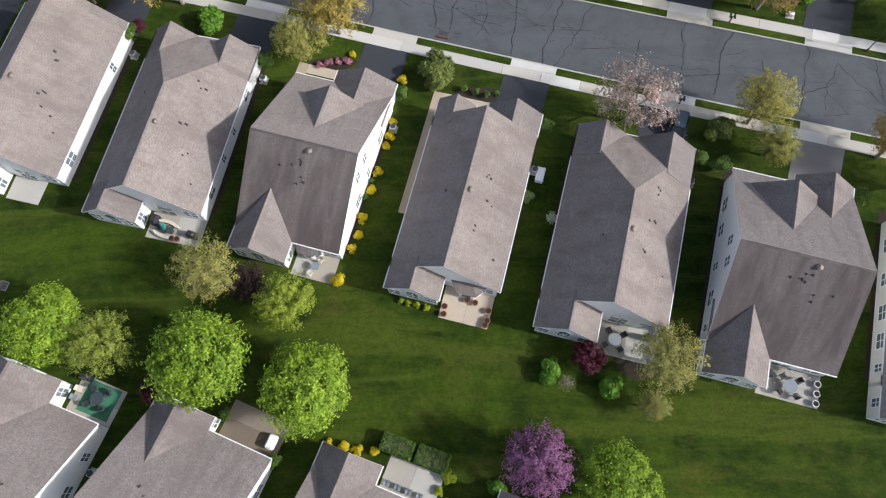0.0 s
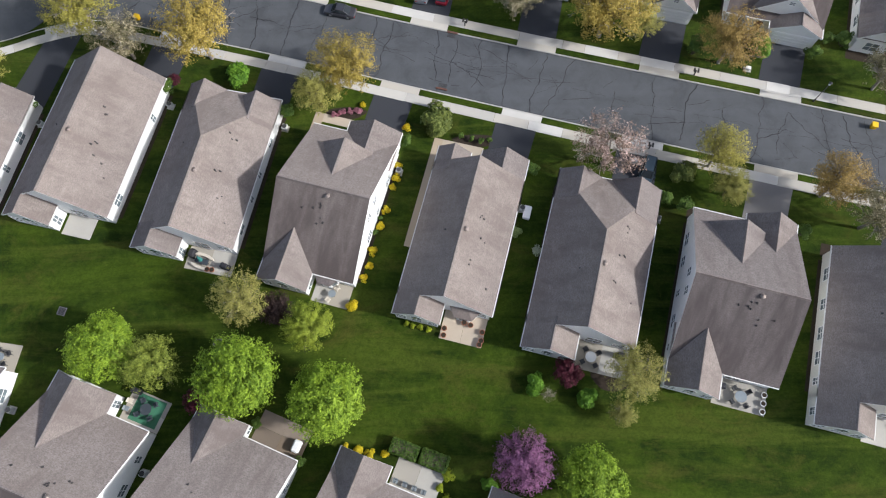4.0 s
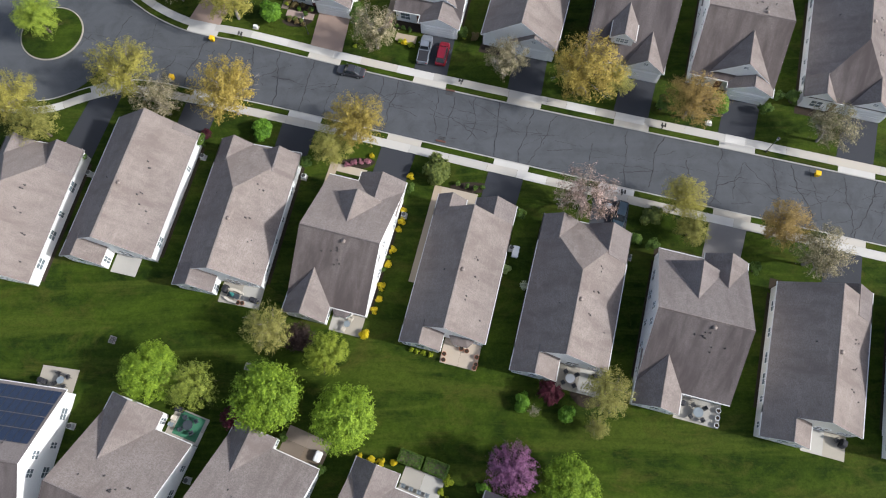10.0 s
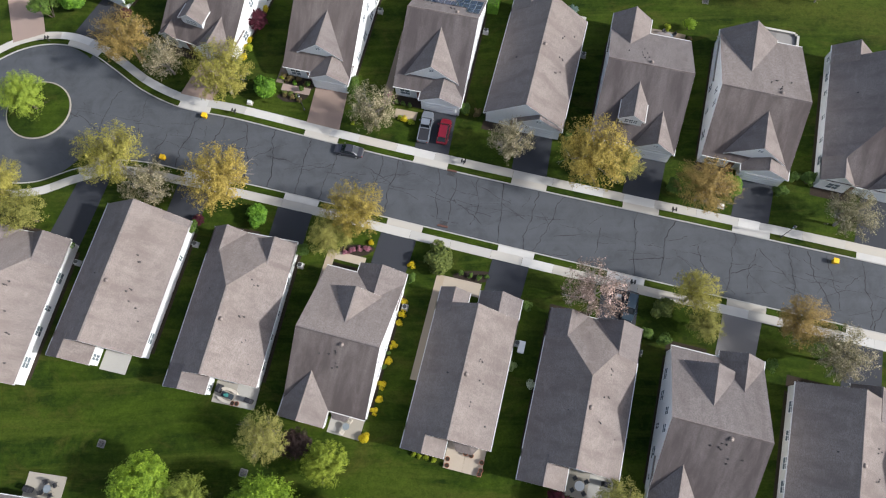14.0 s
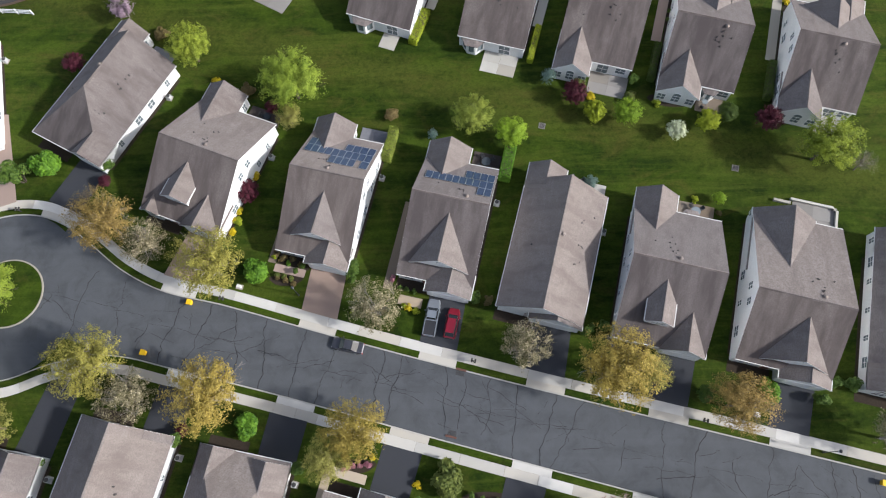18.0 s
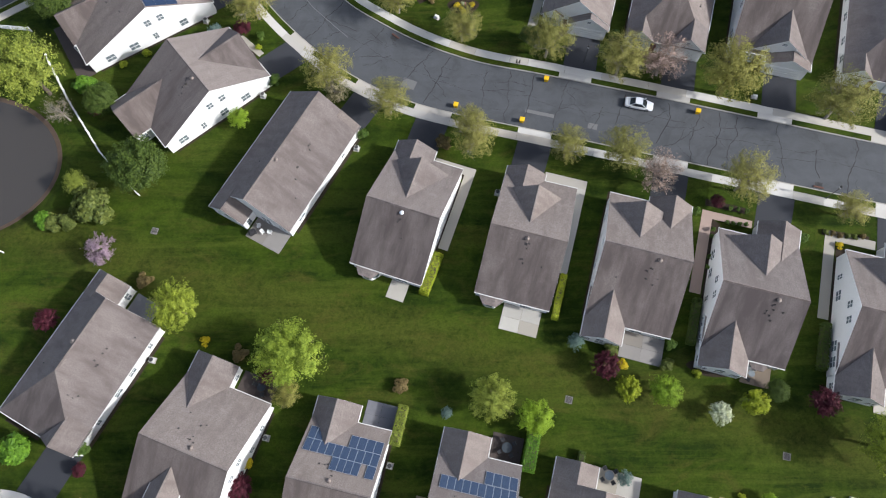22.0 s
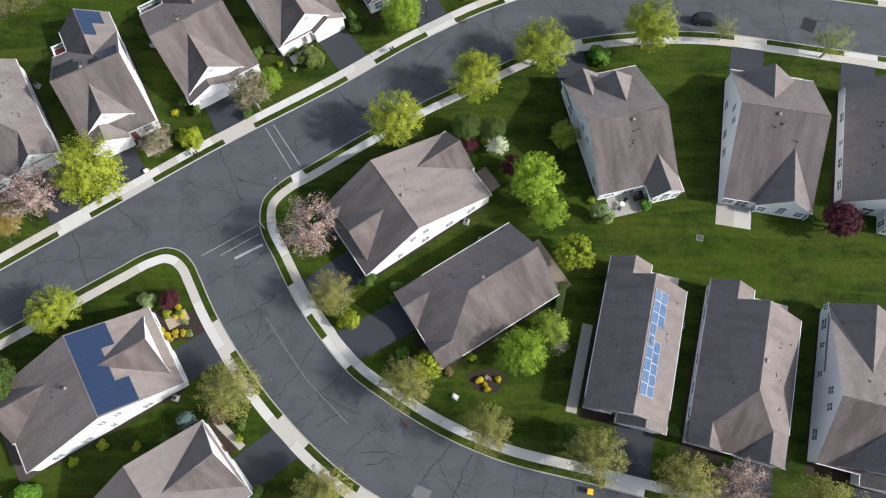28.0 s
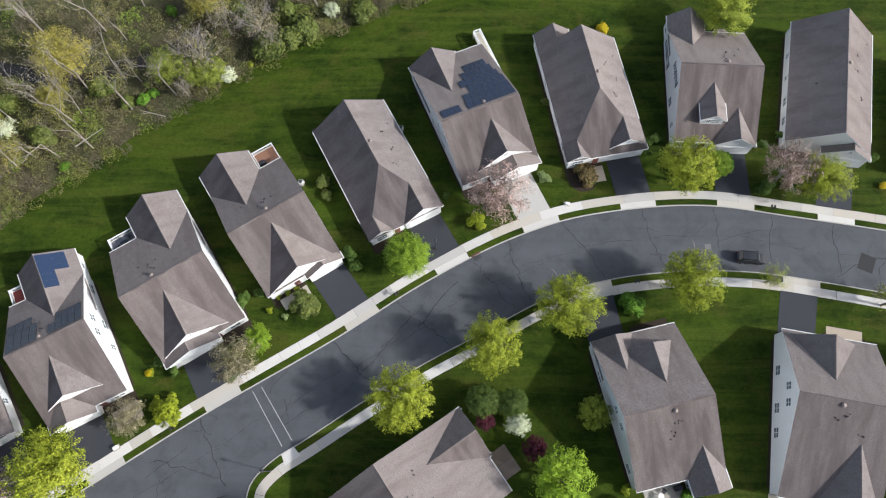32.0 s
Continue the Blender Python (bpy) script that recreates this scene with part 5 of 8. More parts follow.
plant("yew", [(-54.7, 72, 1.28), (-36.8, 75.2, 1.12), (-20.7, 71.6, 1.01), (-4.9, 67.5, 0.73), (11, 63.4, 0.8), (27.1, 59.4, 0.89), (43.2, 54.9, 0.93), (-7.9, 57, 0.35), (-8.5, 55.1, 0.35), (-20.7, 32.3, 0.65), (-15.7, 28.1, 0.75), (-14.4, 99, 0.98), (2.7, 94.3, 0.86), (48.4, 80.1, 0.99), (52.7, 82, 1.1), (33, 80.7, 1.27), (18.9, 89.9, 0.6), (-64.9, 113.1, 2.18), (-52.1, 115.1, 1.02), (-22.5, 98.4, 0.52), (-21.5, 99.2, 0.48), (-30.6, 172.1, 0.99), (-16, 162.2, 0.84), (-43.3, 178.5, 1.05), (-33.6, 180.6, 0.75), (-44.3, 196.3, 0.51)])
plant("yew", [(-37.3, 228.5, 0.84), (-16.9, 201.7, 0.81), (24.8, 179.8, 0.89), (-21.7, 246, 1.23), (-20.8, 244.4, 0.9), (-37, 239.2, 1), (-34.7, 240.5, 0.75), (40.5, 256.7, 1.39), (24.8, 265, 0.91), (-7.5, 255.6, 0.75)])
plant("goldbush", [(-4.9, 69.5, 0.57), (-5.8, 64.1, 0.55), (-6.1, 62.5, 0.60), (-6.5, 61.1, 0.55), (-7.3, 58.0, 0.59), (-7.8, 56.0, 0.64), (-8.7, 52.6, 0.62), (-9.1, 50.8, 0.58), (-9.6, 49.2, 0.58), (-10.7, 45.9, 0.84), (-10.9, 29.8, 0.49), (-9.4, 29.6, 0.6), (-8.1, 29.2, 0.6), (-6.3, 29.1, 0.56), (-16.1, 30.3, 0.3), (-29.7, 113.6, 0.99), (-6.4, 93.1, 0.6), (-32.2, 104.6, 0.66), (-31.8, 107.8, 0.67), (-32.1, 106.3, 0.59), (-49.4, 196.7, 0.63), (-46.7, 193.8, 0.72), (-44.9, 195.9, 0.52), (-45.7, 193.2, 0.6), (-43.4, 193.5, 0.59), (-1.4, 186.6, 0.47), (-0.4, 186.2, 0.39)])
plant("goldbush", [(1.5, 186.8, 0.39), (-49.2, 229.1, 0.68), (-54.2, 228.5, 0.59), (18.3, 285.8, 1.18)])
plant("limebush", [(-4.4, 43.8, 0.38), (-3.6, 43.5, 0.38), (-2.7, 43.3, 0.38), (-1.7, 43.1, 0.41), (0.6, 27.1, 0.81), (-0.3, 25.6, 0.52), (0.5, 24.7, 0.52), (-31.6, 106.2, 0.76), (35.5, 108.9, 0.6), (-25.9, 100.8, 0.49), (-8.5, 189.6, 1.32), (-46, 196.1, 0.73), (-47.9, 177.7, 0.68), (-33.9, 178.9, 0.65), (16.4, 213.8, 0.77), (-2.5, 190, 0.55), (-2.8, 251.4, 1.48), (-33, 238, 0.58), (-31.9, 240.2, 0.5), (-30.6, 240.7, 0.49), (-29.3, 241.3, 0.49)])
plant("sage", [(8.7, 55.2, 0.78), (17.7, 211, 1.93), (-48.9, 198.1, 1.48), (7.7, 258.5, 0.94), (-30.7, 237.2, 0.57)])
plant("white", [(11.2, 52.6, 0.69), (33.6, 119.7, 1.65), (2.1, 222.1, 1.79), (-0.1, 187.1, 0.35)])
plant("locust", [(-23.1, 46, 3.31), (20.9, 37.5, 3.14), (19.7, 33.5, 1.55), (-34.4, 184.8, 4.28), (-21.3, 171.8, 4.08), (-11.8, 166.4, 3.54), (1.1, 160.1, 3.67), (0.6, 163.5, 2.45), (15.3, 158.5, 3.07), (23.6, 157.4, 3.59), (40.8, 152.6, 3.83), (55.8, 148.3, 2.73), (-10.9, 185.6, 3.61), (-0.3, 179.9, 3.24), (13.3, 176.6, 3.9), (24.5, 173.1, 4.25), (56.5, 164.7, 4.61), (-21.8, 198.2, 3.34)])
plant("yelgreen", [(12.3, 223.5, 2.3), (-15.2, 42.6, 3.01), (-40.8, 134.1, 3.52), (53.8, 115.4, 4.33), (36.6, 285.4, 4.48)])
plant("maple", [(-37.8, 40.2, 3.91), (-22.1, 37, 4.45), (-12.3, 34.2, 4.13), (15.5, 26.4, 3.71), (-13, 245.2, 3.39), (33.2, 259.8, 2.24)])
plant("oliveg", [(-32.3, 38.5, 3.3), (3.1, 121.3, 3.09), (-67.5, 170.7, 5.5)])
plant("plum", [(-27.1, 34.7, 1.69), (13.9, 38, 1.7), (-30.2, 110.3, 1.83), (-59.8, 132.7, 1.81), (-52, 112.5, 1), (-27.9, 124.7, 1.14), (18.7, 126.1, 1.89), (47.4, 121, 2.01), (-58.7, 167.2, 1.44), (-36.5, 181.9, 1.42), (-2.2, 222.4, 1.29), (4.2, 218.9, 1.69), (51.4, 209.2, 2.8), (-45.4, 198, 1.53)])
plant("redbud", [(8.5, 28.3, 3.37)])
plant("bare", [(11.8, 35.6, 1.03), (59.7, 113.6, 2.24), (-63.3, 165.8, 2.89), (9.4, 192.4, 2.27), (10.1, 191.2, 1.55)])
plant("willow", [(-24.2, 127.1, 4.75), (8.7, 193.5, 2.54)])
plant("spruce", [(-3, 119.8, 0.91), (15, 129.4, 1.31), (20.2, 111.4, 1.14), (-40.9, 181.1, 1.39)])
plant("lime", [(8.8, 119, 2.44), (26.4, 122.5, 2.3), (38.7, 108.7, 1.02), (-35.4, 164.7, 1.65), (4.7, 190.1, 3.33), (-8.2, 188.1, 1.37), (7.3, 215.1, 4.06), (9.3, 210.9, 2.91), (-33.9, 233.5, 2.12)])
plant("goldlime", [(21.6, 122.9, 1.78), (38.2, 121, 1.85), (-19.2, 195, 1.18), (12.6, 204.3, 2.63), (-45.2, 223.2, 1.92)])
plant("evergreen", [(-2.6, 225.1, 2.3), (41.5, 122.5, 1.53), (-67.3, 185.8, 3.46), (-57, 167.7, 2.55), (-48.7, 155.3, 4.4), (10.6, 179.3, 1.68), (1.4, 224.8, 1.97)])
plant("lilac", [(-53.4, 142.9, 2.35)])
plant("rustbush", [(-24.8, 100.3, 0.52), (-3.5, 160.8, 1.32), (-39.8, 167.1, 0.91), (14.1, 258.8, 1.72)])
plant("elm", [(9.3, 237.6, 4.51), (-1.3, 232.2, 4.27), (-13.6, 225.1, 4.79), (26.4, 241.1, 4.27), (-57.5, 215.8, 5.54), (-60.2, 195.8, 3.7), (27.7, 258.4, 4.31), (47.8, 256.7, 3.98)])
plant("dusk", [(-19.5, 45.0, 2.2)])
plant("sparse", [(39.2, 242.3, 2.4), (55.2, 238.8, 3.4)])
plant("willow", [(-64.2, 95.8, 3.5)])

# shrubs beside walls, drives and patios
plant("yew", [(28.2, 128.9, 0.8), (-33.6, 102.8, 0.9), (-14.4, 97.9, 0.9), (18.2, 89.4, 0.8), (20.8, 89.9, 0.9), (27.4, 59.3, 0.7), (29.3, 58.5, 0.9), (3.4, 67.9, 0.42), (4.6, 67.5, 0.42), (5.7, 67.7, 0.42), (2.1, 68.3, 0.42), (-14.4, 99.3, 0.8), (50.7, 82.2, 0.8), (52.8, 81.7, 0.8)])
plant("rustbush", [(-32.1, 128.0, 1.3), (-9.3, 123.4, 1.2), (-47.2, 138.8, 1.3), (-25.2, 97.7, 0.5), (-24.0, 97.2, 0.5), (-22.8, 96.6, 0.5), (4.7, 93.6, 0.6), (38.8, 106.8, 0.5)])
plant("goldbush", [(-37.3, 129.8, 0.8), (-10.8, 72.9, 0.5)])
plant("limebush", [(3.1, 94.1, 0.6)])
plant("olivebush", [(-62.4, 147.9, 1.6), (-60.3, 148.1, 1.7), (-58.5, 149.5, 1.7), (-56.9, 151.6, 1.7), (29.7, 62.9, 1.6)])
plant("oliveg", [(-59.1, 153.9, 1.9)])
plant("azalea", [(-14.5, 71.6, 0.55), (-13.5, 71.8, 0.55), (-12.5, 72.0, 0.55), (-11.4, 72.1, 0.55)])
plant("plum", [(-36.1, 76.4, 0.9)])
plant("goldbush", [(-44.5, 193.3, 0.6), (-44.0, 196.0, 0.6), (-45.3, 192.6, 0.6), (-44.6, 197.1, 0.6), (-0.1, 185.6, 0.5), (-1.0, 186.9, 0.5), (1.5, 186.8, 0.5), (59.2, 257.5, 0.7), (18.3, 286.1, 0.9)])
plant("sage", [(-42.4, 193.3, 0.6), (-43.3, 195.0, 0.6), (7.5, 259.0, 1.0)])
plant("limebush", [(-52.5, 178.1, 0.8), (-56.0, 175.9, 0.8), (-49.1, 229.1, 0.6), (-47.1, 224.8, 1.3), (-45.8, 225.1, 1.2), (-19.5, 195.2, 1.7), (-2.2, 190.1, 0.7), (-7.1, 93.3, 0.5), (-5.3, 92.6, 0.6), (-14.3, 92.4, 0.4)])
plant("azalea", [(0.3, 187.0, 0.4), (-8.6, 97.3, 0.5)])
plant("yew", [(-47.4, 230.5, 0.9), (-45.5, 229.2, 0.8), (-36.4, 240.0, 0.8), (-34.6, 240.7, 0.6), (24.0, 264.8, 0.7), (23.9, 262.8, 0.6), (41.4, 264.1, 0.8), (44.5, 265.9, 0.7), (58.3, 261.8, 0.7), (-16.9, 200.9, 1.2), (-13.0, 200.0, 0.9), (-13.3, 198.1, 0.7), (-14.3, 98.8, 0.8), (-14.4, 97.0, 0.7), (3.1, 94.3, 0.8), (-7.6, 95.9, 0.4), (-6.6, 95.6, 0.4), (-5.6, 95.3, 0.4)])
plant("rustbush", [(13.4, 260.0, 1.3), (-5.4, 187.9, 0.7), (-25.6, 101.1, 0.55), (-24.4, 100.6, 0.55), (-23.2, 100.3, 0.55), (-21.9, 99.5, 0.55), (5.0, 94.1, 0.7)])
plant("olivebush", [(14.6, 258.6, 1.3), (-25.3, 97.9, 0.5), (-24.3, 97.7, 0.5), (-23.3, 97.4, 0.5)])
plant("bush", [(34.2, 260.5, 2.3), (-11.8, 190.5, 1.0)])
plant("goldlime", [(-8.5, 188.2, 2.0)])
plant("yew", [(36.5, 146.2, 0.4), (36.1, 145.1, 0.4), (35.4, 142.0, 0.4), (35.0, 140.4, 0.4), (38.7, 147.3, 0.4), (39.6, 147.1, 0.4), (40.5, 147.0, 0.4), (41.4, 146.9, 0.4), (39.5, 149.5, 0.4), (40.6, 149.3, 0.4), (41.8, 149.0, 0.4), (34.2, 148.8, 0.8), (49.2, 144.6, 0.8)])
plant("plum", [(37.4, 150.3, 1.1)])
plant("rustbush", [(54.0, 145.5, 0.5), (55.0, 145.2, 0.5), (58.3, 145.0, 0.5)])
plant("olivebush", [(53.0, 145.7, 0.5), (56.0, 145.1, 0.5), (57.0, 144.9, 0.5), (19.7, 128.4, 1.3), (27.5, 126.3, 1.0)])
plant("goldbush", [(54.6, 143.5, 0.6), (21.5, 126.2, 0.9)])
plant("limebush", [(31.6, 125.0, 0.7)])

def hedge(x, y, ang, lx, ly, high, kind, words):
    """A clipped box of leaves on stems."""
    rng = np.random.default_rng(int(abs(x * 13 + y * 7)))
    n = int(260 * (lx * ly + high * (lx + ly)))
    p = rng.uniform(-0.5, 0.5, (n, 3))
    f = rng.integers(0, 5, n)
    p[f == 0, 0], p[f == 1, 0], p[f == 2, 1], p[f == 3, 1], p[f == 4, 2] = -0.5, 0.5, -0.5, 0.5, 0.5
    out = np.where(np.abs(p) > 0.499, np.sign(p), 0) + 0.01
    pos = p * np.array((lx, ly, high)) + np.array((0, 0, high / 2 + 0.03)) + rng.normal(0, 0.05, (n, 3))
    root = thing("hedge", pose(x, y, 0.08, 0, 0, ang), words, "hedge")
    ob = new("foliage", leaves_mesh("foliage", pos, out, 0.16, rng, LEAF[kind]))
    tagged(ob, kind="stuff")
    ob.parent = root
    bm = bmesh.new()
    box(bm, -lx * 0.42, lx * 0.42, -ly * 0.42, ly * 0.42, 0.0, high * 0.9)
    part("branch_core", bm, BARK, root)


# clipped hedges
hedge(-5.2, 139.6, -20, 1.3, 6.4, 1.2, "limebush", "clipped lime-green hedge beside the house")
hedge(13.2, 136.0, -15, 0.8, 6.6, 1.2, "limebush", "clipped lime-green hedge beside the house")
hedge(-9.4, 118.2, -13, 1.2, 5.2, 2.0, "oliveg", "tall olive-green hedge round a rear patio")
hedge(8.2, 114.9, -13, 1.6, 5.4, 2.2, "bush", "tall bright-green hedge beside a rear patio")
hedge(-4.2, 29.6, -20, 3.0, 1.6, 1.2, "yew", "clipped green hedge round a patio")
hedge(-0.9, 28.5, -20, 3.0, 1.7, 1.2, "yew", "clipped green hedge round a patio")
hedge(10.4, 197.2, -14, 0.9, 7.0, 1.4, "evergreen", "dark clipped hedge along the house")
hedge(14.6, 112.8, -14, 0.8, 4.0, 1.0, "evergreen", "dark low hedge beside the house")
for key in ("m6", "m7"):
    p = H[key].at(-6.5, 5.0)
    hedge(p.x, p.y, -15.4, 1.0, 6.6, 1.4, "evergreen", "dark clipped hedge along the house")

# ---- the wood beyond the last gardens ----
WOOD_EDGE = spline([(-120, 222), (-75.4, 251.5), (-67.7, 256.6), (-59.8, 262.6), (-51.8, 269.3), (-41.6, 276.2), (-29.1, 283.6), (-12.3, 291.5), (20, 303)])
def litter_material():
    """Leaf litter with mossy grass and straw showing through."""
    n = Nodes("leaf_litter", 0.95, 0.0, 0.1)
    v = n.world()
    a, b, c = n.noise(v, 0.12, 5, 0.65, 0.6), n.noise(v, 0.7, 6, 0.75), n.noise(v, 5.0, 4, 0.75)
    col = n.mix(n.ramp(b, [(0.35, (0, 0, 0)), (0.65, (1, 1, 1))]), (0.058, 0.053, 0.028), (0.136, 0.121, 0.066))
    col = n.mix(n.ramp(a, [(0.44, (0, 0, 0)), (0.60, (0.8, 0.8, 0.8))]), col, (0.058, 0.082, 0.022))
    col = n.mix(n.ramp(c, [(0.40, (0.7, 0.7, 0.7)), (0.60, (0, 0, 0))]), col, (0.027, 0.023, 0.014))
    n.bump(n.math("ADD", b, c), 1.0, 0.15)
    return n.done(col)


BRUSH = litter_material()
WATER = Nodes("still_water", 0.08, 0.0, 0.5).done((0.030, 0.026, 0.020))
wn = sides(WOOD_EDGE)
q = len(WOOD_EDGE)
bm = slab([(*v, 0.17) for v in WOOD_EDGE + wn * 1.2] + [(*v, 0.17) for v in WOOD_EDGE + wn * 70], [[i, i + 1, q + i + 1, q + i] for i in range(q - 1)], 0.4)
tagged(link_mesh("woodland_floor", bm, BRUSH), "brown leaf litter under bare trees", "woodland floor", kind="structure")
creek = spline([(-82.0, 279.0), (-77.3, 278.1), (-72.1, 276.9), (-67.9, 276.7), (-63.7, 277.3), (-60.1, 279.1), (-52.8, 282.3), (-48.6, 285.5)], 1.0)
tagged(link_mesh("creek", ribbon(creek, -1.3, 1.3, 0.20, 0.1), WATER), "narrow dark creek in the wood", "creek", kind="structure")


def make_wood_tree(seed):
    """A tall bare woodland tree: forked trunk, limbs, twigs, a thin haze of buds."""
    rng = np.random.default_rng(900 + seed)
    root = thing("woodland_tree", Matrix.Identity(4), "tall bare grey woodland tree with forked limbs", "tree", "bare trees of the wood")
    bm, tw = bmesh.new(), bmesh.new()
    pos = []

    def grow(p, d, length, r, depth):
        e = p + d * length
        tube(bm if depth < 3 else tw, p, e, r, r * 0.62, 7 if depth < 2 else 4 if depth < 3 else 3, False)
        if depth >= 4:
            pos.extend([e, p.lerp(e, 0.5)])
            return
        for i in range(2 if depth == 0 else 3):
            a = Vector(rng.normal(0, 0.55, 3))
            grow(p.lerp(e, 1.0 if i == 0 else rng.uniform(0.55, 0.95)), (d + a + Vector((0, 0, 0.12))).normalized(), length * rng.uniform(0.5, 0.8), r * (0.62 if i == 0 else 0.45), depth + 1)

    grow(Vector((0, 0, -0.2)), Vector((rng.normal(0, 0.08), rng.normal(0, 0.08), 1)).normalized(), 6.0, 0.165, 0)
    part("trunk", bm, PALE_BARK, root)
    tagged(part("twig_growth", tw, PALE_BARK, root), kind="stuff")
    p = np.repeat(np.array([tuple(v) for v in pos]), 8, 0)
    p = p + rng.normal(0, 0.45, p.shape)
    kind = ("bare", "olive", "bare", "yel")[seed % 4]
    p = p[rng.random(len(p)) < (0.5, 0.9, 0.35, 1.0)[seed % 4]]
    ob = new("bud_haze", leaves_mesh("bud_haze", p, np.zeros_like(p) + 0.1, 0.17, rng, LEAF[kind]))
    tagged(ob, kind="stuff")
    ob.parent = root
    return root


wood_rng = random.Random(77)
wood_stock = [make_wood_tree(i) for i in range(4)]
for i in range(84):
    k = wood_rng.randrange(20, q - 8)
    off = 3.0 + 42 * wood_rng.random() ** 1.3
    c = WOOD_EDGE[k] + wn[k] * off
    m = Matrix.Translation((c[0], c[1], 0.1)) @ Euler((wood_rng.uniform(-0.12, 0.12), wood_rng.uniform(-0.12, 0.12), wood_rng.uniform(0, 6.28))).to_matrix().to_4x4() @ Matrix.Scale(wood_rng.uniform(0.6, 1.15), 4)
    ob = wood_stock[i] if i < 4 else copy_thing(wood_stock[i % 4], Matrix.Identity(4))
    ob.matrix_world = m
for kind, n, r0, r1 in (("olivebush", 34, 0.9, 2.4), ("limebush", 6, 0.6, 1.2), ("bush", 7, 0.9, 1.8), ("rustbush", 2, 0.6, 0.9), ("bare", 16, 1.8, 3.4), ("oliveg", 4, 1.6, 2.8), ("yel", 4, 2.2, 3.2), ("white", 2, 1.2, 1.8)):
    spots = []
    for i in range(n):
        k = wood_rng.randrange(14, q - 6)
        c = WOOD_EDGE[k] + wn[k] * (1.5 + 40 * wood_rng.random() ** 1.7)
        spots.append((c[0], c[1], wood_rng.uniform(r0, r1)))
    plant(kind, spots)
plant("yel", [(-67.8, 278.0, 4.6)])
plant("oliveg", [(-51.6, 276.6, 3.0), (-47.6, 275.8, 2.4)])
plant("bare", [(-46.4, 277.8, 5.4), (-38.0, 285.0, 4.2)])
plant("olivebush", [(-36.1, 281.8, 3.0), (-33.2, 283.6, 2.4), (-31.0, 285.4, 2.6)])
plant("white", [(-42.6, 276.4, 1.6)])
plant("bush", [(-56.1, 272.6, 1.2), (-54.8, 273.8, 1.0)])


def undergrowth(name, seed, count, size, high, material, words, stretch=0.0, patchy=0.0):
    """Low growth over the wood's floor, rising and thinning in patches; stretch: upright stalks in place of leaves."""
    rng = np.random.default_rng(seed)
    # clumps of growth, each a low dome
    m_ = count // 170
    ck = rng.integers(24, q - 14, m_)
    coff = 0.6 + 44 * rng.random(m_) ** 1.5
    cc = WOOD_EDGE[ck] + wn[ck] * coff[:, None]
    cr = rng.uniform(0.5, 1.9, m_)
    which = rng.choice(m_, count, p=cr**2 / (cr**2).sum())
    a, rr = rng.uniform(0, 6.283, count), np.sqrt(rng.random(count)) * 1.15
    p = cc[which] + (cr[which] * rr)[:, None] * np.stack([np.cos(a), np.sin(a)], 1)
    off = coff[which]
    level = np.array([noise.noise(Vector((x * 0.16, y * 0.16, seed * 3.7))) + 0.6 * noise.noise(Vector((x * 0.6, y * 0.6, seed))) for x, y in p])
    keep = (level > patchy) & (np.min(np.linalg.norm(p[:, None, :] - creek[None, ::3, :], axis=2), axis=1) > 1.9)
    dome = np.sqrt(np.clip(1.35 - rr**2, 0.03, 1.3)) * cr[which]
    p, level, off, dome = p[keep], level[keep], off[keep], dome[keep]
    n = len(p)
    top = high * dome * np.clip(off / 2.0, 0.4, 1)
    z = 0.2 + top * rng.random(n) ** 0.45
    pos = np.column_stack([p, z])
    if stretch:
        lean = rng.normal(0, 0.45, (n, 3)) + np.array((0, 0, 1))
        side = np.cross(lean, rng.normal(0, 1, (n, 3)))
        side /= np.linalg.norm(side, axis=1)[:, None]
        pos[:, 2] = 0.15
        tip = pos + lean * (stretch * rng.uniform(0.4, 1.2, (n, 1)))
        v = np.stack([pos - side * size, pos + side * size, tip], 1).reshape(-1, 3)
        me = bpy.data.meshes.new(name)
        me.from_pydata(v.tolist(), [], np.arange(3 * n).reshape(n, 3).tolist())
        me.materials.append(material)
    else:
        me = leaves_mesh(name, pos, np.tile((0.0, 0.0, 0.3), (n, 1)), size, rng, material)
    tagged(new(name, me), words, "undergrowth", kind="stuff")


DRY = leaf_material("dry_stalk", (0.11, 0.092, 0.062), (0.25, 0.22, 0.16), 0.2)
SCRUB = leaf_material("scrub_leaf", (0.085, 0.098, 0.025), (0.238, 0.246, 0.068))
SCRUB_DRY = leaf_material("dry_scrub_leaf", (0.119, 0.106, 0.051), (0.289, 0.264, 0.136))
SCRUB_GREEN = leaf_material("green_scrub_leaf", (0.085, 0.14, 0.020), (0.25, 0.34, 0.045))
undergrowth("undergrowth", 11, 80000, 0.19, 1.0, SCRUB, "tangled olive-green brush under the bare trees", patchy=-0.25)
undergrowth("undergrowth", 12, 44000, 0.19, 1.0, SCRUB_GREEN, "fresh green brush at the edge of the wood", patchy=0.02)
undergrowth("undergrowth", 13, 60000, 0.18, 0.8, SCRUB_DRY, "brown-olive brush under the bare trees", patchy=-0.2)
undergrowth("dry_brush", 14, 60000, 0.016, 1.0, DRY, "dry grey stalks and brambles on the wood's floor", 1.3, -0.4)
LOG = plain("bleached_log", (0.36, 0.33, 0.29), 0.9, 0, 0.3, 2.0)
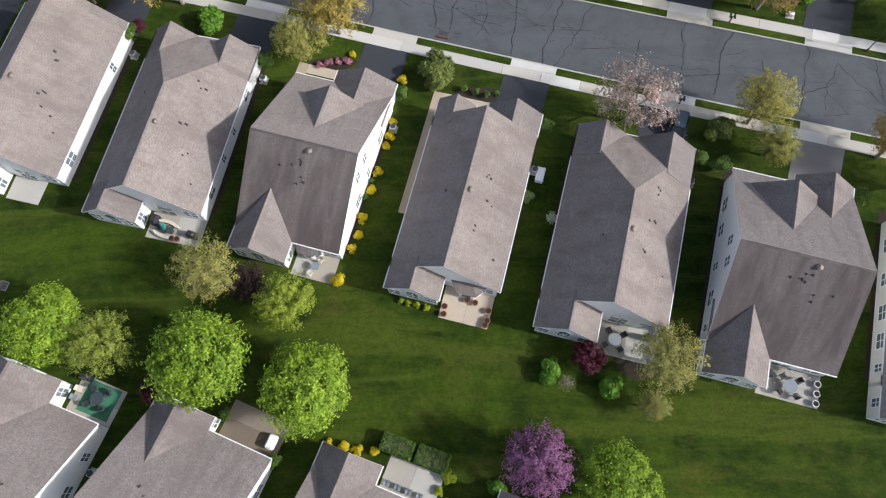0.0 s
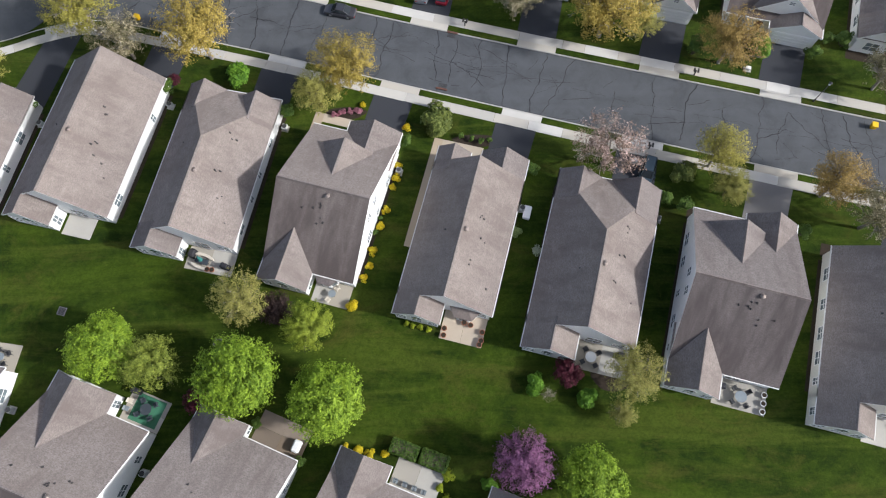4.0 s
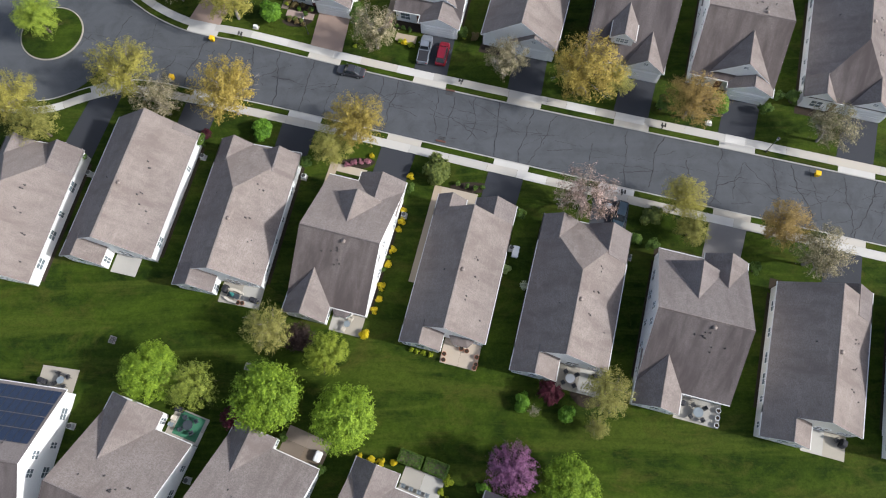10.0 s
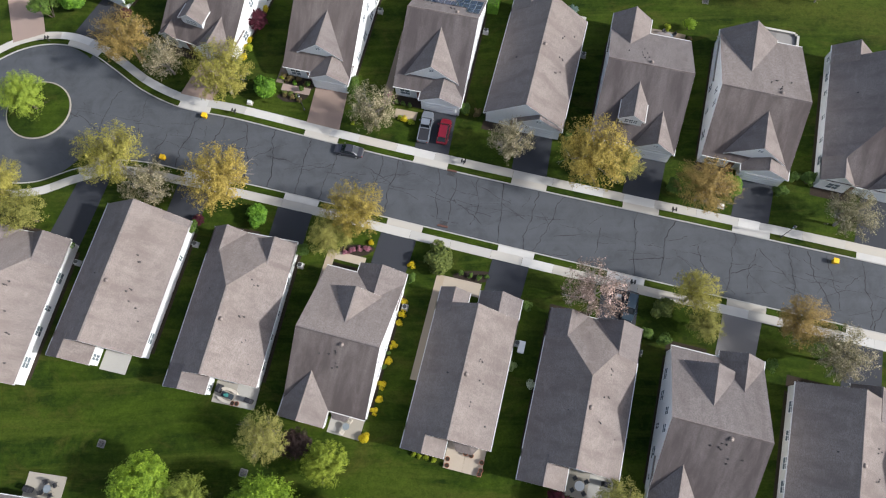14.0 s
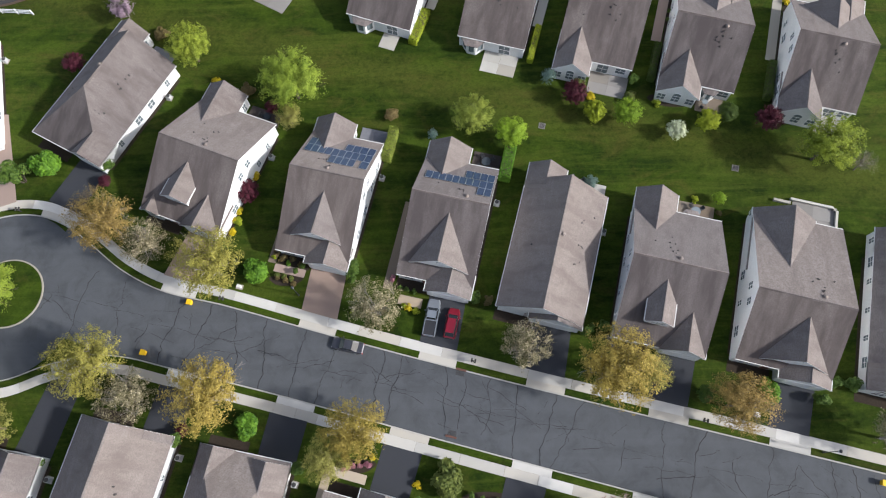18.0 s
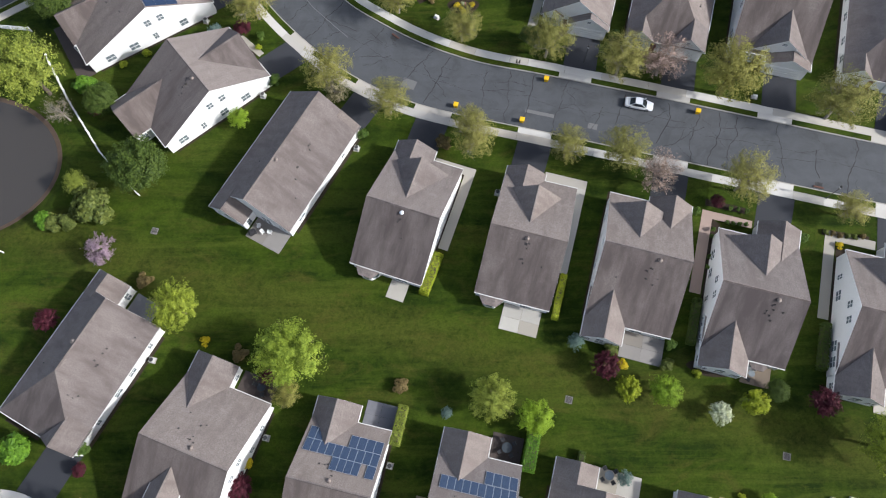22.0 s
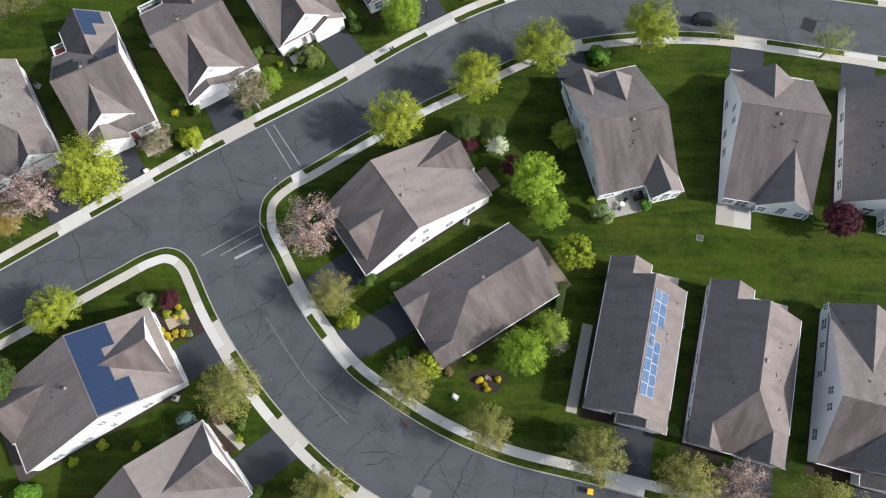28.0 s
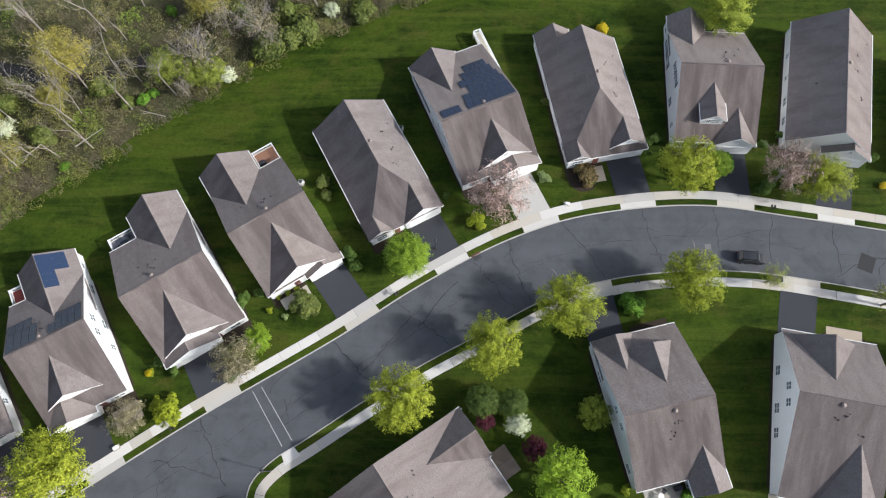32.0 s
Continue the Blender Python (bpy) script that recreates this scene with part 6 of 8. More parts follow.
for x, y, a, length in ((-54.5, 270.5, 160, 4.5), (-47.0, 275.5, 120, 3.6), (-64.0, 266.0, 40, 5.0), (-36.0, 287.0, 150, 4.0)):
    root = thing("fallen_log", pose(x, y, 0.3, 0, 6, a), "bleached fallen branch lying in the brush", "fallen branch", "fallen branches")
    bm = bmesh.new()
    tube(bm, (-length / 2, 0, 0), (length / 2, 0.3, 0.15), 0.11, 0.05, 8)
    part("stem", bm, LOG, root)
    bm = bmesh.new()
    tube(bm, (0.2, 0.1, 0.05), (length * 0.4, 1.1, 0.5), 0.05, 0.02, 6)
    part("limb", bm, LOG, root)

# ---- patios, decks and garden furniture ----
GREEN_CARPET = plain("green_outdoor_carpet", (0.05, 0.17, 0.10), 0.95, 0, 0.15, 2.0)
TAN = concrete_material("tan_stamped_concrete", (0.44, 0.37, 0.29), 0.12)
DECK = plain("stained_deck_board", (0.23, 0.12, 0.075), 0.7, 0, 0.25)
DARK_DECK = plain("dark_deck_board", (0.07, 0.055, 0.05), 0.75, 0, 0.25)
GREY_DECK = plain("grey_deck_board", (0.16, 0.16, 0.175), 0.7, 0, 0.2)
RED_DECK = plain("red_deck_board", (0.26, 0.06, 0.045), 0.7, 0, 0.25)
DARK_METAL = plain("dark_garden_metal", (0.065, 0.065, 0.068), 0.45, 0.5, 0.2)
COVER = plain("black_grill_cover", (0.025, 0.025, 0.03), 0.7, 0, 0.2)
WHITE_PLASTIC = plain("white_plastic", (0.74, 0.74, 0.73), 0.4, 0, 0.05)
GREY_TOP = plain("grey_table_top", (0.20, 0.23, 0.25), 0.25, 0, 0.2)
CUSHION = plain("pale_cushion", (0.55, 0.50, 0.42), 0.9, 0, 0.1)
TEAL = plain("teal_canvas", (0.03, 0.16, 0.15), 0.85, 0, 0.15)
NAVY = plain("dark_canvas", (0.04, 0.05, 0.06), 0.85, 0, 0.15)
TERRACOTTA = plain("terracotta", (0.28, 0.11, 0.06), 0.8, 0, 0.2)


def child(ob, name, bm, material, label=""):
    return part(name, bm, material, ob, label)


def flat(name, h, x0, x1, y0, y1, z, material, label, category):
    """A slab on the ground in a house's own axes."""
    bm = bmesh.new()
    prism(bm, [h.at(a, b)[:2] for a, b in ((x0, y0), (x1, y0), (x1, y1), (x0, y1))], -0.1, z)
    return tagged(link_mesh(name, bm, material), label, category, kind="structure")


def patio(key, x0, x1, deep, material=PATIO, label="pale concrete patio slab behind the house"):
    h = H[key]
    nx = max(1, round((x1 - x0) / 2.6))
    root = thing("patio", Matrix.Identity(4), label, "patio", kind="structure")
    y0 = h.l - 0.25
    for i in range(nx):
        for j in range(max(1, round(deep / 2.2))):
            n = max(1, round(deep / 2.2))
            a, b = x0 + (x1 - x0) * i / nx, x0 + (x1 - x0) * (i + 1) / nx - 0.02
            c, d = y0 + (deep + 0.25) * j / n, y0 + (deep + 0.25) * (j + 1) / n - 0.02
            bm = bmesh.new()
            prism(bm, [h.at(p, q)[:2] for p, q in ((a, c), (b, c), (b, d), (a, d))], -0.1, 0.16 + 0.003 * ((i + j) % 2))
            link_mesh("slab", bm, material, root)
    return h


def deck(key, x0, x1, y0, y1, z, material, label, rails=True):
    """A timber deck of single boards with white rails on its open sides."""
    h = H[key]
    root = thing("deck", h.m, label, "deck")
    n = max(4, round((y1 - y0) / 0.3))
    for i in range(n):
        a, b = y0 + (y1 - y0) * i / n, y0 + (y1 - y0) * (i + 1) / n - 0.02
        bm = a_box(x0, x1, a, b, z - 0.08, z)
        for v in bm.verts:
            v.co = h.p(*v.co)
        child(root, "board", bm, material)
    for x in (x0 + 0.1, x1 - 0.1):
        for y in (y0 + 0.1, y1 - 0.1):
            bm = a_box(x - 0.07, x + 0.07, y - 0.07, y + 0.07, -0.05, z + (1.0 if rails else -0.09))
            for v in bm.verts:
                v.co = h.p(*v.co)
            child(root, "post", bm, TRIM)
    if rails:
        for a, b in (((x0 + 0.1, y1 - 0.1), (x1 - 0.1, y1 - 0.1)), ((x1 - 0.1, y0 + 0.1), (x1 - 0.1, y1 - 0.1)), ((x0 + 0.1, y0 + 0.1), (x0 + 0.1, y1 - 0.1))):
            for zz, r in ((z + 0.95, 0.07), (z + 0.15, 0.035)):
                bm = bmesh.new()
                tube(bm, (*a, zz), (*b, zz), r, r, 4)
                for v in bm.verts:
                    v.co = h.p(*v.co)
                child(root, "rail", bm, TRIM)
            k = int(math.dist(a, b) / 0.16)
            bm = bmesh.new()
            for i in range(1, k):
                t = i / k
                x, y = a[0] + (b[0] - a[0]) * t, a[1] + (b[1] - a[1]) * t
                box(bm, x - 0.02, x + 0.02, y - 0.02, y + 0.02, z + 0.15, z + 0.95)
            for v in bm.verts:
                v.co = h.p(*v.co)
            tagged(child(root, "baluster_row", bm, TRIM), kind="stuff")


def round_table(p, r, top, words, z=0.16):
    root = thing("garden_table", Matrix.Translation((*p, z)), words, "table")
    bm = bmesh.new()
    tube(bm, (0, 0, 0.70), (0, 0, 0.74), r, r, 24)
    child(root, "tabletop", bm, top)
    for a in (0.8, 2.37, 3.94, 5.5):
        bm = bmesh.new()
        tube(bm, (r * 0.7 * math.cos(a), r * 0.7 * math.sin(a), 0), (r * 0.5 * math.cos(a), r * 0.5 * math.sin(a), 0.7), 0.025, 0.025, 6)
        child(root, "leg", bm, DARK_METAL)


def garden_chair(p, ang, material=DARK_METAL, words="dark metal garden chair on the patio", z=0.16):
    root = thing("garden_chair", pose(*p, z, 0, 0, ang), words, "chair", "patio chairs")
    child(root, "seat", a_box(-0.26, 0.26, -0.26, 0.26, 0.40, 0.47, 0.02), material)
    bm = a_box(-0.26, 0.26, 0.22, 0.29, 0.47, 0.95, 0.02)
    child(root, "backrest", bm, material)
    for x in (-0.23, 0.23):
        child(root, "armrest", a_box(x - 0.03, x + 0.03, -0.24, 0.24, 0.62, 0.66), material)
        for y in (-0.23, 0.23):
            child(root, "leg", a_box(x - 0.02, x + 0.02, y - 0.02, y + 0.02, 0, 0.62), material)


def table_set(key, x, y, r=0.65, top=GREY_TOP, words="round glass-topped garden table on a patio", chairs=4, seat=DARK_METAL, z=0.16):
    h = H[key]
    p = h.at(x, y)
    round_table((p.x, p.y), r, top, words, z)
    for i in range(chairs):
        a = 2 * math.pi * (i + 0.3) / chairs
        garden_chair((p.x + (r + 0.42) * math.cos(a), p.y + (r + 0.42) * math.sin(a)), math.degrees(a) - 90, seat, "dark garden chair drawn up to a round table", z)


def grill(key, x, y, ang=0, z=0.16):
    h = H[key]
    p = h.at(x, y)
    root = thing("grill", pose(p.x, p.y, z, 0, 0, ang), "barbecue grill under a black cover", "grill")
    bm = bmesh.new()
    for a, b, c, d in ((0.55, 0.32, 0.0, 0.85), (0.38, 0.30, 0.85, 1.12)):
        box(bm, -a, a, -b, b, c, d, 0.06)
    child(root, "cover", bm, COVER)
    child(root, "wheel", a_box(-0.5, -0.42, -0.34, -0.22, 0, 0.14), DARK_METAL)


def planter(key, x, y, kind="white", z=0.16):
    h = H[key]
    p = h.at(x, y)
    root = thing("planter", Matrix.Translation((p.x, p.y, z)), "round %s pot with soil on a patio" % ("white" if kind == "white" else "terracotta"), "planter", "plant pots")
    bm = bmesh.new()
    tube(bm, (0, 0, 0), (0, 0, 0.42), 0.19, 0.30, 14)
    tube(bm, (0, 0, 0.38), (0, 0, 0.44), 0.33, 0.33, 14)
    child(root, "pot", bm, WHITE_PLASTIC if kind == "white" else TERRACOTTA)
    bm = bmesh.new()
    tube(bm, (0, 0, 0.40), (0, 0, 0.455), 0.26, 0.26, 14)
    child(root, "soil", bm, MULCH)


def lounge_set(key, x, y, z=0.16):
    """A tilted umbrella lying folded over a dark table with pale seats round it."""
    h = H[key]
    p = h.at(x, y)
    root = thing("garden_sofa", pose(p.x, p.y, z, 0, 0, -20), "curved pale cushioned garden seat round a dark table", "sofa")
    for s in (-1, 1):
        bm = bmesh.new()
        ring = [(1.25 * math.cos(a), s * (0.55 + 0.45 * math.sin(a))) for a in np.linspace(0, math.pi, 9)] + [(0.75 * math.cos(a), s * (0.5 + 0.15 * math.sin(a))) for a in np.linspace(math.pi, 0, 9)]
        prism(bm, ring, 0.1, 0.45)
        child(root, "seat", bm, CUSHION)
    child(root, "tabletop", a_box(-0.85, 0.85, -0.36, 0.36, 0.5, 0.56, 0.02), NAVY)
    for a in (-0.7, 0.7):
        child(root, "leg", a_box(a - 0.05, a + 0.05, -0.2, 0.2, 0.0, 0.5), DARK_METAL)
    u = thing("umbrella", pose(p.x, p.y, z, 0, 0, -20), "folded teal garden umbrella over a table", "umbrella")
    bm = bmesh.new()
    tube(bm, (0, 0, 0), (0, 0, 2.3), 0.03, 0.03, 8)
    child(u, "pole", bm, DARK_METAL)
    bm = bmesh.new()
    tube(bm, (0, 0, 1.0), (0.1, 0.0, 2.3), 0.30, 0.06, 10)
    child(u, "canopy", bm, TEAL)


patio("s1", -0.1, 3.7, 2.6)
patio("s2", -0.2, 5.8, 2.8)
lounge_set("s2", 1.9, 11.9)
grill("s2", 4.9, 12.0, -20)
planter("s2", 3.4, 12.7, "clay")
planter("s2", 2.8, 12.75, "clay")
grill("s2", 0.5, 11.2, 70)
patio("s3", 0.7, 5.2, 2.6, label="pale concrete patio with a small table")
table_set("s3", 3.1, 10.7, 0.45, GREY_TOP, "small glass-topped garden table on a patio", 2, CUSHION)
patio("s4", 0.1, 5.2, 3.3, TAN, "tan stamped-concrete patio with pots round it")
for a, b in ((0.6, 11.6), (2.6, 9.6), (3.4, 9.7), (4.9, 10.2), (5.0, 11.2), (4.9, 11.7), (0.5, 10.8)):
    planter("s4", a, b, "clay")
patio("s5", 0.0, 6.2, 3.2, label="weathered concrete patio with a round table")
table_set("s5", 1.9, 11.5, 0.62, WHITE_PLASTIC, "round white garden table on a patio")
grill("s5", 5.2, 10.5, -14)
patio("s6", 0.0, 5.9, 2.9, label="pale concrete patio with three white planters")
table_set("s6", 2.9, 10.9)
grill("s6", 0.6, 10.2, -14)
for b in (10.0, 10.95, 11.9):
    planter("s6", 5.5, b)
patio("s7", 0.1, 5.6, 3.0)
grill("s7", 5.0, 9.8, 60)
garden_chair(H["s7"].at(4.2, 9.6)[:2], 30)
patio("b0", 0.2, 5.4, 2.9, PATIO, "pale concrete patio with loungers behind the house")
table_set("b0", 3.6, 11.0, 0.5)
grill("b0", 1.0, 10.6, -20)
patio("b1", 1.3, 6.2, 3.4, label="pale patio with a green outdoor carpet")
flat("carpet", H["b1"], 2.2, 5.7, 9.9, 13.0, 0.172, GREEN_CARPET, "green outdoor carpet on a patio", "carpet")
table_set("b1", 4.0, 11.6, 0.66, NAVY, "round dark garden table on a green carpet", 4, NAVY, 0.175)
grill("b1", 1.9, 13.0, -20)
garden_chair(H["b1"].at(1.8, 11.8)[:2], 70, CUSHION, "pale garden chair beside the house wall")
garden_chair(H["b1"].at(1.8, 10.9)[:2], 70, GREY_TOP, "grey garden chair beside the house wall")
patio("b2", -0.2, 5.9, 3.4, BRICK, "brown brick-paved patio behind the house")
cover = thing("covered_chair", pose(*H["b2"].at(5.0, 11.0)[:2], 0.16, 0, 0, -22), "garden chair under a white cover", "chair")
child(cover, "cover", a_box(-0.45, 0.45, -0.7, 0.7, 0.0, 0.85, 0.16), WHITE_PLASTIC)
patio("b3", 0.2, 5.6, 3.0)
for i in range(4):
    garden_chair(H["b3"].at(0.8 + i * 1.1, 10.3)[:2], -20, GREY_TOP, "grey garden chair in a row along the wall")
patio("n1", -0.8, 3.4, 2.6, GREY_DECK, "grey patio behind the house")
patio("n2", 0.1, 5.4, 2.9, DARK_DECK, "dark paved patio behind the house")
table_set("n2", 3.4, 11.2, 0.6, NAVY, "round dark table on a shaded patio", 3)
patio("n3", 0.9, 5.2, 3.4, GREY_DECK, "grey-blue patio behind the house")
patio("n4", 1.1, 5.3, 3.6, DARK_DECK, "dark brown patio behind the house")
table_set("n4", 3.2, 11.2, 0.7, NAVY, "round dark table on a shaded patio")
patio("n5", -0.3, 5.8, 3.0)
table_set("n5", 1.4, 12.0, 0.6, GREY_TOP, "round grey garden table on a patio")
patio("n6", 0.0, 5.8, 3.2, BRICK, "reddish brick patio behind the house")
table_set("n6", 3.0, 11.6, 0.7, GREY_TOP, "round grey table on a brick patio")
patio("n7", 0.2, 6.2, 4.2, OLD_PATIO, "wide grey-tan patio with a low planted wall round it")
for a, b, c, d in ((-0.2, 5.9, 15.0, 15.35), (5.9, 6.3, 14.7, 15.1), (6.25, 6.6, 11.2, 14.8), (-2.6, -0.2, 14.3, 14.7)):
    flat("low_wall", H["n7"], a, b, c, d, 0.55, PATIO, "low pale stone wall round a patio", "low wall")
patio("m2", -0.2, 5.8, 3.2, OLD_PATIO, label="shaded concrete patio with garden chairs")
for i in range(3):
    garden_chair(H["m2"].at(0.9 + i * 1.0, 10.9 + 0.5 * (i % 2))[:2], 40 * i, WHITE_PLASTIC, "white garden chair on a shaded patio")
grill("m2", 0.6, 12.2, 30)
patio("m3", -3.4, -0.7, 2.6)
patio("m4", -4.6, 0.9, 3.6)
patio("m5", 0.0, 6.0, 3.6, OLD_PATIO, label="weathered grey concrete patio behind the house")
patio("m6", 1.0, 5.0, 2.6, BRICK, "brown paved patio behind the house")
table_set("m6", 2.2, 10.2, 0.45, GREY_TOP, "small round table on a brown patio", 2)
patio("q2", -5.9, 2.6, 3.0, BRICK, "brown brick patio behind the house")
patio("q3", 0.5, 5.0, 2.6)
patio("q4", 0.2, 5.6, 2.6)
patio("q1", 1.0, 5.0, 2.8, BRICK, "brown shaded patio behind the house")
patio("r1", -0.6, 4.6, 3.0)
table_set("r1", 2.6, 11.4, 0.4, WHITE_PLASTIC, "small white table on a patio", 2)
grill("r1", 0.0, 10.9, 20)
patio("r2", 1.2, 6.4, 3.2)
patio("m7", 1.0, 5.4, 3.0)
patio("m0", -5.8, 6.2, 2.7, DARK_DECK, "dark brown paved patio along the back of the house")
deck("t1", 3.1, 5.4, 9.5, 12.4, 0.9, RED_DECK, "red-stained timber deck with a rail")
deck("t2", 2.1, 6.0, 9.6, 12.0, 1.0, GREY_DECK, "grey timber deck with white rails")
table_set("t2", 4.0, 10.8, 0.6, NAVY, "round dark table on a deck", 2, DARK_METAL, 1.0)
deck("t3", 2.4, 5.9, 9.2, 12.6, 1.2, DECK, "brown timber deck with white rails")
grill("t3", 3.1, 10.4, 30, 1.2)
deck("t5", 6.15, 7.5, 5.5, 14.2, 1.0, CUSHION, "pale timber deck with white rails")
deck("t4", -6.0, -3.2, 10.0, 11.6, 0.9, DARK_DECK, "small dark deck behind the house", False)
deck("n0", -3, 3, 10.0, 12.5, 0.6, GREY_DECK, "grey timber deck behind the house")

# front walks
for key, a, b, c, d, mat, words in (
    ("s4", -6.9, -5.75, 2.0, -13.2, TAN, "tan concrete walk along the house"), ("s4", -5.75, -0.4, -11.2, -13.2, TAN, "tan concrete walk to the front door"),
    ("m3", -7.0, -5.5, -9.9, 2.6, PATIO, "concrete walk along the house"), ("m3", -7.0, -0.5, -9.9, -11.3, PATIO, "concrete walk to the front door"),
    ("m4", -6.9, -5.4, -11.0, 2.9, PATIO, "concrete walk along the house"), ("m4", -6.9, -0.4, -11.0, -12.4, PATIO, "concrete walk to the front door"),
    ("m6", -7.6, -6.0, -12.6, 0.6, PAVER_DRIVE, "pink paver walk along the house"), ("m6", -6.0, -0.2, -11.4, -12.6, PAVER_DRIVE, "pink paver walk to the front door"),
    ("m7", -7.4, -5.9, -12.8, 0.8, PATIO, "concrete walk along the house"), ("m7", -5.9, -0.2, -11.4, -12.8, PATIO, "concrete walk to the front door"),
    ("q3", -7.4, -5.9, -10.5, 2.2, PATIO, "concrete walk along the house"), ("n4", -7.2, -5.9, -11.0, 2.6, BRICK, "brown paved walk along the house"),
    ("n3", -6.8, -5.6, -11.0, 0.0, BRICK, "brown paved walk along the house"), ("n3", -5.6, -1.0, -11.0, -12.2, PAVER_DRIVE, "pinkish paver walk to the front door"),
    ("s3", -6.9, -5.7, -12.4, -6.0, TAN, "tan paved walk along the house"), ("s3", -5.7, -1.2, -11.2, -12.4, TAN, "tan paved walk to the front door"),
    ("r2", -6.0, -1.0, -11.5, -13.4, TAN, "tan walk to the front door"), ("t1", -5.4, -1.6, -10.6, -13.0, TAN, "tan stamped walk to the front door"),
    ("n4", -4.6, -1.2, -11.4, -12.8, TAN, "tan walk to the front door"), ("m0", -4.4, -2.6, -11.8, -15.0, TAN, "winding tan walk to the front door"),
    ("t6", -2.6, -0.4, -10.4, -13.0, TAN, "tan walk to the front door"), ("t3", -5.0, -0.6, -9.6, -11.4, PATIO, "concrete walk to the front door"),
):
    flat("walkway", H[key], a, b, min(c, d), max(c, d), 0.135, mat, words, "walkway")

for ring, z, mat, nm, words in (
    ([(-75.8, 124.8), (-69.9, 124.7), (-65.6, 109.8), (-70.6, 108.1)], 0.13, PAVER_DRIVE, "driveway", "broad pinkish paver driveway off the turning circle"),
    ([(-37.9, 180.9), (-36.9, 181.5), (-33.1, 178.0), (-33.8, 177.3)], 0.135, PATIO, "walkway", "pale concrete walk to the front door"),
):
    bm = bmesh.new()
    prism(bm, ring, -0.1, z)
    tagged(link_mesh(nm, bm, mat), words, nm, kind="structure")

# mulch beds along the walls
for key, h in H.items():
    if key[0] == "b":
        continue
    for a, b, c, d in ((-h.w - 0.12, -h.w + 0.4, -h.l * 0.9, h.l * 0.9), (h.w - 0.4, h.w + 0.2, -h.l * 0.9, h.l * 0.9), (-h.w, -0.6, -h.l - 1.3, -h.l + 0.4)):
        flat("flower_bed", h, a, b, c, d, 0.112, MULCH, "narrow bed of dark mulch along a house wall", "flower bed")
for x, y, r0, r1 in ((-19.5, 45.0, 1.7, 1.4), (19.3, 37.6, 2.4, 1.5), (14.2, 249.8 - 13, 2.0, 1.2), (13.6, 258.6, 2.4, 1.9), (35, 126, 4.5, 1.4), (-0.0, 186.7, 2.6, 1.7), (4.0, 67.8, 3.0, 0.9), (-13.0, 71.9, 2.6, 0.9), (-24.0, 97.3, 2.4, 0.9), (-42.5, 194.6, 2.4, 2.2)):
    bm = bmesh.new()
    prism(bm, [(x + r0 * math.cos(a) * (1 + 0.12 * math.sin(3 * a)), y + r1 * math.sin(a)) for a in (2 * math.pi * i / 22 for i in range(22))], -0.1, 0.118)
    tagged(link_mesh("flower_bed", bm, MULCH), "rounded bed of dark mulch in the lawn", "flower bed", kind="structure")

for ring in ([(36.0, 150.2), (42.0, 148.7), (42.2, 149.6), (36.2, 151.3)], [(52.5, 145.4), (59.0, 143.9), (59.4, 145.0), (52.7, 146.3)], [(34.5, 139.6), (35.4, 139.4), (37.8, 147.1), (36.7, 148.2)]):
    bm = bmesh.new()
    prism(bm, ring, -0.1, 0.12)
    tagged(link_mesh("flower_bed", bm, MULCH), "bed of dark mulch planted with low shrubs", "flower bed", kind="structure")


# ---- solar panels ----
def cell_material(name, c, line):
    n = Nodes(name, 0.18, 0.0, 0.6)
    v = n.coords("UV")
    s = n.t.nodes.new("ShaderNodeSeparateXYZ")
    n.link(v, s.inputs[0])
    e = [n.math("LESS_THAN", n.math("FRACT", n.math("MULTIPLY", s.outputs[i], k)), 0.05) for i, k in ((0, 6.0), (1, 10.0))]
    col = n.mix(n.noise(v, 2.0, 3), shade(c, 0.85), shade(c, 1.2))
    return n.done(n.mix(n.math("MULTIPLY", n.math("MAXIMUM", *e), 0.6), col, line))


CELL_BLUE = cell_material("blue_solar_cells", (0.055, 0.105, 0.20), (0.30, 0.36, 0.42))
CELL_SLATE = cell_material("slate_solar_cells", (0.030, 0.050, 0.095), (0.10, 0.13, 0.18))
CELL_DARK = cell_material("dark_solar_cells", (0.012, 0.020, 0.045), (0.05, 0.07, 0.10))
CELL_NAVY = cell_material("navy_solar_cells", (0.016, 0.030, 0.066), (0.022, 0.042, 0.085))
ALU = plain("aluminium_frame", (0.55, 0.57, 0.60), 0.35, 0.8, 0.05)


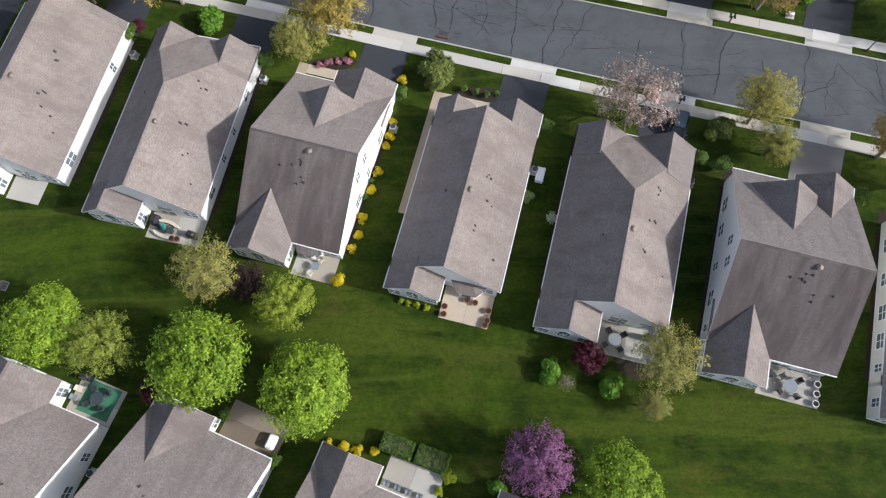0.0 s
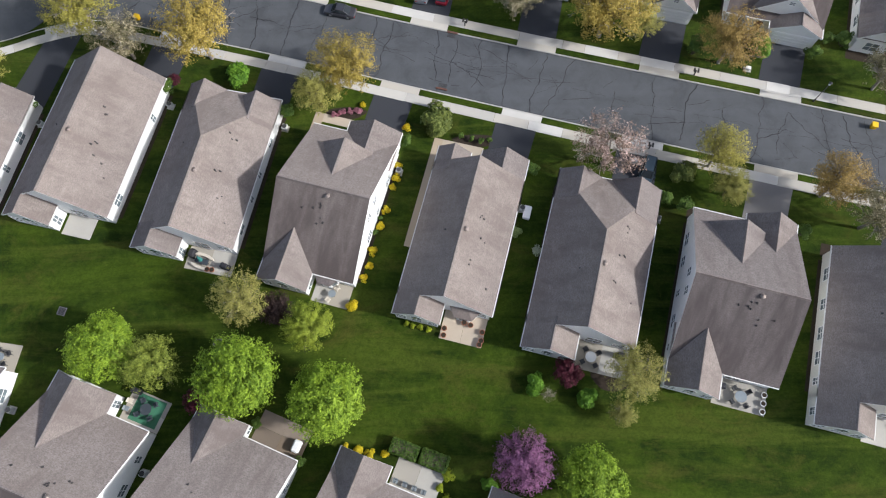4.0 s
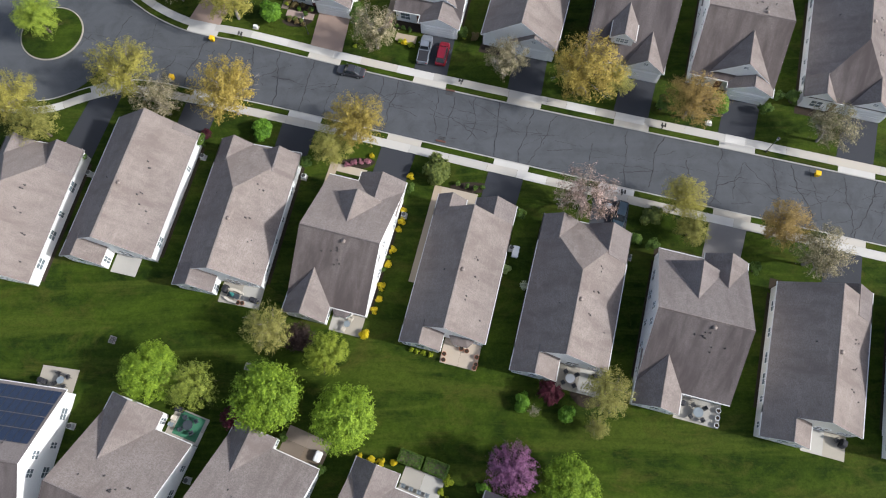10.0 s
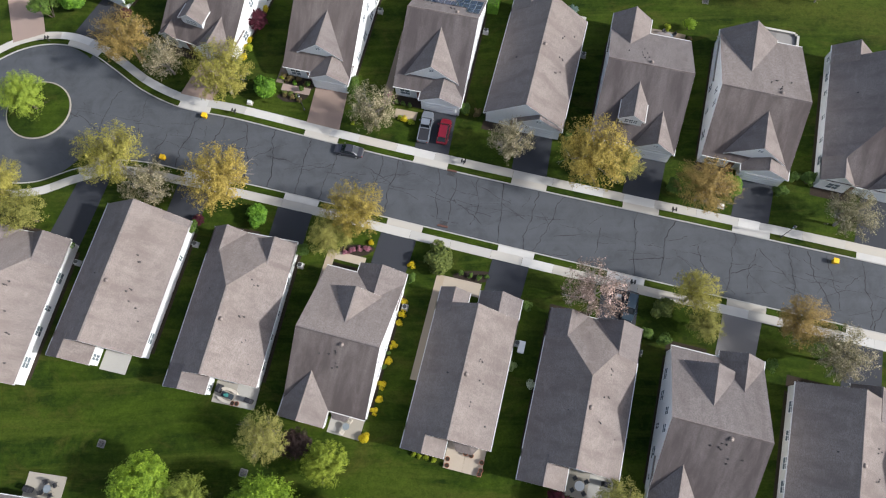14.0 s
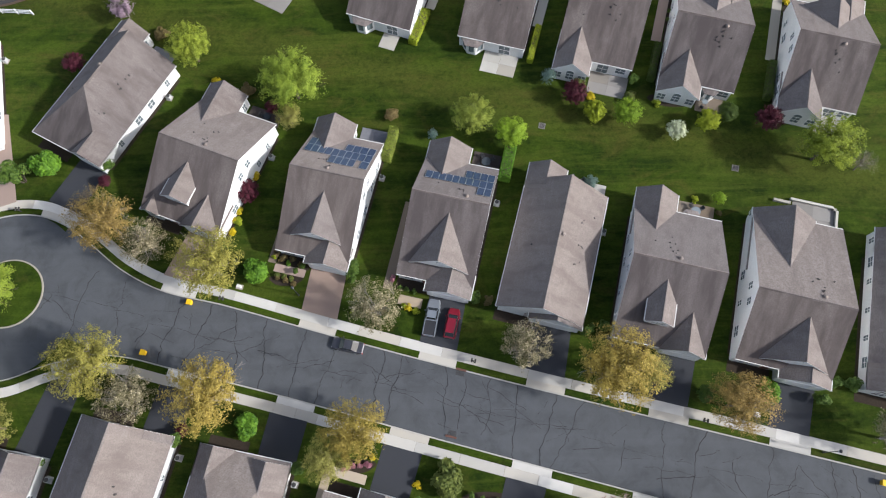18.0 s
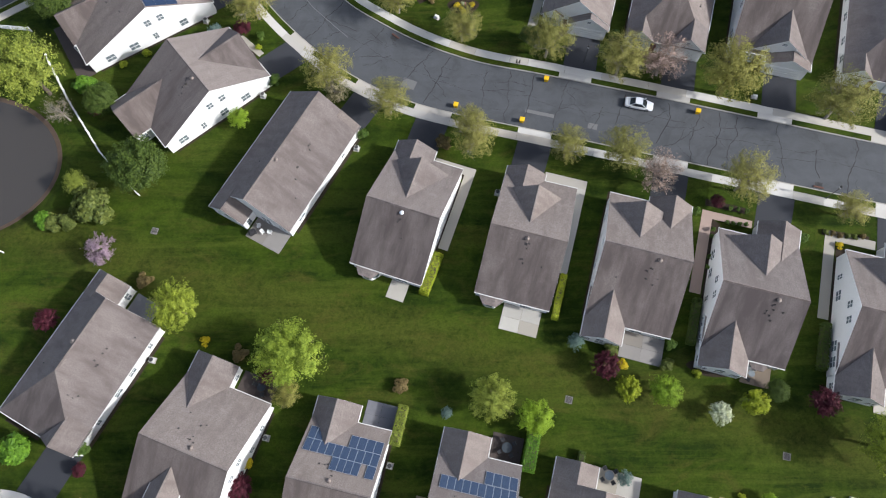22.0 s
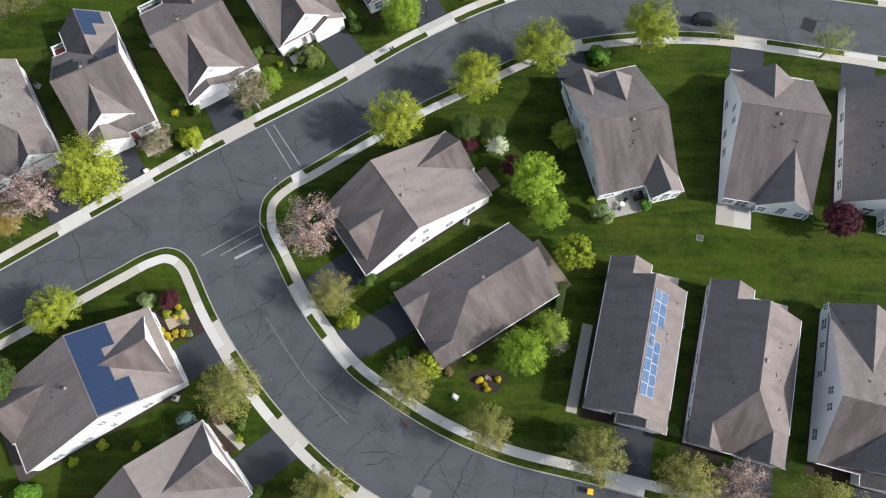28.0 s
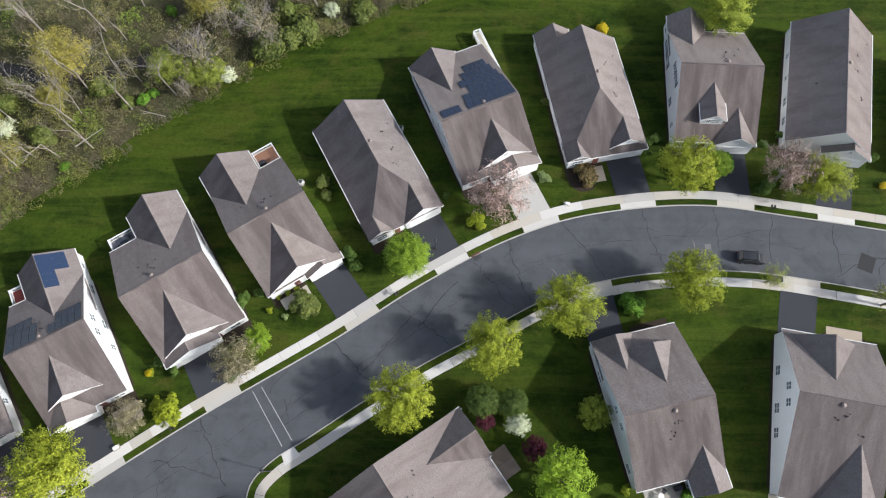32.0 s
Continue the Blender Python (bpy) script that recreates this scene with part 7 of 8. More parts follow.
def solar(key, rows, cells, height=None, wide=1.02, deep=1.62, alongx=True, frame_mat=ALU):
    """Rows of panels on a slope: each row (start, end, place up the slope), panel by panel."""
    h = H[key]
    z = height or h.height
    root = thing("solar_array", h.m, "rows of %s solar panels fixed to the roof" % ("blue" if cells == CELL_BLUE else "dark"), "solar panels")
    for a, b, c in rows:
        n = max(1, round((b - a) / wide))
        for i in range(n):
            u0, u1 = a + (b - a) * i / n + 0.012, a + (b - a) * (i + 1) / n - 0.012
            for inset, lift, thick, mat, nm in ((0.0, 0.13, 0.045, frame_mat, "solar_panel"), (0.035, 0.137, 0.02, cells, "cell_sheet")):
                q = [(u0 + inset, c + inset), (u1 - inset, c + inset), (u1 - inset, c + deep - inset), (u0 + inset, c + deep - inset)]
                q = q if alongx else [(v, u) for u, v in q]
                bm = slab([(*h.p(x, y)[:2], z(x, y) + lift) for x, y in q], [[0, 1, 2, 3]], thick)
                uv = bm.loops.layers.uv.new()
                for f in bm.faces:
                    for lp, w_ in zip(f.loops, ((0, 0), (1, 0), (1, 1), (0, 1))):
                        lp[uv].uv = w_
                if nm == "solar_panel":
                    last = part(nm, bm, mat, root)
                else:
                    part(nm, bm, mat, last)


solar("n3", [(-4.9, -2.9, 6.4), (0.6, 5.0, 6.4), (-4.9, 5.0, 4.85), (-0.8, 3.0, 3.3), (3.8, 5.0, 3.3)], CELL_SLATE, deep=1.55)
solar("n4", [(1.0, 5.2, 6.1), (-4.5, 5.2, 4.5), (3.2, 5.2, 2.95)], CELL_SLATE, deep=1.55)
solar("m0", [(-6.0, 6.0, -3.15), (-6.0, 6.0, -4.65), (-6.0, -2.6, -6.15), (2.4, 6.0, -6.15)], CELL_NAVY, deep=1.48, frame_mat=CELL_NAVY)
solar("b0", [(-5.8, 5.8, 7.8), (-5.8, 5.8, 6.1), (-5.8, 5.8, 4.4), (-5.8, 5.8, 2.7)], CELL_DARK, frame_mat=DARK_METAL)
solar("t1", [(-5.2, -0.6, 0.8), (-5.2, -1.6, 2.3), (1.0, 5.2, 0.8), (1.0, 5.2, 2.3), (1.8, 5.2, 3.8)], CELL_DARK, deep=1.5, frame_mat=DARK_METAL)
solar("t5", [(-1.6, 6.0, -2.0), (-1.4, 6.0, -0.45), (0.0, 5.9, 1.1), (-0.8, 5.6, 2.65), (0.2, 5.2, 4.2), (1.2, 4.8, 5.75), (-5.6, -2.6, -2.0)], CELL_DARK, deep=1.55, frame_mat=DARK_METAL)
solar("t1", [(8.0, 13.3, -2.85), (10.6, 13.3, -4.35)], CELL_NAVY, height=lambda x, y: 6.15 - abs(x + 1.25) * PITCH, deep=1.5, alongx=False, frame_mat=CELL_NAVY)
solar("q3", [(-6.8, 7.6, 0.35), (-6.8, 0.6, 1.45), (2.6, 7.6, 1.45)], CELL_BLUE, deep=1.06, wide=1.6, alongx=False)


# ---- vehicles ----
TYRE = plain("tyre_rubber", (0.015, 0.015, 0.016), 0.85, 0, 0.15)
RIM = plain("alloy_rim", (0.45, 0.46, 0.48), 0.3, 0.9, 0.1)
CAR_GLASS = glass_material("car_glass", (0.02, 0.025, 0.03), 0.05)
LAMP_RED = plain("tail_lamp", (0.35, 0.01, 0.01), 0.2, 0, 0.1)
LAMP_CLEAR = plain("head_lamp", (0.6, 0.62, 0.65), 0.15, 0, 0.1)


def paint(name, c):
    n = Nodes(name, 0.28, 0.35, 0.5)
    n.b.inputs["Coat Weight"].default_value = 0.6
    return n.done(n.mix(n.noise(n.coords("Object"), 3.0, 3), shade(c, 0.92), shade(c, 1.08)))


def loft(stations, sharp=0.0):
    """A hull through cross-sections (x, half width, low, high, half width at the top)."""
    bm = bmesh.new()
    rings = []
    for x, w, z0, z1, wt in stations:
        zm = z0 + (z1 - z0) * 0.55
        pts = [(-w * 0.92, z0), (-w, z0 + 0.12), (-w, zm), (-wt, z1), (wt, z1), (w, zm), (w, z0 + 0.12), (w * 0.92, z0)]
        rings.append([bm.verts.new((x, y, z)) for y, z in pts])
    for a, b in zip(rings, rings[1:]):
        for i in range(8):
            bm.faces.new((a[i], a[(i + 1) % 8], b[(i + 1) % 8], b[i]))
    bm.faces.new(rings[0]), bm.faces.new(rings[-1][::-1])
    return bm


def vehicle(name, x, y, ang, colour, kind, words, group=""):
    root = thing(name, pose(x, y, 0.0, 0, 0, ang), words, "pickup" if kind == "pickup" else "car", "parked cars")
    p = paint(name + "_paint", colour)
    L, W = {"sedan": (4.45, 0.87), "suv": (4.25, 0.90), "pickup": (5.3, 0.95)}[kind]
    top = 0.78 if kind == "sedan" else 0.92 if kind == "suv" else 0.98
    b = L / 2
    body = loft([(-b, W * 0.80, 0.38, top * 0.86, W * 0.68), (-b + 0.12, W * 0.92, 0.30, top * 0.98, W * 0.80), (-b + 0.9, W, 0.24, top + 0.06, W * 0.9), (0, W, 0.22, top + 0.06, W * 0.92), (b - 1.35, W, 0.24, top + 0.02, W * 0.9), (b - 0.5, W * 0.96, 0.26, top - 0.10, W * 0.82), (b - 0.1, W * 0.84, 0.30, top - 0.2, W * 0.68), (b, W * 0.72, 0.36, top - 0.28, W * 0.6)])
    bodyob = child(root, "body", body, p)
    if kind == "pickup":
        c0, c1, r0, r1, roof = -0.35, 1.35, -0.2, 0.75, 1.82
    elif kind == "suv":
        c0, c1, r0, r1, roof = -b + 0.15, 1.15, -b + 0.6, 0.45, 1.66
    else:
        c0, c1, r0, r1, roof = -b + 0.75, 1.15, -b + 1.55, 0.35, 1.42
    cab = loft([(c0, W * 0.80, top - 0.05, top + 0.04, W * 0.76), (r0, W * 0.86, top - 0.05, roof - 0.03, W * 0.66), ((r0 + r1) / 2, W * 0.87, top - 0.05, roof, W * 0.68), (r1, W * 0.86, top - 0.05, roof - 0.04, W * 0.66), (c1, W * 0.82, top - 0.08, top + 0.0, W * 0.78)])
    child(root, "cabin", cab, CAR_GLASS)
    bm = loft([(r0 - 0.05, W * 0.66, roof - 0.07, roof + 0.0, W * 0.56), ((r0 + r1) / 2, W * 0.70, roof - 0.05, roof + 0.03, W * 0.60), (r1 + 0.05, W * 0.66, roof - 0.08, roof - 0.005, W * 0.56)])
    child(root, "roof_panel", bm, p)
    for s in (-1, 1):
        for q0, q1 in (((c1, W * 0.79 * s, top), (r1, W * 0.66 * s, roof - 0.03)), ((c0, W * 0.77 * s, top), (r0, W * 0.66 * s, roof - 0.03)), (((r0 + r1) / 2, W * 0.86 * s, top), ((r0 + r1) / 2, W * 0.68 * s, roof))):
            bm = bmesh.new()
            tube(bm, q0, q1, 0.045, 0.035, 6)
            child(root, "pillar", bm, p)
        bm = bmesh.new()
        box(bm, 0.75, 0.92, s * W - 0.02 if s > 0 else s * W - 0.2, s * W + 0.2 if s > 0 else s * W + 0.02, top + 0.02, top + 0.16, 0.03)
        child(root, "mirror", bm, p)
        for wx in (b - 0.95, -b + 0.95):
            bm = bmesh.new()
            tube(bm, (wx, s * (W - 0.22), 0.33), (wx, s * (W - 0.005), 0.33), 0.33, 0.33, 18)
            wheel = child(root, "wheel", bm, TYRE)
            bm = bmesh.new()
            tube(bm, (wx, s * (W - 0.05), 0.33), (wx, s * (W + 0.004), 0.33), 0.21, 0.20, 14)
            part("rim", bm, RIM, wheel)
        child(root, "tail_lamp", a_box(-b - 0.01, -b + 0.14, s * W * 0.70 - 0.12, s * W * 0.70 + 0.12, top * 0.70, top * 0.84, 0.02), LAMP_RED)
        child(root, "headlight", a_box(b - 0.22, b - 0.02, s * W * 0.60 - 0.14, s * W * 0.60 + 0.14, top - 0.42, top - 0.28, 0.02), LAMP_CLEAR)
    if kind == "pickup":
        child(root, "cargo_bed", a_box(-b + 0.14, -0.5, -W * 0.8, W * 0.8, top - 0.02, top + 0.075), COVER, "dark cargo bed liner")
        for s in (-1, 1):
            child(root, "bed_rail", a_box(-b + 0.1, -0.45, s * W * 0.86 - 0.06, s * W * 0.86 + 0.06, top - 0.1, top + 0.14, 0.02), p)
        child(root, "tailgate", a_box(-b + 0.02, -b + 0.12, -W * 0.8, W * 0.8, 0.45, top + 0.13, 0.02), p)


vehicle("sedan", -14.65, 87.7, 167.6, (0.055, 0.055, 0.065), "sedan", "dark grey sedan parked along the kerb")
vehicle("pickup", -3.1, 91.5, 80.0, (0.22, 0.24, 0.27), "pickup", "silver pickup truck parked on a driveway")
vehicle("suv", -0.3, 90.7, 78.0, (0.23, 0.008, 0.022), "suv", "red car parked on a driveway")
vehicle("sedan", 27.6, 167.4, -13.5, (0.80, 0.82, 0.85), "sedan", "silver-white sedan parked along the kerb")
vehicle("suv", 37.4, 245.9, -5.5, (0.020, 0.021, 0.024), "suv", "black car parked along the kerb")
vehicle("suv", 67.0, 163.0, 76.0, (0.30, 0.36, 0.42), "suv", "pale blue-grey car parked on a driveway")
vehicle("suv", 25.4, 63.3, -109.0, (0.030, 0.050, 0.065), "suv", "dark blue car parked on a driveway beside a cherry")

# ---- street furniture ----
YELLOW = plain("yellow_plastic", (0.75, 0.46, 0.012), 0.5, 0, 0.08)
IRON = plain("cast_iron", (0.05, 0.048, 0.046), 0.7, 0.4, 0.3)
RUST = plain("rusty_inlet", (0.115, 0.058, 0.045), 0.85, 0.1, 0.3)


def yellow_bin(x, y, ang):
    root = thing("recycling_bin", pose(x, y, 0.015, 0, 0, ang), "square yellow plastic bin at the kerb", "bin", "yellow bins at the kerb")
    bm = bmesh.new()
    lo = [(-0.26, -0.26), (0.26, -0.26), (0.26, 0.26), (-0.26, 0.26)]
    a = [bm.verts.new((u, v, 0.0)) for u, v in lo]
    b = [bm.verts.new((u * 1.3, v * 1.3, 0.75)) for u, v in lo]
    bm.faces.new(a[::-1]), bm.faces.new(b)
    for i in range(4):
        bm.faces.new((a[i], a[(i + 1) % 4], b[(i + 1) % 4], b[i]))
    child(root, "body", bm, YELLOW)
    child(root, "lid", a_box(-0.38, 0.38, -0.38, 0.38, 0.75, 0.83, 0.03), YELLOW)


for x, y, a in ((-43.0, 86.9, -14), (-37.4, 94.0, -12), (54.7, 69.6, -14), (-1.4, 167.6, -13), (9.0, 164.8, -13), (13.2, 172.2, -13), (36.7, 166.0, -14)):
    yellow_bin(x, y, a)


def mailbox(x, y, ang):
    root = thing("mailbox", pose(x, y, 0.1, 0, 0, ang), "dark twin mailbox on a post by the kerb", "mailbox", "mailboxes along the street")
    child(root, "post", a_box(-0.06, 0.06, -0.06, 0.06, 0, 1.05), IRON)
    for s in (-0.24, 0.24):
        bm = bmesh.new()
        ring = [(-0.11, 0.0), (0.11, 0.0), (0.11, 0.14), (0.07, 0.22), (-0.07, 0.22), (-0.11, 0.14)]
        a = [bm.verts.new((s + u, -0.28, 1.05 + v)) for u, v in ring]
        b = [bm.verts.new((s + u, 0.28, 1.05 + v)) for u, v in ring]
        bm.faces.new(a[::-1]), bm.faces.new(b)
        for i in range(6):
            bm.faces.new((a[i], a[(i + 1) % 6], b[(i + 1) % 6], b[i]))
        child(root, "box", bm, IRON)
    child(root, "arm", a_box(-0.38, 0.38, -0.04, 0.04, 1.0, 1.05), IRON)


for x, y, a in ((-32.7, 94.4, -12), (32.9, 77.4, -14), (2.6, 85.4, -14), (26.0, 66.6, -14), (-72.9, 204.0, 33), (8.7, 175.0, -14), (-44.8, 221.6, 33), (-14.7, 240.4, 33), (41.6, 253.7, -10), (20.2, 242.2, 5), (-64.5, 108.2, 0)):
    mailbox(x, y, a)


def street_lamp(x, y, ang):
    root = thing("street_lamp", pose(x, y, 0.1, 0, 0, ang), "slim black street lamp post beside the sidewalk", "street lamp", "street lamps")
    bm = bmesh.new()
    tube(bm, (0, 0, 0), (0, 0, 0.5), 0.13, 0.10, 10)
    tube(bm, (0, 0, 0.5), (0, 0, 3.9), 0.055, 0.045, 8)
    child(root, "post", bm, DARK_METAL)
    bm = bmesh.new()
    tube(bm, (0, 0, 3.85), (0, 0, 4.25), 0.13, 0.19, 8)
    child(root, "lantern", bm, LAMP_CLEAR)
    bm = bmesh.new()
    tube(bm, (0, 0, 4.25), (0, 0, 4.45), 0.24, 0.05, 8)
    child(root, "cap", bm, DARK_METAL)


for x, y in ((47.9, 73.4), (54.2, 151.2), (-31.2, 216.0), (-22.0, 95.0), (19.5, 175.5), (-9.0, 247.5)):
    street_lamp(x, y, 0)


def drain(x, y, ang):
    root = thing("storm_drain", pose(x, y, 0.012, 0, 0, ang), "storm drain grate with a rusty kerb inlet", "storm drain", "storm drains")
    child(root, "apron", a_box(-1.1, 1.1, -0.55, 0.45, 0.0, 0.012), ROAD)
    bm = bmesh.new()
    for i in range(9):
        box(bm, -0.55 + i * 0.125, -0.49 + i * 0.125, -0.28, 0.28, 0.012, 0.03)
    box(bm, -0.62, 0.6, 0.28, 0.33, 0.012, 0.03)
    box(bm, -0.62, 0.6, -0.33, -0.28, 0.012, 0.03)
    child(root, "grate", bm, IRON)
    child(root, "inlet", a_box(-0.75, 0.75, 0.34, 0.62, 0.0, 0.145, 0.02), RUST)


for x, y, a in ((0.8, 83.9, -14), (-0.4, 76.0, 166), (-11.6, 180.6, -38), (-2.9, 246.2, 30), (53.5, 153.5, 166)):
    drain(x, y, a)
for x, y in ((-45.8, 45.2), (-47.1, 146.8), (13.8, 121.6), (32.0, 207.7), (42.3, 114.1), (-26.5, 41.5), (40.2, 23.0)):
    root = thing("lawn_drain", pose(x, y, 0.10, 0, 0, -14), "square iron grate set in the lawn", "drain grate", "lawn drains")
    child(root, "frame", a_box(-0.5, 0.5, -0.5, 0.5, -0.1, 0.02), OLD_PATIO)
    bm = bmesh.new()
    for i in range(8):
        box(bm, -0.4 + i * 0.105, -0.34 + i * 0.105, -0.42, 0.42, 0.02, 0.035)
    tagged(child(root, "grate", bm, IRON), kind="stuff")


AC_GREY = plain("air_conditioner_casing", (0.42, 0.42, 0.41), 0.5, 0, 0.1)


def condenser(x, y, ang):
    root = thing("air_conditioner", pose(x, y, 0.09, 0, 0, ang), "grey air-conditioning unit on a pad beside the house", "air conditioner", "air conditioners beside the houses")
    child(root, "pad", a_box(-0.45, 0.45, -0.45, 0.45, -0.05, 0.08), PATIO)
    child(root, "casing", a_box(-0.34, 0.34, -0.34, 0.34, 0.08, 0.80, 0.05), AC_GREY)
    bm = bmesh.new()
    tube(bm, (0, 0, 0.815), (0, 0, 0.84), 0.30, 0.30, 16)
    child(root, "fan_grille", bm, DARK_METAL)


for key, h in H.items():
    p = h.at(h.w + 0.55, -h.l + 2.6) if key[0] in "sm" else h.at(-h.w - 0.6, -h.l + 3.0) if key[0] in "r" else h.at(h.w + 0.6, h.l * 0.55)
    condenser(p.x, p.y, -14)
bench = thing("storage_bench", pose(10.2, 57.7, 0.08, 0, 0, -14), "white plastic garden storage box on the lawn", "storage box")
child(bench, "box", a_box(-0.42, 0.42, -0.8, 0.8, 0, 0.6, 0.06), WHITE_PLASTIC)
child(bench, "lid", a_box(-0.45, 0.45, -0.83, 0.83, 0.6, 0.7, 0.05), WHITE_PLASTIC)


# ---- white fence by the pond ----
def fence(points, words):
    root = thing("fence", Matrix.Identity(4), words, "fence")
    for a, b in zip(points, points[1:]):
        a, b = Vector((*a, 0)), Vector((*b, 0))
        n = max(1, round((b - a).length / 2.4))
        for i in range(n + (b == Vector((*points[-1], 0)))):
            c = a.lerp(b, i / n)
            child(root, "post", a_box(c.x - 0.07, c.x + 0.07, c.y - 0.07, c.y + 0.07, -0.1, 1.35), TRIM)
        for i in range(n):
            for z in (0.45, 0.8, 1.15):
                bm = bmesh.new()
                tube(bm, a.lerp(b, i / n) + Vector((0, 0, z)), a.lerp(b, (i + 1) / n) + Vector((0, 0, z)), 0.07, 0.07, 4)
                child(root, "rail", bm, TRIM)


fence([(-69.6, 178.2), (-63.9, 169.1), (-57.2, 159.7), (-50.2, 152.6)], "white three-rail vinyl fence beside the pond")
fence([(-79.5, 183.6), (-76.3, 183.2), (-72.9, 182.8)], "white three-rail vinyl fence beside the pond")
fence([(-80, 144.6), (-74.8, 143.9), (-69.5, 143.5)], "short white three-rail fence in the grass")

# ---- pond ----
bm = bmesh.new()
prism(bm, [(POND[0] + POND_R[0] * 1.06 * math.cos(a), POND[1] + POND_R[1] * 1.06 * math.sin(a)) for a in (2 * math.pi * i / 48 for i in range(48))], -1.6, -0.62)
POND_WATER = Nodes("pond_water", 0.12, 0.0, 0.4)
tagged(link_mesh("pond", bm, POND_WATER.done((0.052, 0.047, 0.043))), "still brown-grey pond with grassy banks", "pond", kind="structure")


BANK = plain("muddy_bank", (0.10, 0.070, 0.052), 0.95, 0, 0.3, 1.0, 0.1, 0.3)
ang = np.linspace(0, 2 * math.pi, 73)
inner = np.stack([POND[0] + POND_R[0] * 1.03 * np.cos(ang), POND[1] + POND_R[1] * 1.03 * np.sin(ang)], 1)
outer = np.stack([POND[0] + POND_R[0] * 1.08 * np.cos(ang), POND[1] + POND_R[1] * 1.085 * np.sin(ang)], 1)
pts = [(x, y, float(ground_height(np.array([x]), np.array([y]))[0]) + 0.06) for x, y in np.concatenate([inner, outer])]
bm = slab(pts, [[k, k + 1, 73 + k + 1, 73 + k] for k in range(72)], 0.3)
tagged(link_mesh("pond_bank", bm, BANK), "reddish-brown muddy bank round the pond", "pond bank", kind="structure")


# ---- signs and utility boxes ----
SIGN_RED = plain("sign_red", (0.45, 0.015, 0.02), 0.5, 0, 0.1)


def stop_sign(x, y, ang):
    """An eight-sided sign on a post; the word is only a pale band from here."""
    root = thing("stop_sign", pose(x, y, 0.1, 0, 0, ang), "red eight-sided stop sign on a steel post", "road sign")
    bm = bmesh.new()
    tube(bm, (0, 0.03, 0), (0, 0.03, 2.7), 0.035, 0.035, 8)
    child(root, "post", bm, GUTTER)
    for r, d, mat, nm in ((0.39, 0.0, WHITE_PLASTIC, "border"), (0.36, -0.01, SIGN_RED, "plate")):
        bm = bmesh.new()
        ring = [(r * math.cos(a), r * math.sin(a)) for a in (math.pi / 8 + math.pi / 4 * k for k in range(8))]
        a = [bm.verts.new((u, d - 0.012, 2.35 + v)) for u, v in ring]
        b = [bm.verts.new((u, d, 2.35 + v)) for u, v in ring]
        bm.faces.new(a), bm.faces.new(b[::-1])
        for k in range(8):
            bm.faces.new((a[k], b[k], b[(k + 1) % 8], a[(k + 1) % 8]))
        child(root, nm, bm, mat)


stop_sign(-33.2, 209.4, -25)


def utility_box(x, y, ang):
    root = thing("utility_box", pose(x, y, 0.08, 0, 0, ang), "small pale utility box standing in the front lawn", "utility box", "utility boxes")
    child(root, "casing", a_box(-0.30, 0.30, -0.20, 0.20, 0.0, 0.50, 0.04), GUTTER)
    child(root, "lid", a_box(-0.33, 0.33, -0.23, 0.23, 0.50, 0.57, 0.03), GUTTER)
    child(root, "plinth", a_box(-0.5, 0.5, -0.36, 0.36, -0.05, 0.05), PATIO)


for x, y, a in ((10.9, 254.6, -8), (4.9, 236.6, 25), (-30.6, 96.3, -14), (-4.5, 184.5, -30), (24.0, 64.8, -14), (-52.5, 219.0, 32), (40.0, 78.2, -14), (46.0, 168.6, -14)):
    utility_box(x, y, a)


# ---- bay windows at the back ----
def bay(key, x, wide, deep):
    """A half-octagon bay on the rear wall with three windows and its own small hipped roof."""
    h = H[key]
    y = h.l - 0.32
    a, c = wide / 2, wide / 2 - deep * 0.85
    ring = [(x - a, y), (x + a, y), (x + c, y + deep), (x - c, y + deep)]
    bm = bmesh.new()
    prism(bm, ring, 0.0, 2.34)
    root = h.add("bay", bm, SIDING, "white bay window wall")
    o = 0.28
    bm = slab([(x - a - o, y, 2.42), (x + a + o, y, 2.42), (x + c + o, y + deep + o, 2.42), (x - c - o, y + deep + o, 2.42), (x - c * 0.5, y, 2.74), (x + c * 0.5, y, 2.74)], [[1, 2, 5], [2, 3, 4, 5], [3, 0, 4]], 0.1)
    h.add("bay_roof", bm, SHINGLE, "", root)
    for (x0, y0), (x1, y1) in ((ring[1], ring[2]), (ring[2], ring[3]), (ring[3], ring[0])):
        d = Vector((x1 - x0, y1 - y0, 0))
        n = Vector((d.y, -d.x, 0)).normalized()
        if n.y < 0:
            n = -n
        for f, out, mat, nm in ((0.12, 0.04, TRIM, "window_frame"), (0.20, 0.055, GLASS, "pane")):
            p, q_ = Vector((x0, y0, 0)) + d * f, Vector((x0, y0, 0)) + d * (1 - f)
            e = 0.0 if nm == "pane" else 0.08
            bm = bmesh.new()
            prism(bm, [(v.x, v.y) for v in (p - n * 0.02, q_ - n * 0.02, q_ + n * out, p + n * out)], 0.7 - e, 2.05 + e)
            h.add(nm, bm, mat, "", root)


for key, x, wide, deep in (("m3", 2.7, 3.6, 1.3), ("m4", 2.9, 3.6, 1.3), ("s3", 2.2, 2.6, 0.9), ("m6", 2.3, 2.6, 1.0), ("n6", 2.0, 2.8, 1.0), ("s4", 2.4, 3.2, 1.0), ("t7", 2.4, 2.8, 1.0)):
    bay(key, x, wide, deep)

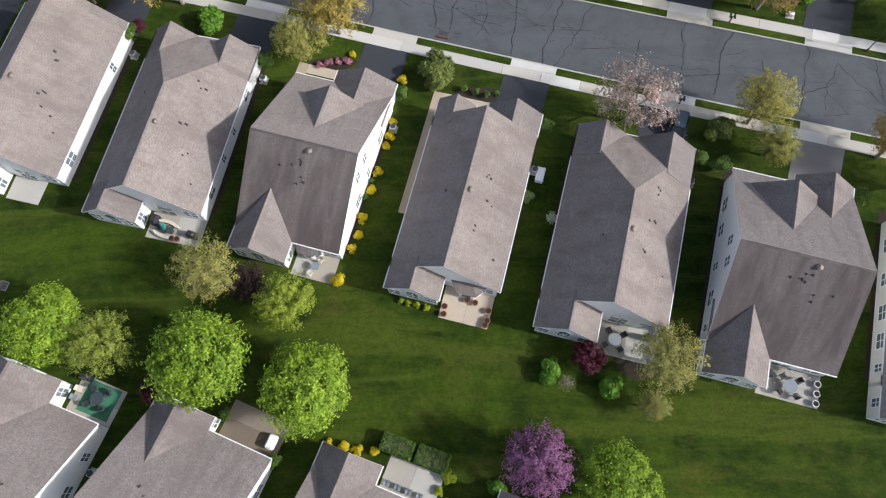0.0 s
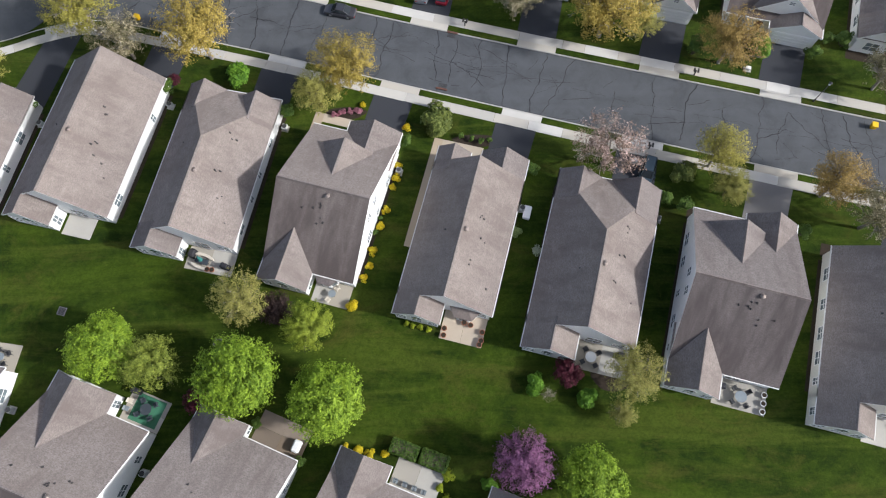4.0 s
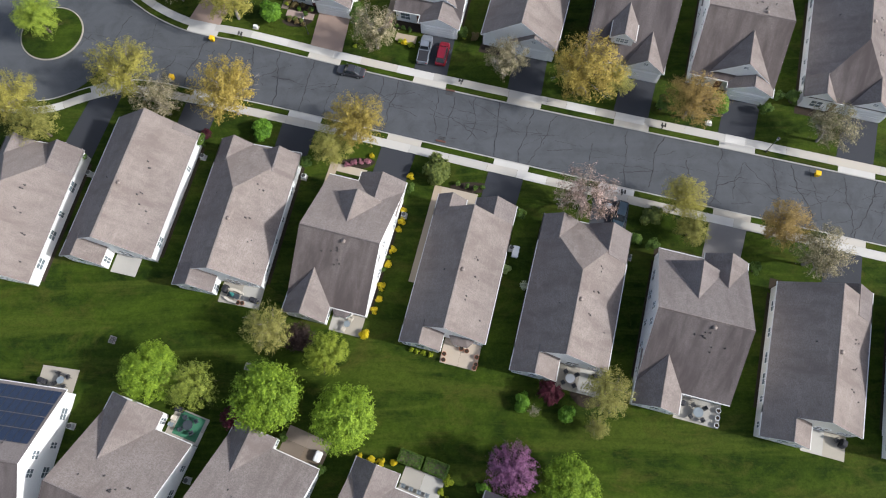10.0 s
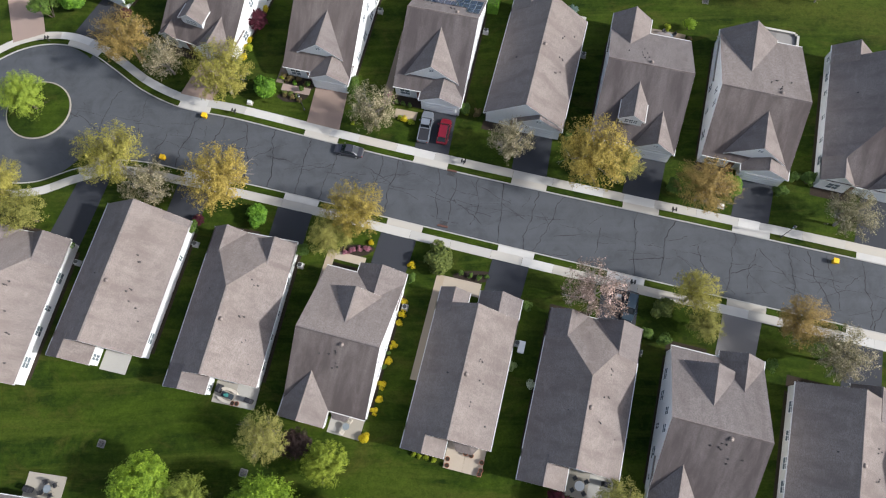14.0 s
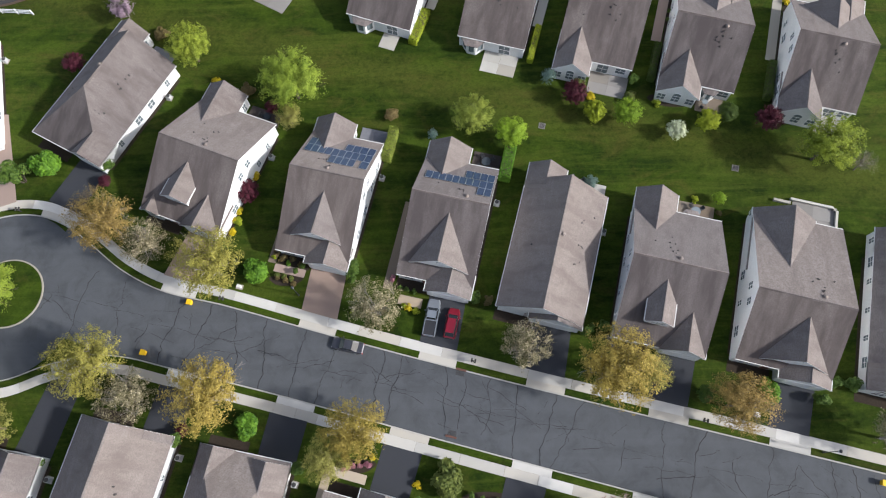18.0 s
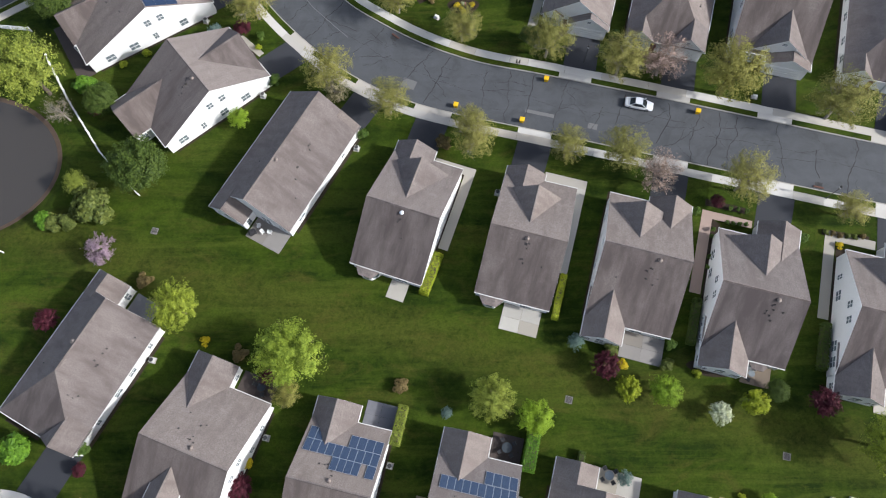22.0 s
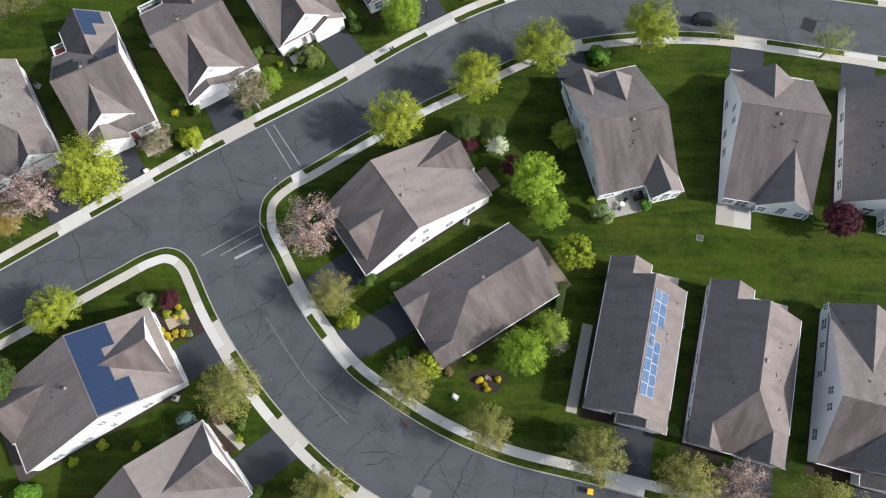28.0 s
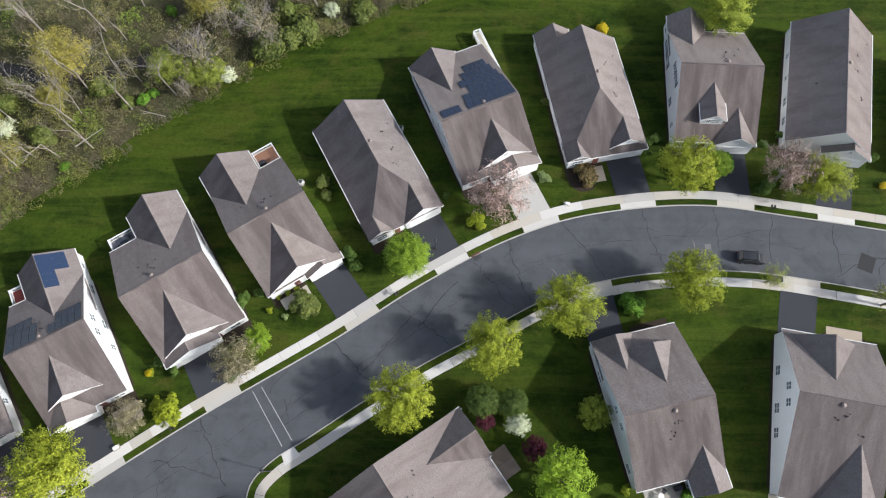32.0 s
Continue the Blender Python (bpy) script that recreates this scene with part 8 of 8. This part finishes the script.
# dropped kerbs at the corners of the junction
for x, y, a, lx, ly in ((-28.6, 217.9, 33, 2.4, 1.8),):
    bm = bmesh.new()
    m = pose(x, y, 0, 0, 0, a)
    prism(bm, [(m @ Vector((u * lx / 2, v * ly / 2, 0)))[:2] for u, v in ((-1, -0.7), (1, -0.7), (0.8, 1), (-0.8, 1))], -0.1, 0.139)
    tagged(link_mesh("kerb_ramp", bm, CONCRETE), "pale concrete kerb ramp at the street corner", "kerb ramp", kind="structure")

# ---- marks and cracks on the roads ----
def stroke(bm, pts, wide, z):
    pts = np.array(pts, float)
    n = sides(pts)
    w_ = np.array(wide if np.ndim(wide) else [wide] * len(pts))[:, None] / 2
    a = [bm.verts.new((*p, z)) for p in pts + n * w_]
    b = [bm.verts.new((*p, z)) for p in pts - n * w_]
    for i in range(len(pts) - 1):
        bm.faces.new((a[i], a[i + 1], b[i + 1], b[i]))


for pts, wide in (([(-34.6, 226.6), (-29.9, 219.2)], 0.12), ([(-33.4, 227.2), (-28.6, 220.0)], 0.12), ([(-37.3, 204.7), (-33.3, 206.9)], 0.38), ([(-42.4, 205.1), (-34.4, 210.0)], 0.1), ([(-39.5, 205.2), (-34.0, 208.6)], 0.1), ([(-31.9, 195.9), (-28.6, 191.2), (-25.5, 187.0), (-22.3, 183.8), (-19.3, 180.9)], 0.14)):
    bm = bmesh.new()
    stroke(bm, pts, wide, 0.017)
    tagged(link_mesh("road_marking", bm, PAINT if len(pts) < 3 else FAINT_PAINT), "worn white painted line on the asphalt", "road marking", kind="structure")
for x, y, a, lx, ly in ((-9.0, 171.9, -22, 2.3, 1.6), (11.9, 166.2, -14, 4.6, 0.6), (20.1, 163.8, -14, 1.5, 1.0), (31.5, 247.8, 0, 0.9, 0.9)):
    bm = bmesh.new()
    m = pose(x, y, 0, 0, 0, a)
    prism(bm, [(m @ Vector((u * lx / 2, v * ly / 2, 0)))[:2] for u, v in ((-1, -1), (1, -1), (1, 1), (-1, 1))], -0.05, 0.016)
    tagged(link_mesh("road_patch", bm, PATCH), "paler repair patch in the asphalt", "road patch", kind="structure")
bm = bmesh.new()
m = pose(54.5, 245.2, 0, 0, 0, -25)
prism(bm, [(m @ Vector((u, v, 0)))[:2] for u, v in ((-1.1, -1.3), (1.1, -1.3), (1.1, 1.3), (-1.1, 1.3))], -0.05, 0.018)
tagged(link_mesh("road_patch", bm, TAR), "dark square repair patch in the asphalt", "road patch", kind="structure")


def cracks(line, seed, i0, i1, gap):
    """Wandering cracks across the road, with branches that link some of them."""
    rng = np.random.default_rng(seed)
    n = sides(line)
    d = np.stack([n[:, 1], -n[:, 0]], 1)
    bm = bmesh.new()

    def wander(s0, o0, s1, o1, w0):
        m_ = max(6, int(abs(s1 - s0) + abs(o1 - o0)) * 2)
        t = np.linspace(0, 1, m_)
        s = s0 + (s1 - s0) * t + np.cumsum(rng.normal(0, 0.16, m_))
        o = o0 + (o1 - o0) * t + np.cumsum(rng.normal(0, 0.10, m_)) * (abs(s1 - s0) > 2)
        o = np.clip(o, -HALF + 0.05, HALF - 0.05)
        k = np.clip(s / 1.5, 0, len(line) - 1.001)
        i = k.astype(int)
        f = (k - i)[:, None]
        c = line[i] * (1 - f) + line[np.minimum(i + 1, len(line) - 1)] * f
        pts = c + n[i] * o[:, None]
        keep = [0] + [j for j in range(1, m_) if np.linalg.norm(pts[j] - pts[j - 1]) > 0.02]
        pts = pts[keep]
        if len(pts) > 3:
            stroke(bm, pts, rng.uniform(0.5, 1.4, len(pts)) * w0, 0.0165)

    s = i0
    while s < i1:
        reach = rng.choice((1.0, 1.0, 0.6))
        wander(s, HALF * (1 if reach == 1 else rng.uniform(-0.2, 1)), s + rng.uniform(-2.5, 2.5), -HALF * reach, rng.uniform(0.055, 0.10))
        if rng.random() < 0.65:
            wander(s, rng.uniform(-3.5, 3.5), s + gap * rng.uniform(0.7, 1.3), rng.uniform(-3.5, 3.5), rng.uniform(0.04, 0.08))
        if rng.random() < 0.5:
            o = rng.uniform(-3.5, 3.5)
            wander(s - rng.uniform(0, 3), o, s + rng.uniform(1, 5), o + rng.uniform(-2, 2), rng.uniform(0.035, 0.07))
        for _ in range(2):
            o = rng.uniform(-4, 4)
            wander(s + rng.uniform(-3, 3), o, s + rng.uniform(-3, 3), o + rng.uniform(-2.6, 2.6), rng.uniform(0.025, 0.045))
        wander(s, 0.25 + rng.uniform(-0.1, 0.1), s + gap, 0.25 + rng.uniform(-0.1, 0.1), rng.uniform(0.025, 0.045))
        s += gap * rng.uniform(0.55, 1.35)
    ob = link_mesh("road_cracks", bm, TAR)
    return tagged(ob, "dark sealed cracks wandering across the asphalt", "road cracks", kind="stuff")


cracks(STREET_A, 5, 4, 150, 4.4)
cracks(STREET_C, 8, 6, 125, 5.2)
cracks(STREET_D, 12, 120, 280, 8.5)
